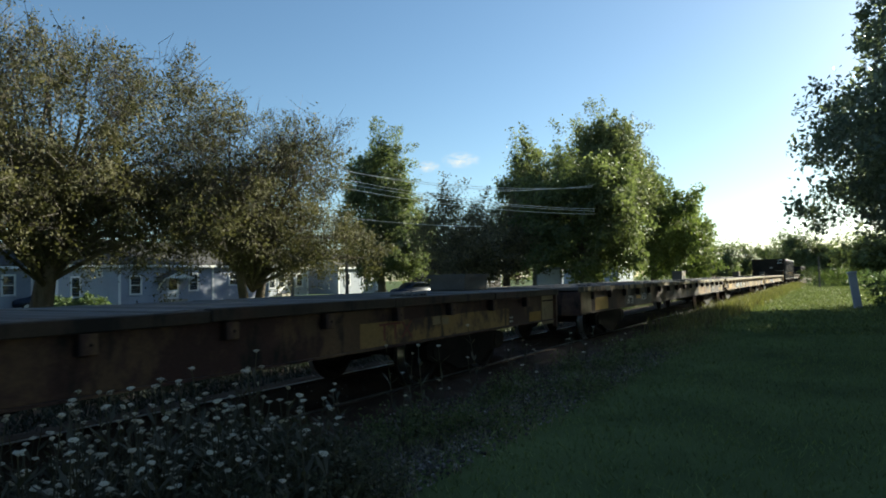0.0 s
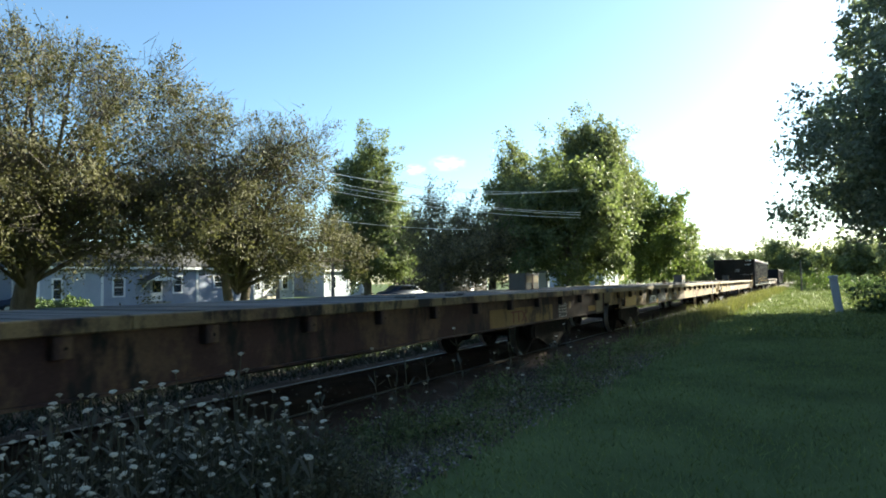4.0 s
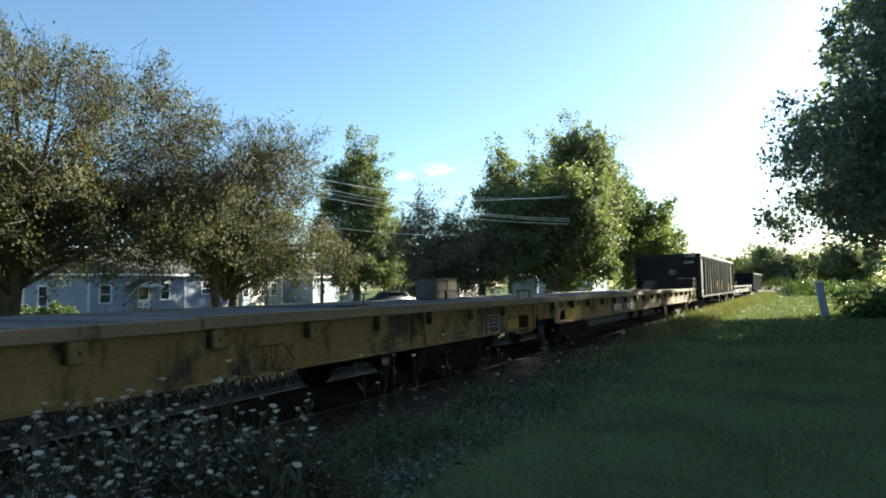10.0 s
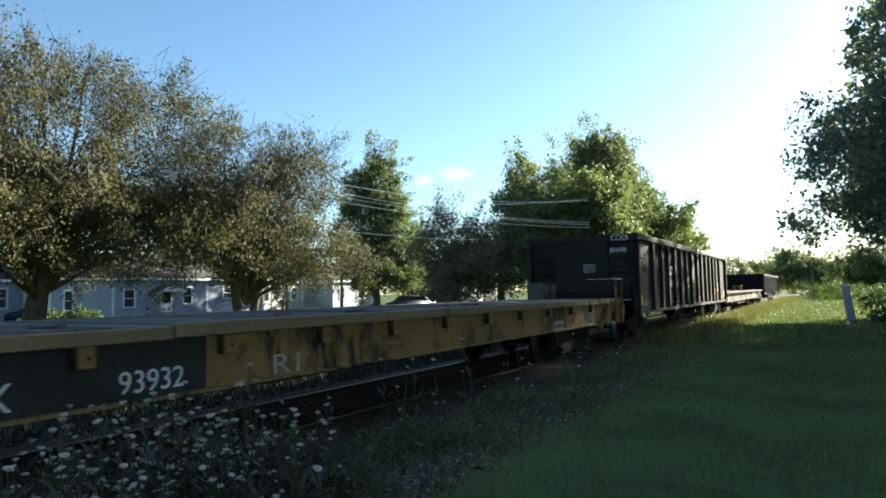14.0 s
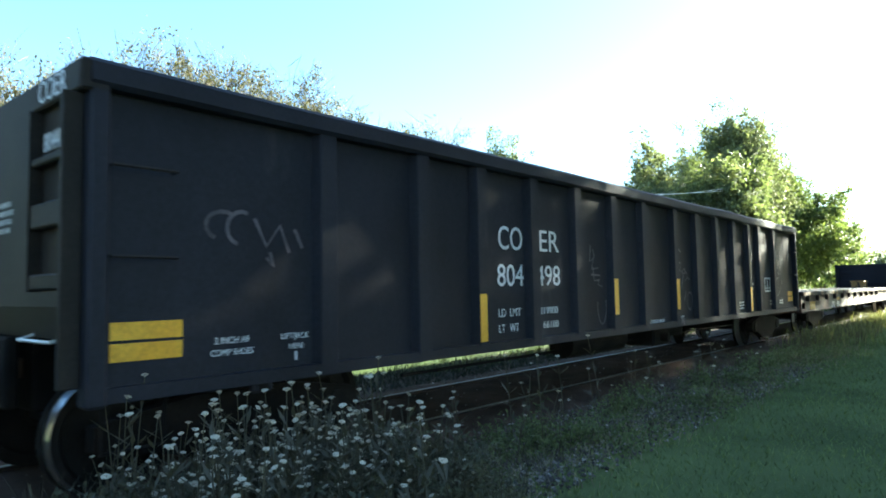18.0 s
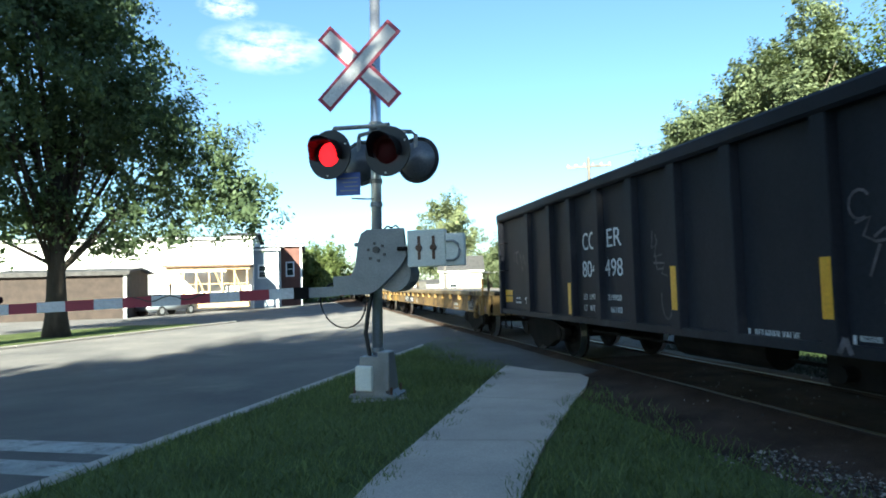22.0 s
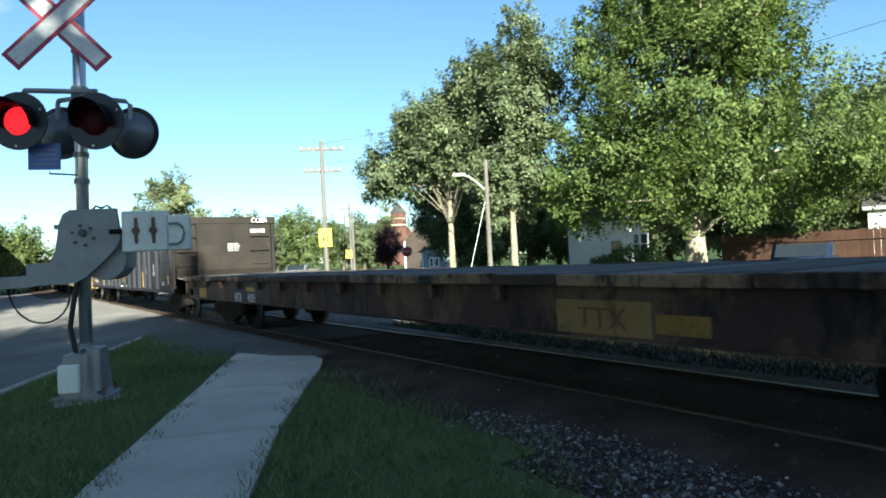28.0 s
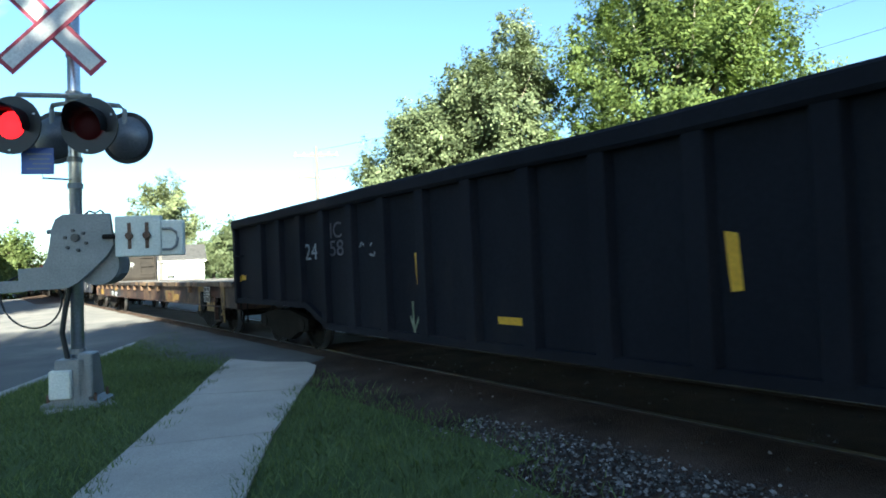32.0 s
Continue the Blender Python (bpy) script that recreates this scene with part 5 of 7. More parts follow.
def quads(name, v, material):
    n = len(v) // 4
    me = bpy.data.meshes.new(name)
    me.vertices.add(len(v))
    me.vertices.foreach_set("co", v.astype(np.float32).ravel())
    me.loops.add(n * 4)
    me.loops.foreach_set("vertex_index", np.arange(n * 4, dtype=np.int32))
    me.polygons.add(n)
    me.polygons.foreach_set("loop_start", np.arange(0, n * 4, 4, dtype=np.int32))
    me.update(calc_edges=True)
    me.materials.append(material)
    return me


def clumps(blobs, count, rng, shell=0.45, lumpy=0.25, twigs=None):
    """Clump centres inside ellipsoids (x, y, z, rx, ry, rz), thicker towards the outside."""
    vol = np.array([b[3] * b[4] * b[5] for b in blobs])
    pick = rng.choice(len(blobs), count, p=vol / vol.sum())
    d = rng.normal(0, 1, (count, 3))
    d /= np.linalg.norm(d, axis=1)[:, None]
    r = (shell + (1 - shell) * rng.uniform(0, 1, count) ** 0.6) * (1 + lumpy * rng.normal(0, 0.5, count))
    b = np.array(blobs)[pick]
    if twigs is None:
        return b[:, :3] + d * r[:, None] * b[:, 3:]
    o = d + rng.normal(0, 0.45, (count, 3)) + np.array([0, 0, twigs])
    return b[:, :3] + d * r[:, None] * b[:, 3:], o / np.linalg.norm(o, axis=1)[:, None]


def lobes(blobs, rng, count):
    """Break smooth ellipsoids into a core and uneven lobes on its outside."""
    out = []
    for x, y, z, rx, ry, rz in blobs:
        out.append((x, y, z, rx * 0.84, ry * 0.84, rz * 0.84))
        for _ in range(count):
            d = rng.normal(0, 1, 3)
            d /= np.linalg.norm(d)
            k, f = rng.uniform(0.24, 0.42), rng.uniform(0.68, 0.96)
            out.append((x + d[0] * rx * f, y + d[1] * ry * f, z + d[2] * rz * f, rx * k, ry * k, rz * k))
    return out


def twig_sprays(cs, dirs, count, rng):
    """Thin bare twigs that fan out of the clumps, more of them towards the top."""
    low, high = cs[:, 2].min(), cs[:, 2].max()
    up = (cs[:, 2] - low) / (high - low)
    k = np.repeat(np.arange(len(cs)), np.round(count * (0.25 + 1.1 * up)).astype(int))
    n = len(k)
    d = dirs[k] + rng.normal(0, 0.55, (n, 3)) + np.array([0, 0, 0.35])
    d /= np.linalg.norm(d, axis=1)[:, None]
    p = cs[k] + rng.normal(0, 0.28, (n, 3))
    s = np.cross(d, rng.normal(0, 1, (n, 3)))
    s *= 0.009 / np.linalg.norm(s, axis=1)[:, None]
    q = p + d * rng.uniform(0.25, 0.75, (n, 1))
    return quads("twigs", np.stack([p - s, p + s, q + s * 0.35, q - s * 0.35], 1).reshape(-1, 3), M["twig"])


def tree(name, label, x, y, blobs, trunk_r, fork_z, leaf, bark, n_clumps=200, per=90, size=0.14, spread=0.42, seed=1, lean=(0, 0), stems=1, limbs=26, shell=0.45, base=-0.2, category="tree", aspect=0.55, group="", lobe=7, twigs=0.25, ruffle=0.42, spires=0, sprays=0):
    rng = np.random.default_rng(seed)
    tops = list(blobs)
    blobs = lobes(blobs, rng, lobe)
    for _ in range(spires):
        b = tops[rng.integers(len(tops))]
        a, q = rng.uniform(0, 6.283), 0.85 * math.sqrt(rng.uniform(0, 1))
        blobs.append((b[0] + b[3] * q * math.cos(a), b[1] + b[4] * q * math.sin(a), b[2] + b[5] * (0.25 + 0.55 * math.sqrt(1 - q * q)), 0.45, 0.45, rng.uniform(1.0, 1.9)))
    root = thing(name, label, category, pose(x, y, base), group)
    cs, dirs = clumps(blobs, n_clumps, rng, shell, twigs=twigs)
    dirs, cs = dirs[cs[:, 2] > 0.9], cs[cs[:, 2] > 0.9]
    top = max(b[2] + b[5] * 0.6 for b in blobs)
    bm = bmesh.new()
    for s in range(stems):
        a = s * 2 * math.pi / max(stems, 1) + seed
        o = 0.0 if stems == 1 else trunk_r * 1.2
        sx, sy = o * math.cos(a), o * math.sin(a)
        k = 0.0 if stems == 1 else 0.22
        pts = [(sx, sy, -0.1), (sx * 1.1 + lean[0] * 0.2, sy * 1.1 + lean[1] * 0.2, fork_z * 0.35), (sx + lean[0] + math.cos(a) * k * fork_z, sy + lean[1] + math.sin(a) * k * fork_z, fork_z),
               (sx + lean[0] * 1.5 + math.cos(a) * k * 2 * fork_z, sy + lean[1] * 1.5 + math.sin(a) * k * 2 * fork_z, fork_z + (top - fork_z) * 0.6)]
        q = trunk_r * (1.0 if stems == 1 else 0.62)
        tube(bm, pts, [q * 1.45, q, q * 0.8, q * 0.25], 9)
    trunk = bm
    order = rng.permutation(len(cs))[:limbs]
    for i in order:
        e = Vector(cs[i])
        f = rng.uniform(0.75, 1.6)
        s = Vector((lean[0], lean[1], min(fork_z * f, e.z * 0.8 + 0.2)))
        mid = s.lerp(e, 0.5) + Vector((rng.normal(0, 0.25), rng.normal(0, 0.25), 0.12 * (e - s).length))
        w = trunk_r * rng.uniform(0.12, 0.30)
        if limbs >= 24:
            bm = bmesh.new()
        tube(bm, [s, mid, e], [w, w * 0.6, w * 0.14], 6)
        for _ in range(2):
            o = Vector(cs[rng.integers(len(cs))])
            if (o - mid).length < 2.8:
                tube(bm, [mid, mid.lerp(o, 0.5) + Vector((0, 0, 0.15)), o], [w * 0.4, w * 0.25, w * 0.07], 5)
        if limbs >= 24:
            part("branch", bm, bark, root, smooth=True)
    part("trunk", trunk, bark, root, smooth=True)
    sp = rng.uniform(0.7, 1.3, len(cs)) * spread
    if sprays:
        tagged(part("twig_spray", twig_sprays(cs, dirs, sprays, rng), None, root, "bare brown-grey twigs"), kind="stuff")
    part("crown", leaves("crown", cs, sp, per, size, leaf, rng, aspect=aspect, dirs=dirs, ruffle=ruffle), leaf, root)
    return root


def azp(az, d):
    """A place at a bearing (degrees to the left of the track's far end) and distance."""
    return -d * math.sin(radians(az)), d * math.cos(radians(az))


# crab trees over the track
CR = dict(leaf=M["leaf_olive"], bark=M["bark"], size=0.10, aspect=0.5, twigs=-0.1, sprays=26)
tree("crab_tree", "spreading crab tree with olive and brown sparse leaves", *azp(62.3, 22.5), [(0, 0, 6.0, 4.9, 5.2, 3.5), (1.6, 3.0, 7.3, 2.3, 2.5, 1.8), (-1.5, 2.6, 4.0, 3.6, 4.2, 2.0), (1.2, -1.5, 4.0, 4.0, 3.8, 2.0), (1.8, 3.4, 3.3, 3.0, 3.4, 1.6)], 0.33, 1.9, n_clumps=540, per=190, spread=0.42, seed=3, ruffle=0.9, limbs=110, lean=(0.25, 0.1), **CR)
tree("crab_tree", "twin-stemmed crab tree with thin brownish top", *azp(46.9, 24.5), [(0, -0.3, 5.1, 3.1, 3.3, 2.5), (1.35, 1.4, 6.0, 1.7, 1.7, 1.6), (1.2, -1.8, 3.6, 3.1, 3.2, 1.7), (-1.2, 2.2, 3.2, 3.2, 3.3, 1.6), (1.6, 1.9, 2.9, 2.4, 2.4, 1.2)], 0.30, 1.7, n_clumps=370, per=180, spread=0.42, seed=5, ruffle=0.9, limbs=90, stems=2, **CR)
tree("crab_tree", "crab tree with drooping olive foliage", *azp(77, 21), [(0, 0, 5.4, 4.4, 4.4, 2.8), (1, 1.8, 3.6, 3.4, 3.2, 1.6)], 0.30, 1.8, n_clumps=220, per=140, spread=0.45, seed=7, ruffle=0.9, limbs=34, **CR)
tree("crab_tree", "small brown-olive crab tree", *azp(29.4, 43), [(0, 0, 4.4, 3.7, 3.7, 2.9), (2.0, -1.0, 3.4, 3.0, 3.0, 2.2)], 0.28, 1.8, n_clumps=165, per=105, spread=0.5, seed=9, ruffle=0.9, limbs=26, sprays=14, leaf=M["leaf_olive_pale"], bark=M["bark"], size=0.19, aspect=0.5)
tree("crab_tree", "small brown-olive crab tree", *azp(25.2, 46), [(0, 0, 4.2, 3.5, 3.5, 2.8), (-1.0, 1.0, 3.3, 2.9, 2.9, 2.2)], 0.28, 1.8, n_clumps=160, per=105, spread=0.5, seed=10, ruffle=0.9, limbs=26, sprays=14, leaf=M["leaf_olive_pale"], bark=M["bark"], size=0.19, aspect=0.5)
# greener trees further along
tree("maple_tree", "upright pointed green tree", *azp(36.0, 58), [(0, 0, 7.1, 4.0, 4.0, 5.3), (0, 0, 11.2, 2.5, 2.5, 2.9), (0.7, -0.6, 4.2, 4.1, 3.9, 2.8)], 0.36, 2.4, M["leaf_green"], M["bark"], 520, 120, 0.23, 0.52, 11, ruffle=0.9, limbs=30, twigs=0.7, spires=16)
tree("maple_tree", "leafy green street tree beside a house", *azp(33.6, 66), [(0, 0, 5.6, 3.4, 3.4, 3.4)], 0.24, 1.8, M["leaf_green"], M["bark"], 120, 120, 0.24, 0.5, 12, ruffle=0.9, limbs=16)
tree("maple_tree", "tall spiky dark green tree", *azp(17.3, 52), [(0, 0, 8.0, 3.9, 3.9, 4.8), (0.9, 0, 11.8, 2.3, 2.3, 1.9), (-1.9, 0.6, 11.0, 1.7, 1.7, 2.2), (2.4, 0, 9.6, 1.5, 1.5, 2.2)], 0.34, 2.4, M["leaf_deep"], M["bark"], 460, 110, 0.21, 0.5, 13, ruffle=0.9, limbs=40, twigs=0.9, spires=26)
tree("maple_tree", "tall dark green tree", *azp(22.6, 55), [(0, 0, 7.2, 3.6, 3.6, 4.4), (-0.4, 0, 10.8, 1.6, 1.6, 2.0)], 0.34, 2.4, M["leaf_deep"], M["bark"], 320, 105, 0.25, 0.55, 14, ruffle=0.9, limbs=24, twigs=0.5, spires=16)
tree("maple_tree", "bright green maple lit from behind", *azp(18.6, 43), [(0, 0, 5.7, 3.7, 3.7, 3.7), (0.8, -0.6, 3.6, 3.2, 3.2, 2.3)], 0.28, 2.0, M["leaf_green"], M["bark"], 260, 130, 0.24, 0.5, 15, ruffle=0.9, limbs=26, spires=10)
tree("maple_tree", "bright green maple lit from behind", *azp(12.9, 58), [(0, 0, 5.4, 4.3, 4.3, 4.2), (-1.2, 0, 9.0, 2.2, 2.2, 2.6), (1.4, 0, 7.4, 2.0, 2.0, 2.4)], 0.28, 2.0, M["leaf_back"], M["bark"], 260, 130, 0.25, 0.5, 16, ruffle=0.9, limbs=24)
tree("maple_tree", "bright green maple lit from behind", *azp(10.9, 74), [(0, 0, 4.4, 3.8, 3.8, 3.8)], 0.28, 2.0, M["leaf_back"], M["bark"], 160, 120, 0.28, 0.55, 17, ruffle=0.9, limbs=18)
# the lawn's shade trees; all but the first and third unseen, added to block sun
tree("ash_tree", "large dark shade tree over the lawn", 3.6, 23.0, [(1.6, 0, 8.4, 4.6, 5.0, 4.6), (-1.9, -0.6, 5.7, 2.8, 3.2, 1.7), (1.8, 1.2, 5.0, 4.4, 4.6, 2.4), (2.4, 0, 11.4, 4.0, 4.2, 3.4), (3.2, 0, 13.0, 3.6, 3.6, 2.6), (-3.6, -0.4, 5.5, 1.4, 1.6, 0.8), (-1.2, 0.6, 3.7, 2.6, 2.8, 0.9)], 0.42, 2.3, M["leaf_hazed"], M["bark"], 950, 170, 0.15, 0.44, 21, ruffle=0.9, limbs=46, category="tree")
SH = dict(trunk_r=0.45, fork_z=2.6, leaf=M["leaf_hazed"], bark=M["bark"], per=105, size=0.36, spread=0.6, ruffle=0.9, limbs=24)
tree("ash_tree", "large dark shade tree over the lawn", 12.0, 16.0, [(0, 0, 8.0, 5.6, 5.6, 4.4), (0, 0, 12.6, 4.6, 4.6, 2.6)], seed=22, n_clumps=300, **SH)
tree("ash_tree", "large dark shade tree over the lawn", 6.2, 36.0, [(0, 0, 9.8, 5.8, 5.6, 6.2), (0, 0, 4.4, 4.8, 4.8, 2.4), (1, 0, 14.5, 4.2, 4.2, 3.6)], seed=23, n_clumps=280, **SH)
tree("ash_tree", "large dark shade tree over the lawn", 6.4, 9.5, [(-0.2, 0, 8.2, 4.6, 5.0, 3.8), (0, 0.5, 5.6, 4.0, 4.4, 2.2)], seed=24, n_clumps=290, **SH)
tree("ash_tree", "unseen tree beside the lawn, added for shade", 13, 52.0, [(0, 0, 8.5, 5.0, 5.0, 5.0)], seed=25, n_clumps=150, **SH)
tree("ash_tree", "large dark shade tree over the lawn", 9.5, 26.0, [(0, 0, 9.5, 5.8, 5.8, 5.8), (0, 0, 4.6, 4.8, 4.8, 2.6), (-1, 0, 12.8, 4.8, 4.8, 3.4)], seed=26, n_clumps=300, **SH)
# unseen tree, placed so that it shades the honey locust
tree("ash_tree", "unseen tall tree beyond the road, added for shade", 13.4, -12.4, [(0, 0, 14.0, 4.6, 4.6, 4.4), (0, 0, 18.5, 3.6, 3.6, 2.6)], seed=29, n_clumps=300, **SH)
# far along the track
for k, (az, d, hh) in enumerate(((2.2, 150, 9.5), (4.4, 165, 8.0), (6.4, 150, 7.0), (0.4, 150, 6.6), (-1.6, 120, 6.5), (7.8, 120, 6.0), (9.3, 130, 7.0), (3.2, 200, 9), (-3.2, 100, 6.5))):
    tree("far_tree", "distant rounded green tree", *azp(az, d), [(0, 0, hh * 0.55, hh * 0.55, hh * 0.55, hh * 0.45)], 0.3, 2, M["leaf_green"], M["bark"], 170, 70, 0.42, 0.8, 40 + k, limbs=8, group="distant trees")
for k, (az, d, r) in enumerate(((-0.6, 80, 1.4), (0.6, 92, 1.5), (1.2, 110, 1.8), (-4.3, 31, 0.95), (-2.8, 62, 1.2), (128.9, 39, 1.25), (131.1, 41, 0.9), (60.2, 44, 0.7), (58.9, 44, 0.75), (61.3, 44.5, 0.6))):
    x, y = azp(az, d)
    sh = thing("shrub", "low green shrub on the grass", "shrub", pose(x, y, -0.12), "shrubs")
    part("foliage", leaves("foliage", clumps([(0, 0, r * 0.6, r * 1.3, r * 1.3, r * 0.6)], 30, np.random.default_rng(60 + k)), r * 0.28, 60, 0.18, M["leaf_dark"] if k in (3, 4) or k > 6 else M["leaf_bright"], np.random.default_rng(k)), None, sh)

# beyond the road and the crossing
tree("honey_locust", "broad dark green street tree beyond the road", *azp(-161.3, 27), [(0.3, 0.1, 9.6, 3.9, 3.9, 4.2), (0.8, 0.2, 14, 3.8, 3.8, 3.8), (-2.5, -0.77, 7.4, 2.9, 2.9, 2.2), (-4.6, -1.42, 5.7, 2.5, 2.5, 1.7), (-6.4, -1.97, 4.9, 1.6, 1.6, 1.2), (-1.7, -0.52, 4.3, 2.6, 2.6, 1.4), (1.0, 0.3, 4.6, 2.6, 2.6, 1.3), (3.82, 1.17, 5.8, 3.8, 3.8, 2.5)], 0.36, 2.4, M["leaf_dark"], M["bark_dark"], 760, 110, 0.2, 0.5, 31, limbs=34, twigs=-0.1, lobe=7)
tree("silver_maple", "tall pale-trunked silver maple in sun", *azp(144.6, 35), [(0, 0, 7.8, 2.4, 2.6, 2.7), (2.0, -2.5, 6.4, 1.7, 2.0, 1.6), (-1.3, 1.1, 10.3, 1.5, 1.5, 1.9)], 0.17, 3.8, M["leaf_silver"], M["bark_pale"], 400, 120, 0.2, 0.4, 32, limbs=40, twigs=0.6)
tree("silver_maple", "tall pale-trunked silver maple in sun", *azp(139.2, 33.5), [(0, 0, 8.7, 2.7, 2.7, 4.0), (-0.8, 0.8, 11.9, 1.5, 1.5, 2.1), (0.5, 0, 5.0, 2.2, 2.2, 1.9)], 0.18, 3.5, M["leaf_silver"], M["bark_pale"], 400, 120, 0.2, 0.4, 33, limbs=40, twigs=0.6)
tree("maple_tree", "huge spreading bright green maple", *azp(124.4, 33), [(0, 0, 9.0, 5.8, 5.8, 5.8), (2.4, -3.2, 5.4, 3.8, 3.8, 3.2), (-2.2, 3.6, 5.4, 4.4, 4.4, 3.2), (-1.0, 3.0, 8.6, 3.6, 3.6, 3.4), (2.5, 1.7, 4.2, 3.4, 3.4, 2.1), (0, 0, 14.0, 4.4, 4.4, 3.0), (1.8, -2.6, 10.5, 3.6, 3.6, 3.6), (2.9, -4.2, 3.9, 2.3, 2.3, 1.5), (0.6, -0.9, 4.4, 3.4, 3.4, 1.7), (-2.6, 4.0, 3.9, 2.6, 2.6, 1.4)], 0.5, 2.3, M["leaf_bright"], M["bark_pale"], 950, 150, 0.19, 0.45, 34, limbs=60, twigs=0.35)
tree("maple_tree", "dark green tree behind the fence", *azp(112, 46), [(0, 0, 7.0, 5, 5, 4.6)], 0.4, 2.2, M["leaf_green"], M["bark"], 230, 110, 0.28, 0.6, 35, limbs=20)
tree("maple_tree", "dark green tree between the houses", *azp(131.5, 52), [(0, 0, 6.6, 5, 5, 5.0)], 0.4, 2.2, M["leaf_green"], M["bark"], 230, 110, 0.28, 0.6, 36, limbs=20)
for k, (az, d, hh) in enumerate(((105, 56, 8), (109, 60, 9), (114, 62, 8), (118, 58, 9), (122, 62, 8.5), (126.5, 60, 8), (134.5, 64, 8), (138, 66, 9), (142, 70, 8))):
    tree("maple_tree", "dark green tree far behind the houses", *azp(az, d), [(0, 0, hh * 0.52, hh * 0.5, hh * 0.5, hh * 0.46)], 0.3, 1.8, M["leaf_green"], M["bark"], 110, 80, 0.36, 0.7, 90 + k, limbs=10, group="trees behind the houses")
tree("spruce_tree", "pale sunlit conical spruce", *azp(168.0, 92), [(0, 0, 5.8, 5.0, 5.0, 4.0), (0, 0, 9.4, 4.2, 4.2, 3.6), (0, 0, 12.8, 2.3, 2.3, 2.6)], 0.3, 1.6, M["leaf_pine"], M["bark"], 260, 100, 0.34, 0.55, 37, limbs=20)
for k, (az, d, hh) in enumerate(((157.5, 95, 8.5), (160, 100, 7.5), (152.4, 90, 6.9), (154.2, 120, 8), (161.6, 76, 6.2), (164.3, 112, 6.6), (178.9, 75, 5.6), (180.8, 82, 4.6), (-178.8, 90, 5.4), (173.5, 120, 6), (151.9, 95, 5.4), (145.6, 95, 6), (135.5, 70, 8), (-171, 90, 8), (-166, 95, 8))):
    tree("far_tree", "sunlit round green tree down the street", *azp(az, d), [(0, 0, hh * 0.58, hh * 0.58, hh * 0.58, hh * 0.52)], 0.28, 1.8, M["leaf_green"] if k % 3 else M["leaf_back"], M["bark"], 130, 80, 0.36, 0.6, 70 + k, limbs=8, group="street trees")


for az, d, bl, sd2 in ((143.9, 49, [(0, 0, 5.2, 3.4, 3.4, 4.6), (1.5, 0, 9.5, 3.0, 3.0, 3.0)], 38), (141.6, 45, [(0, 0, 4.8, 3.0, 3.0, 4.4), (0, 0, 9.0, 3.2, 3.2, 3.4)], 39)):
    tree("maple_tree", "dense dark green tree beside the garage", *azp(az, d), bl, 0.3, 1.2, M["leaf_dark"], M["bark_dark"], 300, 110, 0.26, 0.55, sd2, limbs=20)
tree("plum_tree", "narrow dark purple-leaved tree by the street", *azp(150.3, 70), [(0, 0, 3.0, 1.15, 1.15, 2.3)], 0.14, 0.8, M["leaf_purple"], M["bark_dark"], 120, 90, 0.2, 0.32, 41, limbs=14)


def wood_belt():
    """Joined far woods that close the horizon all round."""
    rng = np.random.default_rng(5)
    out = []
    for k in range(260):
        a = rng.uniform(0, 2 * math.pi)
        d = rng.uniform(230, 330)
        hh = rng.uniform(6, 11)
        out.append((d * math.sin(a), d * math.cos(a), hh * 0.5, 7, 7, hh * 0.5))
    cs = clumps(out, 2000, rng, 0.5)
    return tagged(new("far_woods", leaves("far_woods", cs, 1.9, 16, 1.8, M["leaf_green"], rng)), "low dark woods along the horizon", "woods", kind="stuff")


wood_belt()


# ---------- lawn blades, weeds, flowers, stones ----------
def blades(name, xy, base, height, width, material, rng, lean=0.35):
    n = len(xy)
    p = np.column_stack([xy, np.broadcast_to(base, (n,))])
    a = rng.uniform(0, 2 * np.pi, n)
    side = np.column_stack([np.cos(a), np.sin(a), np.zeros(n)]) * (width * rng.uniform(0.6, 1.3, n))[:, None]
    h = height * rng.uniform(0.5, 1.2, n)
    height_is_short = np.max(height) < 0.1
    bend = rng.normal(0, lean, (n, 2)) * h[:, None]
    mid = p + np.column_stack([bend * 0.3, h * 0.55])
    tip = p + np.column_stack([bend, h])
    if height_is_short:
        v = np.stack([p - side, p + side, tip + side * 0.2, tip - side * 0.2], 1).reshape(-1, 3)
    else:
        v = np.stack([p - side, p + side, mid + side * 0.8, mid - side * 0.8, mid - side * 0.8, mid + side * 0.8, tip + side * 0.1, tip - side * 0.1], 1).reshape(-1, 3)
    return quads(name, v, material)


def off_walk(xy):
    keep = np.ones(len(xy), bool)
    edge = 0.07 + 0.10 * np.sin(xy[:, 1] * 2.9 + 3 * np.sin(xy[:, 0] * 2.3)) + 0.06 * np.sin(xy[:, 1] * 9.0 + xy[:, 0] * 5.0)
    for (a, b), (c, d) in zip(WALK, WALK[1:]):
        poly = [a, b, d, c]
        rag = edge
        inside = np.ones(len(xy), bool)
        for i in range(4):
            p, q = np.array(poly[i]), np.array(poly[(i + 1) % 4])
            cr = (q[0] - p[0]) * (xy[:, 1] - p[1]) - (q[1] - p[1]) * (xy[:, 0] - p[0])
            inside &= cr < (-rag if i % 2 else 0.03) * np.linalg.norm(q - p)
        inv = np.ones(len(xy), bool)
        for i in range(4):
            p, q = np.array(poly[i]), np.array(poly[(i + 1) % 4])
            cr = (q[0] - p[0]) * (xy[:, 1] - p[1]) - (q[1] - p[1]) * (xy[:, 0] - p[0])
            inv &= cr > (rag if i % 2 else -0.03) * np.linalg.norm(q - p)
        keep &= ~(inside | inv)
    return xy[keep]


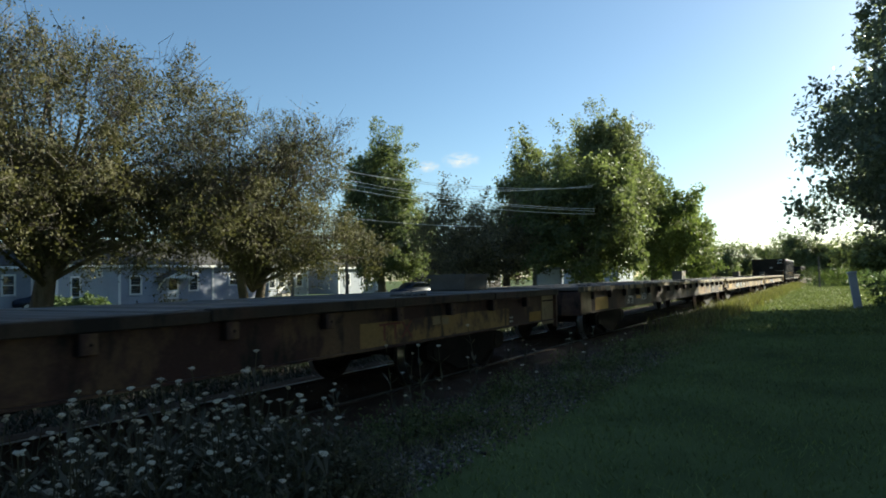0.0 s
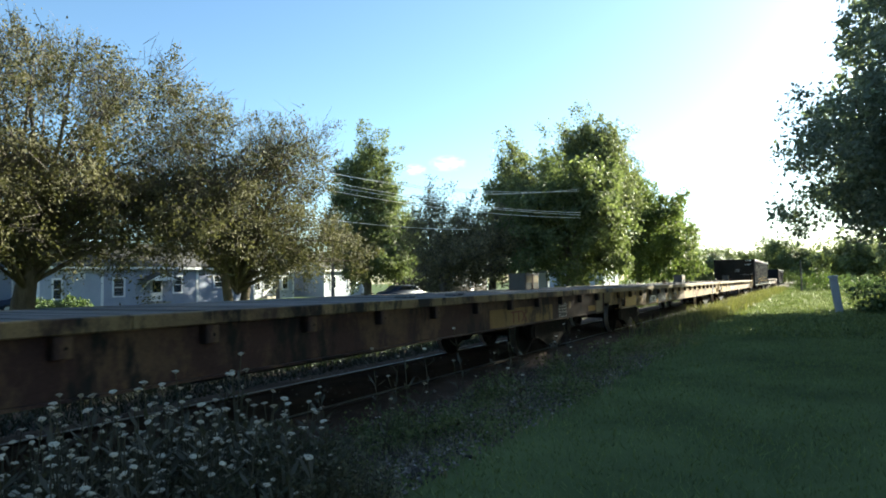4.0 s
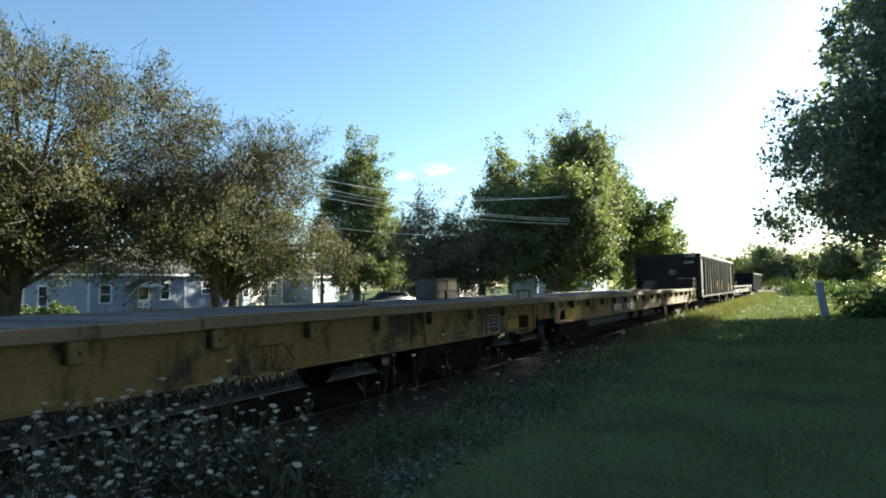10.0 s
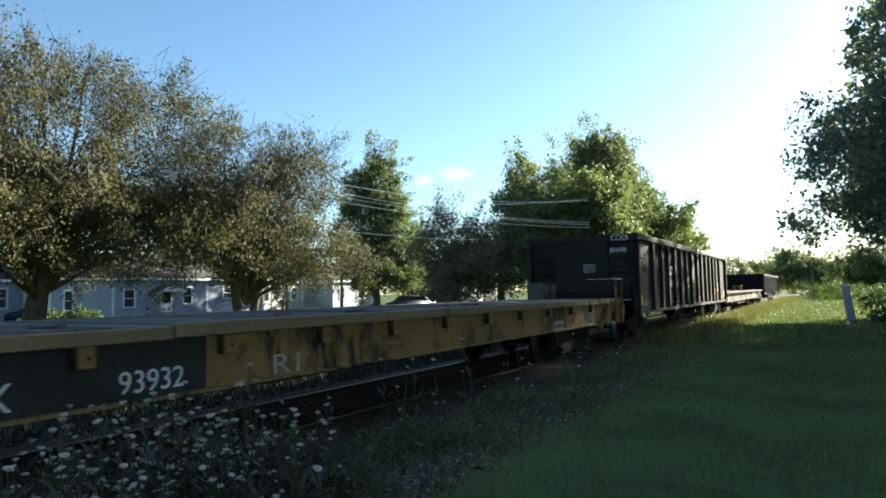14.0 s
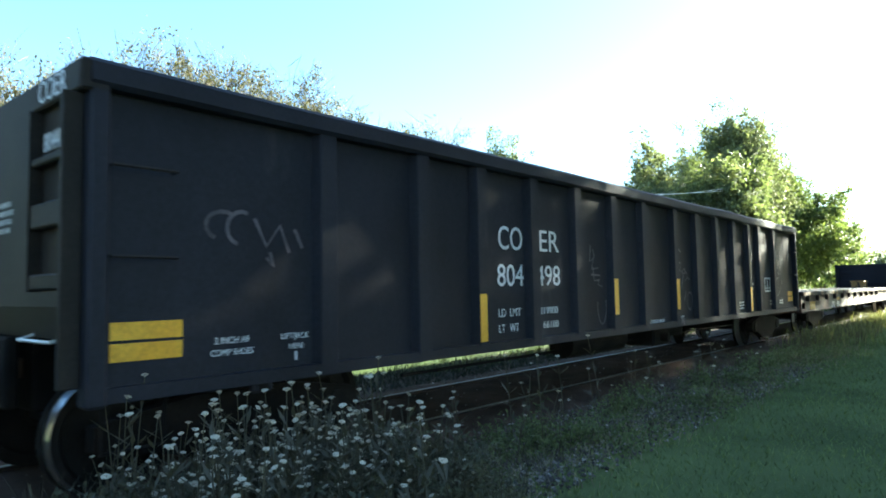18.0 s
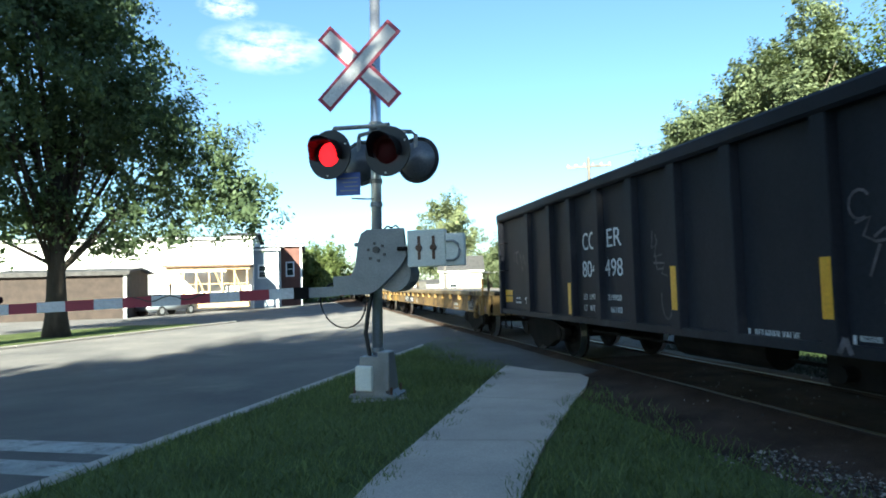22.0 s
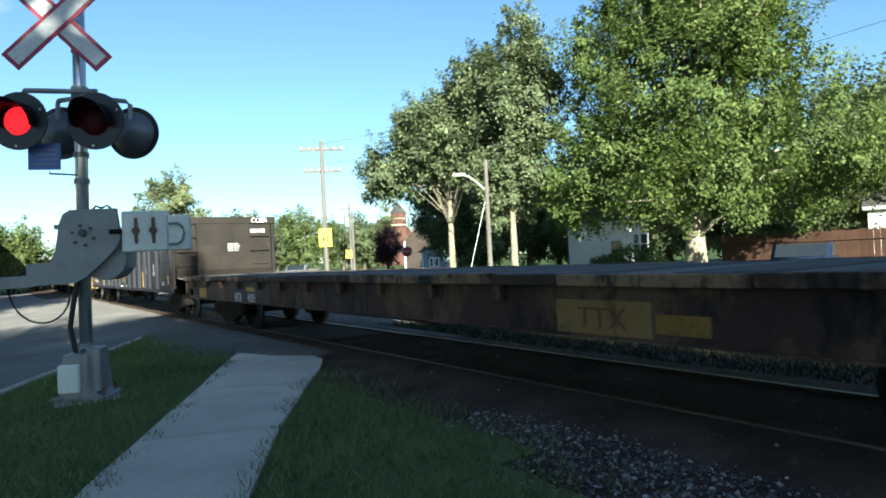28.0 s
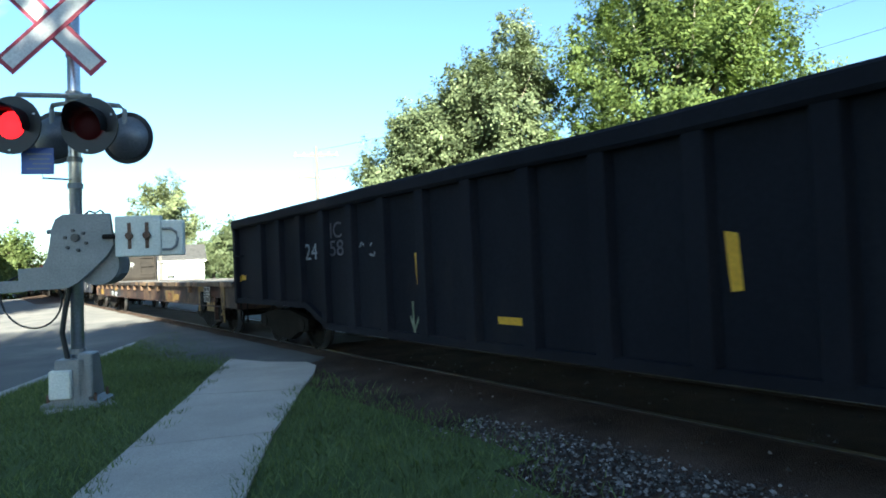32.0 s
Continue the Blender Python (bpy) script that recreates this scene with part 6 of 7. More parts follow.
rng = np.random.default_rng(17)
xy = np.column_stack([rng.uniform(-3.1, 5.5, 74000), -1.7 + 19.7 * rng.uniform(0, 1, 74000) ** 1.35])
tagged(new("lawn_grass", blades("lawn_grass", xy, LAWN_Z, 0.045, 0.006, M["blade"], rng, 0.6)), "short mown grass blades", "grass", kind="stuff")
xy = np.column_stack([rng.uniform(-4.0, 2.2, 85000), rng.uniform(-17, -1.6, 85000)])
xy = xy[(RN.x * xy[:, 0] + RN.y * xy[:, 1] < NEAR_KERB - 0.17) & (xy[:, 0] > -3.6 + 0.05 * (xy[:, 1] + 8) + 0.45 * np.clip((xy[:, 1] + 3.9) / 1.0, 0, 1) + 0.26 * rng.normal(0, 1, len(xy)))]
xy = off_walk(xy)
tagged(new("lawn_grass", blades("lawn_grass", xy, LAWN_Z, 0.075, 0.006, M["blade"], rng, 0.6)), "short grass blades round the signal and sidewalk", "grass", kind="stuff")

xy = np.column_stack([rng.uniform(-3.3, 9, 40000), 18 + 75 * rng.uniform(0, 1, 40000) ** 1.4])
tagged(new("lawn_grass", blades("lawn_grass", xy, LAWN_Z, 0.08, 0.02, M["blade"], rng, 0.6)), "mown grass further along the lawn", "grass", kind="stuff")
ny = 9000
yy = 1.2 + 62 * rng.uniform(0, 1, ny) ** 1.7
xx = -3.35 + rng.normal(0, 0.42, ny) - 0.012 * yy
keep = (xx > -4.35) & (xx < -2.55) & ((yy < 3.4) | (yy > 13) | (rng.uniform(0, 1, ny) < 0.22))
xy = np.column_stack([xx, yy])[keep]
tagged(new("weeds", blades("weeds", xy, -0.14, np.where(xy[:, 1] < 3.5, 0.46, np.where(xy[:, 1] < 16, 0.17, 0.4)), 0.006, M["weed"], rng, 0.3)), "tall rough weeds between lawn and track", "weeds", kind="stuff")
xg = np.column_stack([rng.normal(-3.2, 0.42, 5000), 3.6 + 14 * rng.uniform(0, 1, 5000) ** 1.3])
xg = xg[(xg[:, 0] > -4.1) & (xg[:, 0] < -2.35)]
tagged(new("weeds", blades("weeds", xg, -0.13, 0.13, 0.005, M["weed_grey"], rng, 0.5)), "low grey dry weeds on the stony verge", "weeds", kind="stuff")
xg = np.column_stack([rng.normal(-3.28, 0.36, 5200), 1.2 + 2.3 * rng.uniform(0, 1, 5200) ** 0.9])
xg = xg[(xg[:, 0] > -4.1) & (xg[:, 0] < -2.4)]
tagged(new("weeds", blades("weeds", xg, -0.13, 0.46, 0.0036, M["weed"], rng, 0.45)), "dense grey-green feathery weeds round the flowers", "weeds", kind="stuff")
xg = np.column_stack([rng.normal(-3.25, 0.38, 1500), 0.9 + 2.8 * rng.uniform(0, 1, 1500), -0.06 + 0.36 * rng.uniform(0, 1, 1500) ** 1.6])
xg = xg[(xg[:, 0] > -4.1) & (xg[:, 0] < -2.35)]
tagged(new("weeds", leaves("weeds", xg, 0.07, 26, 0.045, M["weed_leafy"], rng, aspect=0.35)), "dense feathery grey-green weed leaves", "weeds", kind="stuff")
xg = np.column_stack([rng.normal(-3.3, 0.40, 1900), 4.0 + 15 * rng.uniform(0, 1, 1900) ** 1.3, -0.10 + 0.22 * rng.uniform(0, 1, 1900) ** 2])
xg = xg[(xg[:, 0] > -4.1) & (xg[:, 0] < -2.3) & (np.sin(xg[:, 1] * 2.6 + 1.2 * np.sin(xg[:, 0] * 5)) + 0.6 * np.sin(xg[:, 0] * 7 + xg[:, 1]) > 0.05)]
tagged(new("weeds", leaves("weeds", xg, 0.08, 20, 0.05, M["weed_tuft"], rng, aspect=0.35)), "low tufted weeds on the stony verge", "weeds", kind="stuff")
yy = rng.uniform(17, 90, 9000)
xy = np.column_stack([-3.6 + rng.normal(0, 0.35, 9000), yy])
tagged(new("weeds", blades("weeds", xy, -0.14, 0.42, 0.014, M["weed_dry"], rng, 0.3)), "tall dry sunlit weeds along the track", "weeds", kind="stuff")
yy = rng.uniform(-45, 110, 16000)
xy = np.column_stack([-8.0 - np.abs(rng.normal(0, 1.2, 16000)), yy])
xy = xy[(xy[:, 1] > 9)]
tagged(new("weeds", blades("weeds", xy, -0.24, 0.20, 0.012, M["weed_far"], rng, 0.4)), "rough green grass over the track", "weeds", kind="stuff")


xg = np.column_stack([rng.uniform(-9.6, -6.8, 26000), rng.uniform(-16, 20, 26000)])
tagged(new("weeds", blades("weeds", xg, -0.16 + 0.045 * (xg[:, 0] + 6.8), 0.13, 0.012, M["weed_shade"], rng, 0.6)), "low weeds along the far side of the track, coloured dark for shade", "weeds", kind="stuff")


def flower_meshes(k):
    r = random.Random(k)
    h = r.uniform(0.34, 0.78)
    bm = bmesh.new()
    tip = (r.uniform(-0.1, 0.1), r.uniform(-0.1, 0.1), h)
    tube(bm, [(tip[0] * q ** 1.5, tip[1] * q ** 1.5, h * q) for q in (0, 0.15, 0.3, 0.45, 0.6, 0.8, 1)], [0.005, 0.005, 0.0045, 0.0045, 0.004, 0.0035, 0.003], 5)
    bm.verts.ensure_lookup_table()
    for k in range(10):
        root = bm.verts[5 * (1 + k % 5) + r.randrange(5)]
        a = r.uniform(0, 6.28)
        d = Vector((math.cos(a), math.sin(a), 0.6)) * r.uniform(0.07, 0.16)
        n = Vector((-math.sin(a), math.cos(a), 0)) * 0.013
        o = root.co.copy()
        bm.faces.new([root] + [bm.verts.new(p) for p in (o + d * 0.5 + n, o + d, o + d * 0.5 - n)])
        bm.verts.ensure_lookup_table()
    stem = mesh_of(bm, "stem", M["weed"])
    heads = []
    bm = bmesh.new()
    R = r.uniform(0.014, 0.029)
    tilt = Euler((r.uniform(-0.25, 0.25), r.uniform(-0.25, 0.25), 0)).to_matrix()
    for _ in range(84):
        a, q = r.uniform(0, 6.28), R * math.sqrt(r.random())
        p = Vector(tip) + tilt @ Vector((q * math.cos(a), q * math.sin(a), 0.012 + 0.007 * (1 - (q / R) ** 2) + r.uniform(-0.002, 0.002)))
        s = r.uniform(0.0032, 0.0058)
        u = tilt @ Vector((math.cos(a * 3), math.sin(a * 3), r.uniform(-0.4, 0.4))) * s
        v = tilt @ Vector((-math.sin(a * 3), math.cos(a * 3), r.uniform(-0.4, 0.4))) * s
        bm.faces.new([bm.verts.new(c) for c in (p + u, p + v, p - u, p - v)])
    for k in range(9):
        a = k * 0.7
        q = tilt @ Vector((R * 0.8 * math.cos(a), R * 0.8 * math.sin(a), 0.012))
        n = tilt @ Vector((-math.sin(a), math.cos(a), 0)) * 0.0016
        t0 = Vector(tip)
        bm.faces.new([bm.verts.new(c) for c in (t0 - n, t0 + n, t0 + q + n, t0 + q - n)])
    return stem, mesh_of(bm, "flower_head", M["petal"])


KINDS = [flower_meshes(k) for k in range(9)]
rg = random.Random(44)
for k in range(290):
    if k < 255:
        x, y = rg.gauss(-3.3, 0.36), 1.6 + 1.75 * rg.random()
    else:
        x, y = rg.gauss(-3.3, 0.28), rg.uniform(3.4, 11.0)
    x = max(-4.0, min(-2.35, x))
    fl = thing("wildflower", "wild carrot with a flat white flower head", "wildflower", pose(x, y, -0.13, 0, 0, rg.uniform(0, 360)) @ Matrix.Diagonal((1, 1, rg.uniform(0.8, 1.3), 1)), "white wildflowers beside the track")
    st, hd = KINDS[rg.randrange(9)]
    part("stem", st, None, fl)
    part("flower_head", hd, None, fl)
    for _ in range(2 if k < 255 else 0):
        st, hd = KINDS[rg.randrange(9)]
        at = pose(rg.uniform(-0.02, 0.02), rg.uniform(-0.02, 0.02), 0, rg.uniform(-16, 16), rg.uniform(-16, 16), rg.uniform(0, 360)) @ Matrix.Diagonal((0.75, 0.75, rg.uniform(0.5, 0.95), 1))
        part("stem", st, None, fl, at=at)
        part("flower_head", hd, None, fl, at=at)


def stones(name, places, seed):
    r = np.random.default_rng(seed)
    base = np.array([(1, 0, 0), (-1, 0, 0), (0, 1, 0), (0, -1, 0), (0, 0, 1), (0, 0, -1)], float)
    tri = np.array([(0, 2, 4), (2, 1, 4), (1, 3, 4), (3, 0, 4), (2, 0, 5), (1, 2, 5), (3, 1, 5), (0, 3, 5)])
    vs, fs = [], []
    for i, (x, y, z) in enumerate(places):
        s = r.uniform(0.006, 0.014) + 0.016 * r.random() ** 3
        v = base * r.uniform(0.6, 1.3, (6, 1)) * s * np.array([1, 1, 0.7]) + r.normal(0, 0.15 * s, (6, 3)) + np.array([x, y, z + s * 0.3])
        vs.append(v)
        fs.append(tri + 6 * i)
    return soup(name, np.concatenate(vs).tolist(), np.concatenate(fs).tolist(), M["stone"])


pl = []
for _ in range(6500):
    y = 0.5 - 5.4 * rng.uniform(0, 1) ** 1.1
    x = rng.normal(-3.8 + 0.02 * y, 0.34)
    if -4.55 < x < -3.1:
        pl.append((x, y, -0.112))
for _ in range(1800):
    pl.append((rng.uniform(-3.6, -2.75), 0.4 - 4.0 * rng.uniform(0, 1), -0.122))
for _ in range(15000):
    y = 3.6 + 10 * rng.uniform(0, 1) ** 1.4
    x = rng.normal(-3.3, 0.42)
    if -4.2 < x < -2.5:
        pl.append((x, y, -0.098))
for _ in range(1300):
    pl.append((rng.uniform(-6.9, -4.2), rng.uniform(-9, 22), -0.046))
tagged(new("ballast_stones", stones("ballast_stones", pl, 3)), "loose pale grey crushed stones by the rail", "gravel", kind="stuff")


# ---------- the crossing signal ----------
POST = Vector((-1.0, -8.77))
sig = thing("crossing_signal", "silver crossing signal with red lamps and crossbuck", "crossing signal", pose(POST.x, POST.y, LAWN_Z, 0, -0.9, math.degrees(math.atan2(RN.y, RN.x))))
# in its own space: x across the road, -y down the road away from the track's far end, z up from the lawn
Z0 = -LAWN_Z
mast = part("mast", tube(bmesh.new(), [(0, 0, 0.3), (0, 0, 5.9)], 0.07, 16), M["mast"], sig, smooth=True)
for z in (0.62, 2.55, 2.86, 3.28, 4.1):
    part("clamp", tube(bmesh.new(), [(0, 0, z - 0.03), (0, 0, z + 0.03)], 0.085, 12), M["silver"], mast)
base = part("base_casting", prism(bmesh.new(), [(-0.31, -0.02), (0.31, -0.02), (0.31, 0.05), (0.20, 0.09), (0.15, 0.55), (-0.15, 0.55), (-0.20, 0.09), (-0.31, 0.05)], -0.26, 0.26, "y"), M["silver"], sig, "chipped silver base casting")
part("junction_box", block((-0.03, 0.14, 0.12), (0.20, 0.32, 0.44), 0.015), M["silverwhite"], base)
part("junction_box", block((-0.24, 0.02, 0.12), (-0.08, 0.26, 0.62), 0.015), M["silver"], base)
for q in (-0.25, 0.25):
    for w in (-0.2, 0.2):
        part("anchor_bolt", tube(bmesh.new(), [(q, w, 0.04), (q, w, 0.16)], 0.018, 6), M["rust"], base)
solid("signal_foundation", block((POST.x - 0.36, POST.y - 0.32, -0.2), (POST.x + 0.36, POST.y + 0.32, -0.09), 0.02, None), M["kerb"], "small concrete foundation in the grass", "foundation")
# crossbuck
for k, a in enumerate((45, -45)):
    m = pose(0.13, 0.28 - 0.012 * k, 4.36, 0, a, 0)
    b = part("crossbuck_blade", block((-0.70, -0.006, -0.125), (0.70, 0.006, 0.125), 0, m), M["signred"], sig, "white crossbuck blade with red border")
    bm = block((-0.65, 0.0062, -0.082), (0.65, 0.0090, 0.082), 0, m)
    part("white_face", bm, M["signwhite"], b)
part("bracket", block((-0.03, 0.02, 4.24), (0.09, 0.265, 4.42), 0.005), M["steel"], sig)


def signal_lamp(x, y, z, yaw, lit, size=1.0):
    """A lamp on a round black background, with a hood; lit: whether it shines first of its pair, None: it faces away."""
    m = pose(x, y, z, 0, 0, yaw) @ Matrix.Scale(size, 4)
    bm = tube(bmesh.new(), [m @ Vector((0, -0.02, 0)), m @ Vector((0, 0.0, 0))], 0.325, 32)
    disc = part("background", bm, M["lampblack"], sig)
    bm = bmesh.new()
    prof = [(0.0, 0.30), (-0.05, 0.275), (-0.12, 0.20), (-0.17, 0.11), (-0.19, 0.02)]
    rings = [[bm.verts.new(m @ Vector((r * math.cos(k * math.pi / 12), -0.02 + d, r * math.sin(k * math.pi / 12)))) for k in range(24)] for d, r in prof]
    for a, b in zip(rings, rings[1:]):
        for k in range(24):
            bm.faces.new((a[k], b[k], b[(k + 1) % 24], a[(k + 1) % 24]))
    bm.faces.new(rings[-1])
    bmesh.ops.recalc_face_normals(bm, faces=bm.faces[:])
    part("lamp_back", bm, M["lampback"], disc, smooth=True)
    bm = bmesh.new()
    prof = [(0.045, 0.0), (0.04, 0.07), (0.02, 0.12), (0.003, 0.155)]
    rings = [[bm.verts.new(m @ Vector((r * math.cos(k * math.pi / 12), d, r * math.sin(k * math.pi / 12)))) for k in range(24)] for d, r in prof[1:]]
    c = bm.verts.new(m @ Vector((0, prof[0][0], 0)))
    for k in range(24):
        bm.faces.new((c, rings[0][k], rings[0][(k + 1) % 24]))
    for a, b in zip(rings, rings[1:]):
        for k in range(24):
            bm.faces.new((a[k], b[k], b[(k + 1) % 24], a[(k + 1) % 24]))
    bmesh.ops.recalc_face_normals(bm, faces=bm.faces[:])
    part("lens", bm, M["lens_on"] if lit is not None else M["lens_off"], disc, "glowing red lens" if lit is not None else "dark red lens", smooth=True)
    bm = bmesh.new()
    hood = []
    for d in (0.0, 0.30):
        hood.append([bm.verts.new(m @ Vector((0.205 * math.cos(a), d * (1 - 0.45 * (1 - math.sin(max(a, 0.0)))), 0.205 * math.sin(a)))) for a in [math.pi * (-0.12 + 1.24 * k / 14) for k in range(15)]])
    for k in range(14):
        bm.faces.new((hood[0][k], hood[0][k + 1], hood[1][k + 1], hood[1][k]))
    r = bmesh.ops.solidify(bm, geom=bm.faces[:], thickness=0.006)
    part("hood", bm, M["lampblack"], disc)
    for k in range(3):
        a = k * 2.1 + 0.6
        part("screw", tube(bmesh.new(), [m @ Vector((0.28 * math.cos(a), 0, 0.28 * math.sin(a))), m @ Vector((0.28 * math.cos(a), 0.012, 0.28 * math.sin(a)))], 0.012, 6), M["steel"], disc)
    if lit is not None:
        # added dished shade that hides the lit lens, hinged under the hood
        bm = bmesh.new()
        rings = [[bm.verts.new((r * math.cos(k * math.pi / 12), d, -0.157 + r * math.sin(k * math.pi / 12))) for k in range(24)] for d, r in ((0.043, 0.06), (0.03, 0.12), (0.0, 0.165))]
        bm.faces.new(rings[0])
        for a, b in zip(rings, rings[1:]):
            for k in range(24):
                bm.faces.new((a[k], b[k], b[(k + 1) % 24], a[(k + 1) % 24]))
        bmesh.ops.recalc_face_normals(bm, faces=bm.faces[:])
        FLASHERS.append((part("flasher_shade", bm, M["lens_off"], disc, "added dark red shade that hides the lit lens", smooth=True), m @ pose(0, 0.014, 0.157), lit))
    return disc


FLASHERS = []
for x, lit in ((0.52, True), (-0.28, False)):
    signal_lamp(x, 0.36, 3.19, -10, lit)
for x in (0.36, -0.47):
    signal_lamp(x, -0.42, 3.20, 168, None, 0.9)
arm = part("cross_arm", tube(bmesh.new(), [(0.52, 0.24, 3.19), (0.52, 0.24, 3.52), (0.50, 0.24, 3.56), (0.0, 0.14, 3.58), (-0.26, 0.24, 3.56), (-0.28, 0.24, 3.52), (-0.28, 0.24, 3.19)], 0.03, 8), M["silver"], sig)
part("cross_arm", tube(bmesh.new(), [(0.36, -0.30, 3.20), (0.36, -0.30, 3.53), (0.34, -0.28, 3.57), (0.0, -0.12, 3.58), (-0.42, -0.28, 3.57), (-0.47, -0.30, 3.53), (-0.47, -0.30, 3.20)], 0.03, 8), M["silver"], sig)
part("arm_casting", tube(bmesh.new(), [(0, 0, 3.42), (0, 0, 3.66)], 0.095, 14), M["silver"], sig)
notice = part("blue_notice", block((0.14, 0.22, 2.66), (0.48, 0.24, 2.96), 0.004), M["blue"], sig, "small blue notice with faint white lines")
bm = bmesh.new()
for k in range(4):
    hexa(bm, (0.16 + 0.02 * (k % 2), 0.2402, 2.88 - k * 0.055), (0.42 - 0.03 * (k % 3), 0.242, 2.895 - k * 0.055))
part("notice_text", bm, M["silver"], notice)
part("notice_bracket", tube(bmesh.new(), [(0, 0.05, 2.62), (0.27, 0.2, 2.62), (0.28, 0.21, 2.74)], 0.012, 6), M["silver"], sig)
# gate: swivel plate, drive box, counterweights, striped boom
gate = thing("crossing_gate", "lowered striped gate boom with silver counterweight arm", "crossing gate", pose(POST.x, POST.y, LAWN_Z, 0, 0, math.degrees(math.atan2(RN.y, RN.x))))
part("support_plate", prism(bmesh.new(), [(0.50, 1.35), (0.50, 1.60), (0.25, 1.61), (0.19, 1.74), (0.14, 2.05), (0.10, 2.15), (0.02, 2.20), (-0.47, 2.20), (-0.51, 1.84), (-0.44, 1.72), (-0.30, 1.58), (-0.12, 1.42), (0.0, 1.36)], 0.16, 0.24, "y"), M["silver"], gate)
part("drive_box", block((-0.54, -0.20, 1.46), (0.06, 0.14, 1.98), 0.05), M["silver"], gate, "rounded grey drive housing")
part("drive_drum", tube(bmesh.new(), [(-0.30, -0.26, 1.62), (-0.30, 0.155, 1.62)], 0.24, 24), M["silver"], gate)
for k, (a, b, z0, z1) in enumerate(((-1.03, -0.53, 1.69, 2.16), (-1.275, -1.035, 1.69, 2.10))):
    w = part("counterweight", block((a, 0.14, z0), (b, 0.26, z1), 0.012), M["silverwhite"], gate, "chipped white counterweight block")
    if k == 0:
        for q in (-0.88, -0.69):
            part("slot", block((q - 0.02, 0.262, 1.78), (q + 0.02, 0.266, 2.08)), M["rust"], w)
            part("bolt", tube(bmesh.new(), [(q, 0.26, 1.93), (q, 0.30, 1.93)], 0.042, 8), M["rust"], w)
    else:
        part("handle", tube(bmesh.new(), [(-1.05, 0.28, 1.76), (-1.15, 0.28, 1.76), (-1.20, 0.28, 1.80), (-1.22, 0.28, 1.88), (-1.20, 0.28, 1.96), (-1.15, 0.28, 2.0), (-1.05, 0.28, 2.0)], 0.016, 6), M["silver"], w)
part("hub_bolt", tube(bmesh.new(), [(-0.11, 0.24, 1.93), (-0.11, 0.28, 1.93)], 0.045, 8), M["greybox"], gate)
for k in range(6):
    q = (-0.11 + 0.115 * math.cos(k * 1.047 + 0.3), 1.90 + 0.115 * math.sin(k * 1.047 + 0.3))
    part("bolt", tube(bmesh.new(), [(q[0], 0.24, q[1]), (q[0], 0.262, q[1])], 0.02, 6), M["greybox"], gate)
part("bolt", tube(bmesh.new(), [(0.20, 0.20, 2.01), (0.06, 0.20, 2.01)], 0.03, 6), M["silver"], gate)
part("latch_pin", tube(bmesh.new(), [(-0.40, 0.255, 1.93), (-0.535, 0.255, 1.93)], 0.03, 6), M["underframe"], gate)
part("top_wires", tube(bmesh.new(), [(-0.20, 0.2, 2.19), (-0.25, 0.2, 2.235), (-0.31, 0.2, 2.21), (-0.37, 0.2, 2.24), (-0.42, 0.2, 2.19)], 0.012, 5), M["cable"], gate)
ba = math.degrees(math.atan2(-0.27, 0.96)) - math.degrees(math.atan2(RN.y, RN.x))
bm_m = pose(0.44, 0.2, 1.40, 0, 1.6, ba)
boom = part("boom", block((0.0, -0.02, -0.06), (0.52, 0.02, 0.075), 0.005, bm_m), M["silver"], gate, "red and white striped boom")
part("shear_joint", block((0.40, -0.035, -0.07), (0.60, 0.035, 0.09), 0.005, bm_m), M["underframe"], boom)
for k in range(19):
    part("boom_stripe", block((0.53 + k * 0.405, -0.018, -0.055), (0.53 + (k + 1) * 0.405 - 0.002, 0.018, 0.085), 0, bm_m), M["signred"] if k % 2 else M["signwhite"], boom)
part("boom_cable", tube(bmesh.new(), [bm_m @ Vector((1.8 + 0.1 * k, 0.03, 0.08 - 0.07 * math.sin(k * math.pi / 5) ** 2)) for k in range(11)], 0.008, 5), M["cable"], boom)
for q in (4.75, 6.75):
    part("boom_lamp", tube(bmesh.new(), [bm_m @ Vector((q, -0.05, 0.15)), bm_m @ Vector((q, 0.05, 0.15))], 0.05, 12), M["lens_off"], boom)
cable = [(0.42 + 0.32 * math.cos(a) + 0.03 * math.sin(a), 0.12, 1.28 + (0.36 if math.sin(a) < 0 else 0.25) * math.sin(a)) for a in [math.pi * (2.85 - 2.05 * k / 26) + math.pi * 0.05 for k in range(27)][::-1]]
part("loop_cable", tube(bmesh.new(), cable, 0.011, 6), M["cable"], gate)
part("conduit", tube(bmesh.new(), [(0.02, 0.08, 1.4), (0.08, 0.09, 1.1), (0.12, 0.09, 0.85), (0.06, 0.09, 0.5)], 0.03, 7), M["cable"], gate)


# ---------- houses and street ----------
def window(house, x, z, w, h, y=0.0, name="window", trim=None, mull=True):
    f = part(name, frame_mesh(w, h, mull), trim or M["trimwhite"], house, at=pose(x, y - 0.04, z))
    part("pane", block((0.02, 0.03, 0.02), (w - 0.02, 0.05, h - 0.02)), M["glass"], f)
    part("sill", block((-0.06, -0.06, -0.07), (w + 0.06, 0.04, -0.01)), trim or M["trimwhite"], f)
    return f


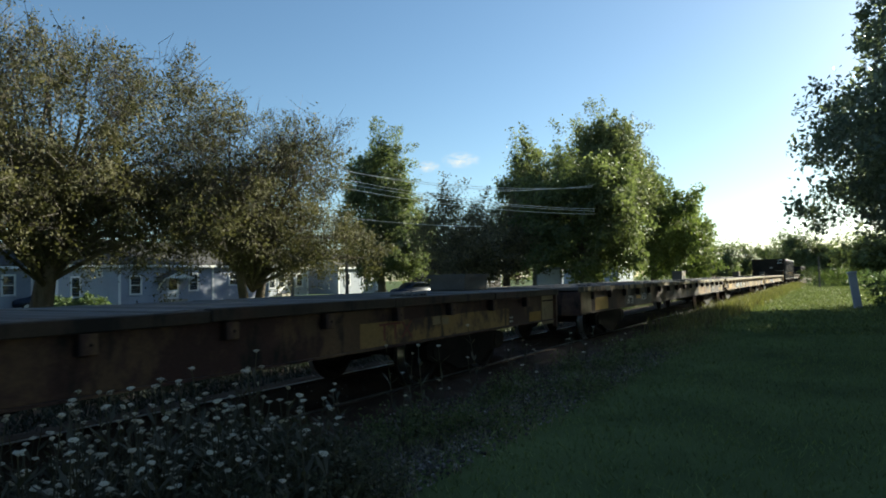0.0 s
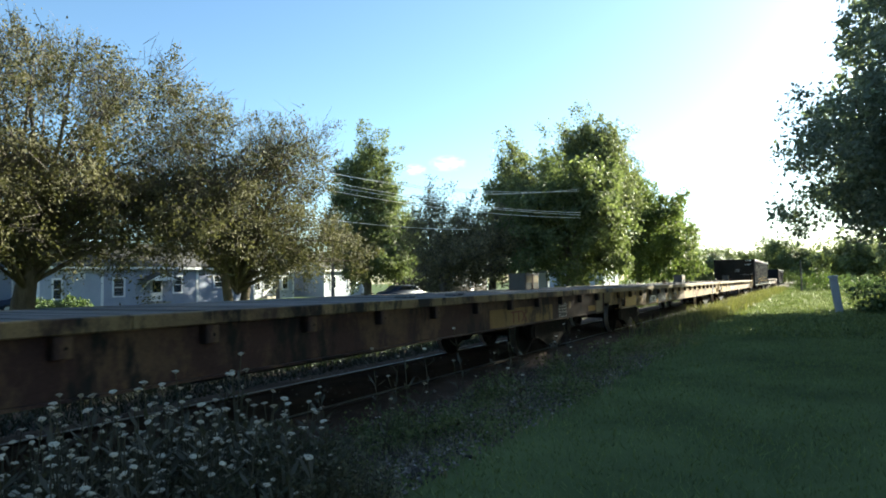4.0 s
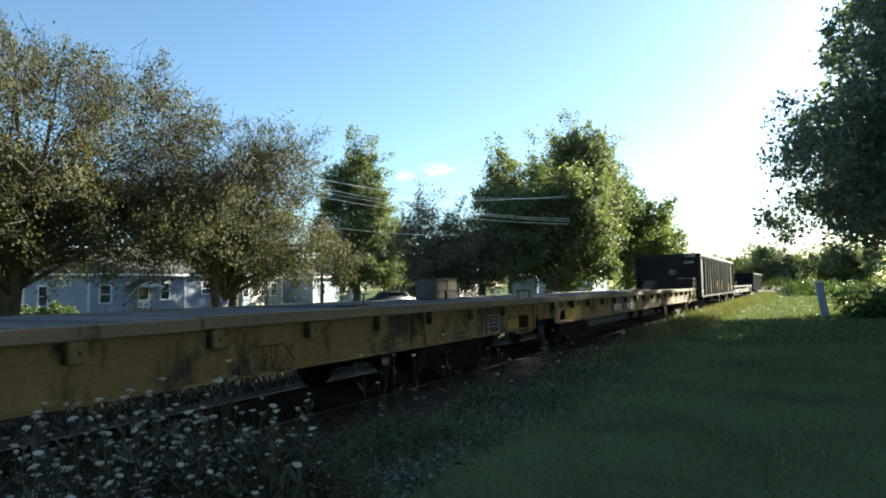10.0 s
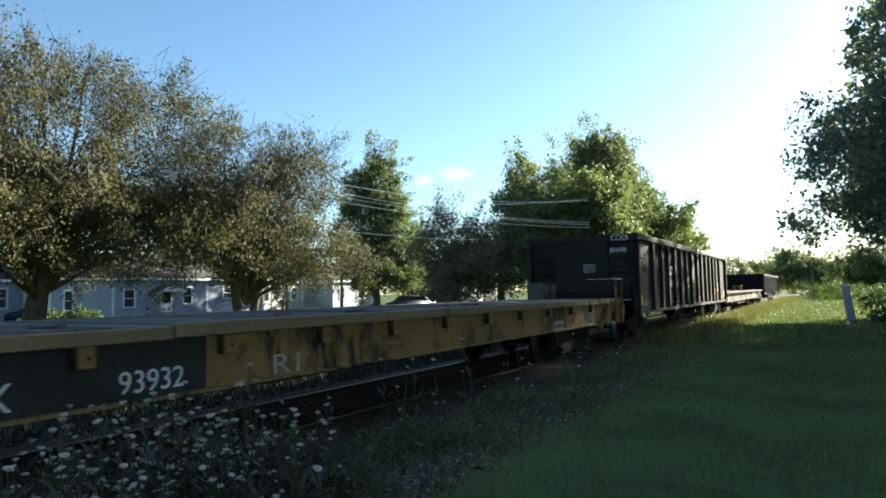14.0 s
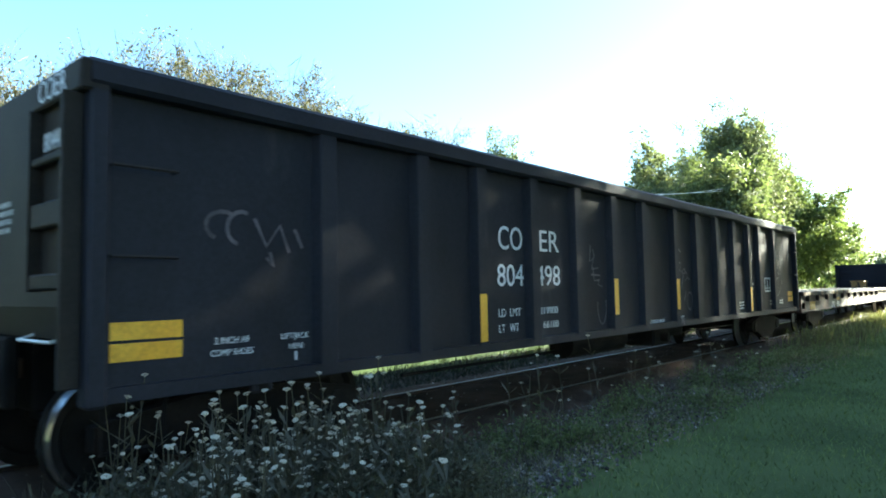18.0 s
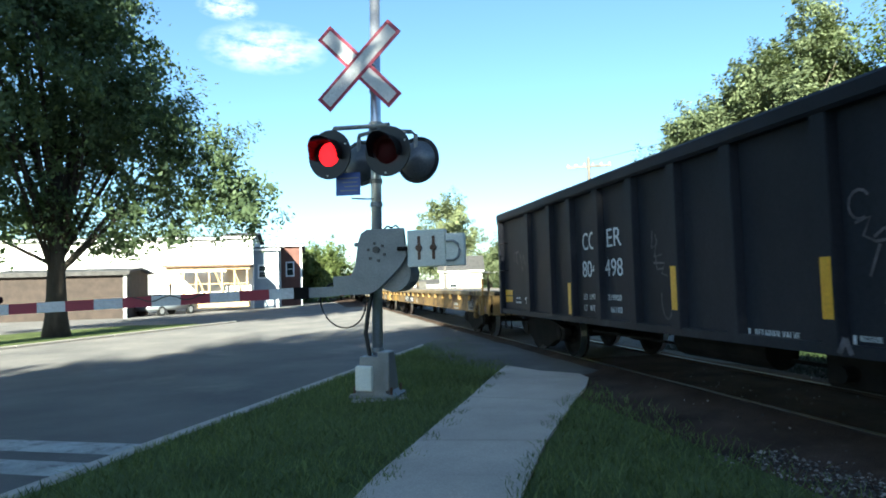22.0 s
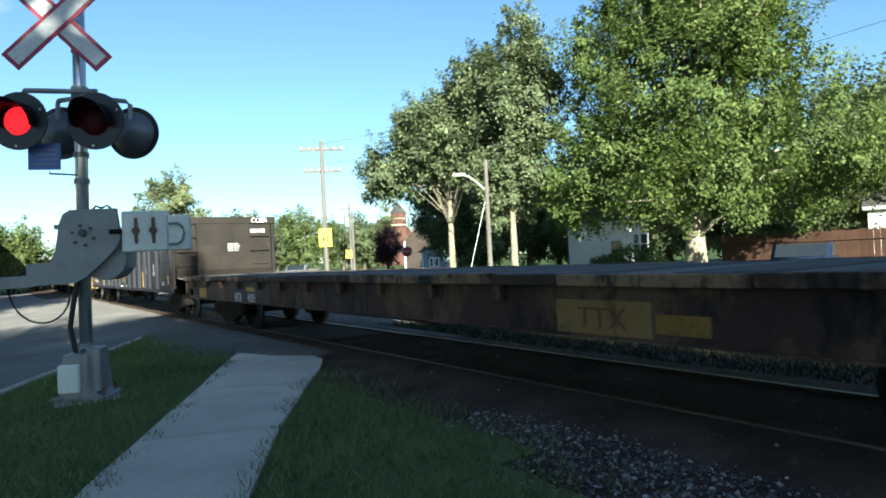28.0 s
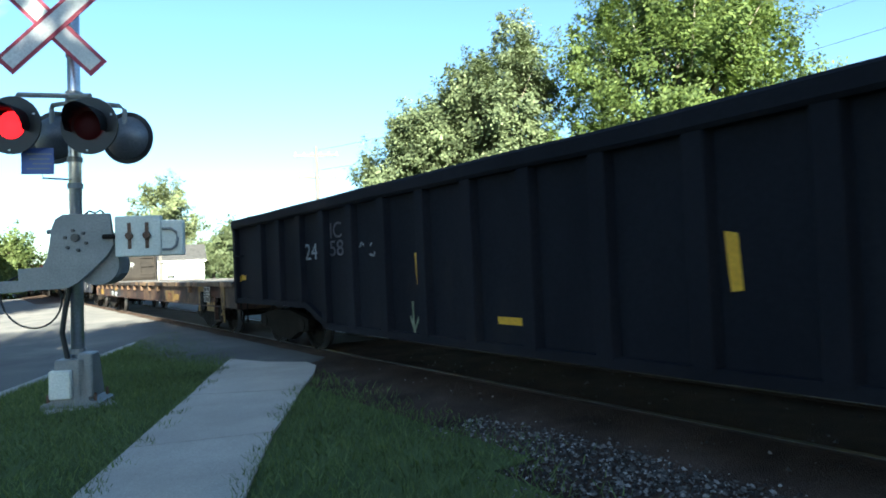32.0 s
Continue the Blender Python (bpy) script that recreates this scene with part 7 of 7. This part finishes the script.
def frame_mesh(w, h, mull=True):
    bm = bmesh.new()
    t = 0.09
    hexa(bm, (-t, -0.02, -t), (0.03, 0.06, h + t))
    hexa(bm, (w - 0.03, -0.02, -t), (w + t, 0.06, h + t))
    hexa(bm, (0.03, -0.02, h - 0.03), (w - 0.03, 0.06, h + t))
    hexa(bm, (0.03, -0.02, -t), (w - 0.03, 0.06, 0.03))
    if mull:
        hexa(bm, (0.03, 0.0, h / 2 - 0.025), (w - 0.03, 0.055, h / 2 + 0.025))
    return bm


def house(label, x, y, yaw, w, d, h, wall, rise, roof, wins=(), doors=(), base=-0.25, boards=True, gable_front=False, name="house", fascia=True):
    """A house; its front lies along local x and looks to -y."""
    hs = thing(name, label, "house", pose(x, y, base, 0, 0, yaw))
    body = bmesh.new()
    hexa(body, (0, 0, 0), (w, d, h))
    if gable_front:
        prism(body, [(0, h), (w, h), (w / 2, h + rise)], 0.0, d, "y")
    else:
        prism(body, [(0, h), (d, h), (d / 2, h + rise)], 0.0, w, "x")
    part("wall", body, wall, hs)
    if boards:
        bm = bmesh.new()
        k = 0.3
        while k < h - 0.1:
            hexa(bm, (-0.012, -0.012, k), (w + 0.012, 0.0, k + 0.012))
            k += 0.18
        part("siding", bm, wall, hs)
    rf = bmesh.new()
    o, t = 0.35, 0.14
    if gable_front:
        for s in (-1, 1):
            e = w / 2 + s * (w / 2 + o)
            ez = h - rise * o / (w / 2)
            prism(rf, [(w / 2, h + rise), (e, ez), (e, ez + t), (w / 2, h + rise + t)], -o, d + o, "y")
    else:
        for s in (-1, 1):
            e = d / 2 + s * (d / 2 + o)
            ez = h - rise * o / (d / 2)
            prism(rf, [(d / 2, h + rise), (e, ez), (e, ez + t), (d / 2, h + rise + t)], -o, w + o, "x")
    part("roof", rf, roof, hs)
    part("fascia", block((-0.3, -0.37, h - 0.12 - rise * o / (d / 2)), (w + 0.3, -0.34, h + 0.04 - rise * o / (d / 2))), M["trimwhite"] if fascia else M["shingle"], hs) if not gable_front else None
    for q in (0.0, w):
        part("corner_board", block((q - 0.09, -0.03, 0), (q + 0.09, 0.03, h)), M["trimwhite"], hs)
    for a in wins:
        window(hs, *a)
    for a, dw, dh in doors:
        dr = part("door", block((a, -0.05, 0.25), (a + dw, 0.02, 0.25 + dh), 0.01), M["trimwhite"], hs)
        part("door_panel", block((a + 0.15, -0.065, 0.9), (a + dw - 0.15, -0.05, 0.1 + dh)), M["glass"], dr)
        part("doorstep", block((a - 0.2, -0.8, 0), (a + dw + 0.2, 0, 0.22)), M["kerb"], hs)
    return hs


# pale blue bungalow over the track: front looks across it
HX = -42.0
hs = house("long pale blue bungalow with white trim and dark roof", HX, 27.2, 90, 14.0, 8.0, 2.85, M["siding_blue"], 1.7, M["shingle"],
           [(1.0, 0.7, 0.8, 1.2), (5.85, 0.85, 0.75, 1.2), (9.7, 1.2, 0.85, 0.85)], [(3.9, 1.0, 2.0)], base=0.1)
pb = part("porch_roof", prism(bmesh.new(), [(2.9, 1.78), (5.5, 1.78), (4.2, 2.36)], -1.1, 0.1, "y"), M["shingle"], hs, "small gabled porch roof")
part("porch_gable", prism(bmesh.new(), [(3.0, 1.74), (5.4, 1.74), (4.2, 2.28)], -1.14, -1.1, "y"), M["trimwhite"], pb)
for q in (3.1, 5.3):
    part("porch_brace", tube(bmesh.new(), [(q, -0.02, 0.95), (q, -1.0, 1.74)], 0.05, 6), M["trimwhite"], hs)
part("wing_corner", block((7.95, -0.05, 0), (8.15, 0.05, 2.85)), M["trimwhite"], hs)
house("white clapboard wing with white corner boards", HX + 0.3, 23.0, 90, 4.2, 7.0, 2.8, M["siding_shaded_white"], 1.5, M["shingle"], [(0.9, 0.6, 0.55, 1.25), (2.6, 1.95, 0.3, 0.35)], base=0.1)
house("pale blue garage wing", HX - 2.5, 19.0, 90, 4.0, 6.0, 2.75, M["siding_blue"], 1.4, M["shingle"], [(2.2, 0.85, 0.7, 1.2)], base=0.1)
house("white cottage with paired windows and dark roof", HX - 4, 43.5, 90, 7.0, 8.0, 2.9, M["siding_shaded_white"], 2.0, M["shingle"], [(0.7, 0.8, 0.7, 1.4), (1.7, 0.8, 0.7, 1.4), (4.0, 0.9, 0.8, 1.2), (5.4, 0.9, 0.8, 1.2)], [(2.8, 0.95, 2.0)], base=0.1)
house("grey-white cottage partly hidden by trees", HX - 2, 53.0, 90, 8.0, 8.0, 2.9, M["siding_shaded_white"], 1.9, M["shingle"], [(1.0, 0.9, 0.8, 1.2), (4.0, 0.9, 1.4, 1.2)], [(6.4, 0.95, 2.0)], base=0.1)
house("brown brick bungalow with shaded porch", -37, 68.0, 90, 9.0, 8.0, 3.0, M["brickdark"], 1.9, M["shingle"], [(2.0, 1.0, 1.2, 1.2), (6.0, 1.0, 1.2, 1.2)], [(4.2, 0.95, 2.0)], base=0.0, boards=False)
house("white house behind trees", -26, 92.0, 90, 8.0, 8.0, 3.0, M["siding_shaded_white"], 1.9, M["shingle"], [(1.5, 1.0, 1.0, 1.2), (5.0, 1.0, 1.0, 1.2)], base=0.0)
# parked camper trailer
tx, ty = azp(21.4, 56)
tr = thing("camper_trailer", "small white and grey parked trailer", "trailer", pose(tx, ty, -0.2, 0, 0, -72))
part("body", block((-2.2, -1.0, 0.6), (2.2, 1.0, 2.4), 0.15), M["siding_grey"], tr)
part("front_panel", block((2.2, -0.9, 0.8), (2.24, 0.9, 2.2), 0.01), M["trimwhite"], tr)
for q in (-0.4, 0.4):
    part("wheel", tube(bmesh.new(), [(q, -1.05, 0.35), (q, -0.85, 0.35)], 0.35, 14), M["rubber"], tr)


def pole(label, x, y, h, arms=(), base=-0.25, r=0.14, lean=0):
    p = thing("utility_pole", label, "utility pole", pose(x, y, base))
    part("shaft", tube(bmesh.new(), [(0, 0, 0), (lean, 0, h)], [r, r * 0.7], 10), M["polewood"], p)
    for z, w, yaw in arms:
        m = pose(0, 0, z, 0, 0, yaw)
        a = part("crossarm", block((-w / 2, 0.08, -0.08), (w / 2, 0.2, 0.08), 0, m), M["polewood"], p)
        for k in range(6):
            q = -w / 2 + 0.1 + k * (w - 0.2) / 5
            part("insulator", tube(bmesh.new(), [m @ Vector((q, 0.13, 0.06)), m @ Vector((q, 0.13, 0.22))], 0.045, 6), M["silverwhite"], a)
    return p


px, py = azp(155.5, 46)
p1 = pole("bleached utility pole with two crossarms", px, py, 10.0, [(9.4, 3.0, 155), (7.9, 2.6, 155)], r=0.17)
part("warning_sign", block((-0.43, 0.18, 2.68), (0.43, 0.20, 3.92), 0.005, pose(0, 0, 0, 0, 0, -24.5)), M["yellowsign"], p1, "bright yellow warning sign")
bmk = bmesh.new()
for q in (-0.14, 0.12):
    hexa(bmk, (q - 0.07, 0.203, 2.98), (q + 0.07, 0.206, 3.42), pose(0, 0, 0, 0, 0, -24.5))
part("sign_symbol", bmk, M["blacktext"], p1)
px, py = azp(141.3, 30)
p2 = pole("wooden street-light pole with guy wire", px, py, 5.9, r=0.12)
part("lamp_arm", tube(bmesh.new(), [(0, 0, 4.5), (0.33, -0.27, 4.9), (0.62, -0.5, 5.2), (0.85, -0.68, 5.28)], 0.04, 7), M["steel"], p2)
part("lamp_head", block((-0.1, -0.13, -0.07), (0.5, 0.13, 0.07), 0.04, pose(0.8, -0.64, 5.29, 0, 0, -38.7)), M["steel"], p2)
part("guy_wire", tube(bmesh.new(), [(0, 0, 4.4), (0.9, -0.72, 0)], 0.012, 5), M["wire"], p2)
for az, d, h in ((153.45, 80, 8.5), (153.9, 110, 9.5), (153.2, 62, 6.0), (177.6, 85, 6.0)):
    pd = pole("pale distant utility pole", *azp(az, d), h, [(h - 0.5, 2.2, 155)] if h > 8 else [])
    if d == 80:
        part("warning_sign", block((-0.1, 0.15, 2.0), (0.62, 0.17, 2.95), 0.005, pose(0, 0, 0, 0, 0, -26)), M["yellowsign"], pd, "bright yellow warning sign")
pole("short bleached pole by the rail", *azp(168.2, 58), 6.4, [(5.9, 2.2, 155)])
pole("weathered pole among the trees", *azp(18.0, 49), 8.6, [(8.0, 2.4, 70), (6.8, 2.4, 70)])
pole("pale marker pole far along the lawn", *azp(0.9, 75), 3.2, r=0.1)


def wire_run(a, b, sag, r=0.024):
    pts = []
    for k in range(13):
        t = k / 12
        p = Vector(a).lerp(Vector(b), t)
        p.z -= sag * 4 * t * (1 - t)
        pts.append(p)
    return tube(bmesh.new(), pts, r, 5)


for (a0, d0, e0), (a1, d1, e1), sg in (((40.5, 30, 8.5), (17.5, 36, 5.4), 0.25), ((40.5, 30.2, 8.1), (17.5, 36.2, 5.15), 0.3), ((39.0, 30, 9.3), (17.6, 36, 7.45), 0.35), ((40.5, 30.3, 9.7), (17.6, 36.3, 7.6), 0.6), ((41.5, 30, 5.7), (27.0, 33, 4.4), 0.15), ((40.5, 30.1, 8.9), (17.5, 36.1, 5.6), 0.33), ((27.5, 33, 7.6), (22.0, 35, 7.5), 0.1)):
    solid("overhead_wire", wire_run((*azp(a0, d0), 1.46 + d0 * math.tan(radians(e0))), (*azp(a1, d1), 1.46 + d1 * math.tan(radians(e1))), sg, 0.010), M["wire"], "sagging overhead wire, coloured white for sunlight", "wire", group="overhead wires")
for k, z in enumerate((9.5, 8.1)):
    a, b = azp(155.5, 46), azp(108, 30)
    solid("overhead_wire", wire_run((*a, z), (*b, z + 1.5), 0.6, 0.01), M["cable"], "thin dark overhead wire", "wire", group="overhead wires")

# marker post on the lawn
pd = thing("utility_pedestal", "leaning pale grey utility pedestal on the lawn", "utility pedestal", pose(0.82, 31.2, -0.12, 0, -7, 0))
part("body", block((-0.15, -0.13, 0), (0.15, 0.13, 1.4), 0.03), M["siding_blue"], pd)
part("cap", block((-0.19, -0.16, 1.38), (0.19, 0.16, 1.5), 0.03), M["siding_blue"], pd)

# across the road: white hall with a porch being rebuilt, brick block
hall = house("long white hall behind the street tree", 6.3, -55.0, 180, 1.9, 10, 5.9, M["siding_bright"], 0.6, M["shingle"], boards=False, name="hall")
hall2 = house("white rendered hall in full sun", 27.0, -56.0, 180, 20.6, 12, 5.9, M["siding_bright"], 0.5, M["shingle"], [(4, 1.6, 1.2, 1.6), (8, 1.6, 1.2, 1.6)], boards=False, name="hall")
porch = thing("porch", "unfinished porch of new pine framing", "porch", pose(0, 0, -0.25))
part("deck_skirt", block((4.4, -53.6, 0.35), (10.2, -52.0, 1.35)), M["newwood"], porch)
for k in range(7):
    part("post", block((4.45 + k * 0.92, -52.2, 1.3), (4.58 + k * 0.92, -52.05, 3.2)), M["newwood"], porch)
part("top_beam", block((4.3, -52.25, 3.2), (10.3, -52.0, 3.42)), M["newwood"], porch)
part("rail", block((4.4, -52.2, 2.1), (10.2, -52.1, 2.18)), M["newwood"], porch)
for k in range(4):
    part("brace", tube(bmesh.new(), [(4.8 + k * 1.4, -52.1, 1.4), (5.5 + k * 1.4, -52.1, 3.15)], 0.06, 5), M["newwood"], porch)
part("roof_edge", block((4.2, -55, 3.42), (10.5, -51.7, 3.58)), M["rust"], porch)
house("narrow grey-blue clapboard block", 4.5, -57.0, 180, 2.0, 8, 5.0, M["siding_grey"], 0.3, M["shingle"], [(0.5, 2.6, 0.6, 1.0)])
house("brown brick commercial block", 2.5, -62.0, 180, 1.9, 14, 5.6, M["brick"], 0.2, M["shingle"], [(0.6, 2.8, 0.6, 1.2)], boards=False)
house("low brown brick wing with shade in its dark colour", 18.6, -44.0, 180, 7.5, 6, 2.9, M["brickdark"], 0.25, M["shingle"], boards=False, fascia=False)
house("cream cottage with dark roof beyond the crossing", *azp(168.6, 74), 168.0, 4.6, 6, 3.2, M["siding_cream"], 1.5, M["shingle"], [(1, 0.8, 0.8, 0.8)])
house("white shed beyond the crossing", *azp(172.0, 80), 170.0, 5.0, 4, 1.6, M["siding_bright"], 0.5, M["shingle"])
house("grey-blue gabled house under the maples", *azp(147.3, 66), 147.0, 2.6, 5, 2.3, M["siding_grey"], 0.6, M["shingle"], [(0.75, 0.7, 0.3, 0.8), (1.3, 0.7, 0.3, 0.8)], gable_front=True)
# pale wall in shade, drawn with the dark brick colour
house("timber house among trees, wall coloured dark for shade", *azp(148.8, 80), 148, 4.0, 6, 3.7, M["brickdark"], 2.1, M["rust"], gable_front=True)
house("white house with grey shadowed side under a tree", *azp(134.5, 46), 131.0, 4.6, 7, 3.6, M["siding_bright"], 2.0, M["shingle"], [(4.2, 1.2, 0.9, 1.3)], [(2.6, 0.95, 2.0)])
house("white house behind the fence", *azp(112.4, 44), 110.0, 4.6, 7, 3.4, M["siding_bright"], 2.0, M["shingle"], [(1.2, 1.2, 0.9, 1.2)])
# small clouds, far off
for az, el, w, h2, n in ((28.9, 10.4, 95, 42, 1), (31.8, 9.9, 60, 30, 2), (-176.6, 19.9, 300, 130, 3), (-173.6, 22.8, 140, 70, 4)):
    cx, cy = azp(az, 1500)
    cd = tagged(new("cloud", mesh_of(prism(bmesh.new(), [(math.cos(k * 0.5236), math.sin(k * 0.5236)) for k in range(12)], -0.001, 0.001, "y"), "cloud", M["cloud"])), "small thin white cloud", "cloud", kind="structure")
    cd.matrix_world = pose(cx, cy, 1500 * math.tan(radians(el)), 0, 0, az) @ Matrix.Diagonal((w / 2, 20, h2 / 2, 1))
# brick tower
tx, ty = azp(149.3, 165)
tw = thing("brick_tower", "red brick tower with a grey pyramid roof", "tower", pose(tx, ty, -0.25, 0, 0, 20))
part("shaft", block((-1.35, -1.35, 0), (1.35, 1.35, 13.1)), M["brick"], tw)
part("band", block((-1.42, -1.42, 9.9), (1.42, 1.42, 10.25)), M["siding_cream"], tw)
part("belfry_band", block((-1.42, -1.42, 11.6), (1.42, 1.42, 11.75)), M["siding_cream"], tw)
bm = bmesh.new()
r4 = [bm.verts.new(c) for c in ((-1.55, -1.55, 13.1), (1.55, -1.55, 13.1), (1.55, 1.55, 13.1), (-1.55, 1.55, 13.1))]
ap = bm.verts.new((0, 0, 15.8))
for k in range(4):
    bm.faces.new((r4[k], r4[(k + 1) % 4], ap))
part("roof", bm, M["shingle"], tw)
part("nave", block((-7.5, -8.0, 0), (-1.0, -1.5, 8.2)), M["brick"], tw)
part("nave_roof", prism(bmesh.new(), [(-8.0, 7.9), (-0.4, 7.9), (-1.3, 12.0), (-2.2, 12.0)], -8.3, -1.4, "y"), M["fencewood"], tw)
# fence with boards
fence = thing("board_fence", "red-brown board fence beyond the track", "fence", pose(0, 0, -0.25))
FB = mesh_of(block((0, 0, 0), (0.27, 0.03, 1.95), 0.004), "board", M["fencewood"])
fa, fb = Vector(azp(122.5, 38)), Vector(azp(104, 34))
fd = (fb - fa).normalized()
nb = int((fb - fa).length / 0.285)
for k in range(nb):
    q = fa + fd * k * 0.285
    part("board", FB, None, fence, at=pose(q.x, q.y, 0.03 * math.sin(k * 1.7), 0, 0, math.degrees(math.atan2(fd.y, fd.x))))
part("rail", tube(bmesh.new(), [(fa.x, fa.y, 1.5), (fb.x, fb.y, 1.5)], 0.05, 4), M["fencewood"], fence)


def car_body(label, x, y, yaw, paint, name="parked_car"):
    c = thing(name, label, "car", pose(x, y, -0.2, 0, 0, yaw))
    side = [(-2.2, 0.35), (-2.2, 0.75), (-1.9, 0.88), (-1.35, 0.95), (-0.8, 1.38), (0.75, 1.42), (1.35, 0.98), (2.05, 0.85), (2.2, 0.65), (2.2, 0.35)]
    bm = prism(bmesh.new(), side, -0.85, 0.85, "y")
    bmesh.ops.bevel(bm, geom=bm.edges[:], offset=0.05, segments=2, affect="EDGES")
    part("body", bm, paint, c, smooth=True)
    for s in (-1, 1):
        part("side_window", prism(bmesh.new(), [(-1.15, 0.98), (-0.72, 1.32), (0.68, 1.35), (1.1, 1.0)], s * 0.862, s * 0.868, "y"), M["glass"], c)
        for q in (-1.4, 1.4):
            w = part("wheel", tube(bmesh.new(), [(q, s * 0.70, 0.32), (q, s * 0.89, 0.32)], 0.32, 18), M["rubber"], c)
            part("rim", tube(bmesh.new(), [(q, s * 0.88, 0.32), (q, s * 0.90, 0.32)], 0.2, 14), M["steel"], w)
        part("headlight", block((2.17, s * 0.6 - 0.15, 0.62), (2.22, s * 0.6 + 0.15, 0.75), 0.01), M["signwhite"], c)
    part("windscreen", prism(bmesh.new(), [(0.80, 1.40), (1.33, 1.0), (1.36, 1.02), (0.83, 1.42)], -0.72, 0.72, "y"), M["glass"], c)
    return c


car_body("dark parked car before the bungalow", *azp(61.4, 50), 66, M["carblue"])
for az, d, hh in ((43.6, 38, 5.0), (39.0, 40, 4.5)):
    pole("weathered brown post among the trees", *azp(az, d), hh, r=0.11)
car_body("dark blue parked car before the fence", *azp(116.6, 25), 20, M["carblue"])
car_body("silver parked car along the street", 9.5, -48, 60, M["carpaint"])
car_body("silver parked car along the street", 5.3, -64, 64, M["carpaint"])
car_body("dark parked car under the trees", *azp(33.0, 56), 70, M["carblue"])
car_body("silver car on the far side street", *azp(158.0, 60), 60, M["carpaint"])
car_body("silver car on the far side street", *azp(161.2, 66), 68, M["carpaint"])
rt = thing("red_truck", "red truck far down the road", "truck", pose(*azp(176.6, 80), -0.2, 0, 0, 88))
part("cab", block((0.6, -1.1, 0.5), (2.6, 1.1, 3.0), 0.12), M["carred"], rt)
part("bed", block((-2.8, -1.15, 0.6), (0.5, 1.15, 2.7), 0.06), M["carred"], rt)
part("roof_lights", block((0.9, -0.7, 3.0), (1.3, 0.7, 3.15), 0.03), M["carred"], rt)
for q in (-1.7, 1.6):
    for s in (-1.05, 0.85):
        part("wheel", tube(bmesh.new(), [(q, s, 0.45), (q, s + 0.2, 0.45)], 0.45, 16), M["rubber"], rt)
sx, sy = azp(148.6, 52)
st = thing("stop_sign", "red octagonal stop sign on a post", "stop sign", pose(sx, sy, -0.2, 0, 0, 148.6))
part("post", tube(bmesh.new(), [(0, 0.03, 0), (0, 0.03, 2.4)], 0.03, 6), M["steel"], st)
part("plate", tube(bmesh.new(), [(0, 0, 2.1), (0, -0.01, 2.1)], 0.40, 8), M["signred"], st)
part("border", tube(bmesh.new(), [(0, 0.004, 2.1), (0, 0.012, 2.1)], 0.44, 8), M["signwhite"], st)
lettering("STOP", 0.28, M["signwhite"], st, Matrix(((1, 0, 0, -0.33), (0, 0, -1, -0.014), (0, 1, 0, 2.0), (0, 0, 0, 1))))

# ties: singly where the track passes near, joined further off
TIE = mesh_of(block((-1.3, -0.115, -0.18), (1.3, 0.115, 0.0), 0.008), "tie", M["tie"])
rg = random.Random(12)
for k in range(230):
    y = -16 + k * 0.55
    if y < 100:
        part("tie", TIE, None, track, at=pose(TRACK_X + rg.uniform(-0.04, 0.04), y, -0.151 - rg.uniform(0, 0.012), 0, 0, rg.uniform(-1, 1)))
vs, fs = [], []
for k in range(200):
    bmk = 100 + k * 0.55
    i = len(vs)
    vs += [(TRACK_X - 1.3, bmk, -0.155), (TRACK_X + 1.3, bmk, -0.155), (TRACK_X + 1.3, bmk + 0.23, -0.155), (TRACK_X - 1.3, bmk + 0.23, -0.155),
           (TRACK_X - 1.3, bmk, -0.25), (TRACK_X + 1.3, bmk, -0.25), (TRACK_X + 1.3, bmk + 0.23, -0.25), (TRACK_X - 1.3, bmk + 0.23, -0.25)]
    fs += [(i, i + 1, i + 2, i + 3), (i, i + 4, i + 5, i + 1), (i + 1, i + 5, i + 6, i + 2)]
far = part("far_ties", soup("far_ties", vs, fs, M["tie"]), None, track)
far["kind"] = "stuff"


def motions():
    """Roll the cars past and turn their wheels."""
    ts = [k * 0.5 for k in range(65)]
    for car, u in MOVERS:
        walk(car, [(t, pose(TRACK_X, u - gone(t), 0)) for t in ts])
    spin = [k * 32.0 / 240 for k in range(241)]
    for w, y in SPINNERS:
        walk(w, [(t, pose(0, y, 0.42, math.degrees(gone(t) / 0.425), 0, 0)) for t in spin])
    # added shades cover the two lit lenses in turn, once a second, as flashing
    for shade, at, first in FLASHERS:
        rows = [(0.0, at @ pose(0, 0, 0, 84 if first else 0))]
        for k in range(32):
            for t, shine in ((k + 0.36, False), (k + 0.90, True)):
                rows += [(t, rows[-1][1]), (t + 0.067, at @ pose(0, 0, 0, 84 if shine == first else 0))]
        walk(shade, rows + [(32.0, rows[-1][1])])


motions()
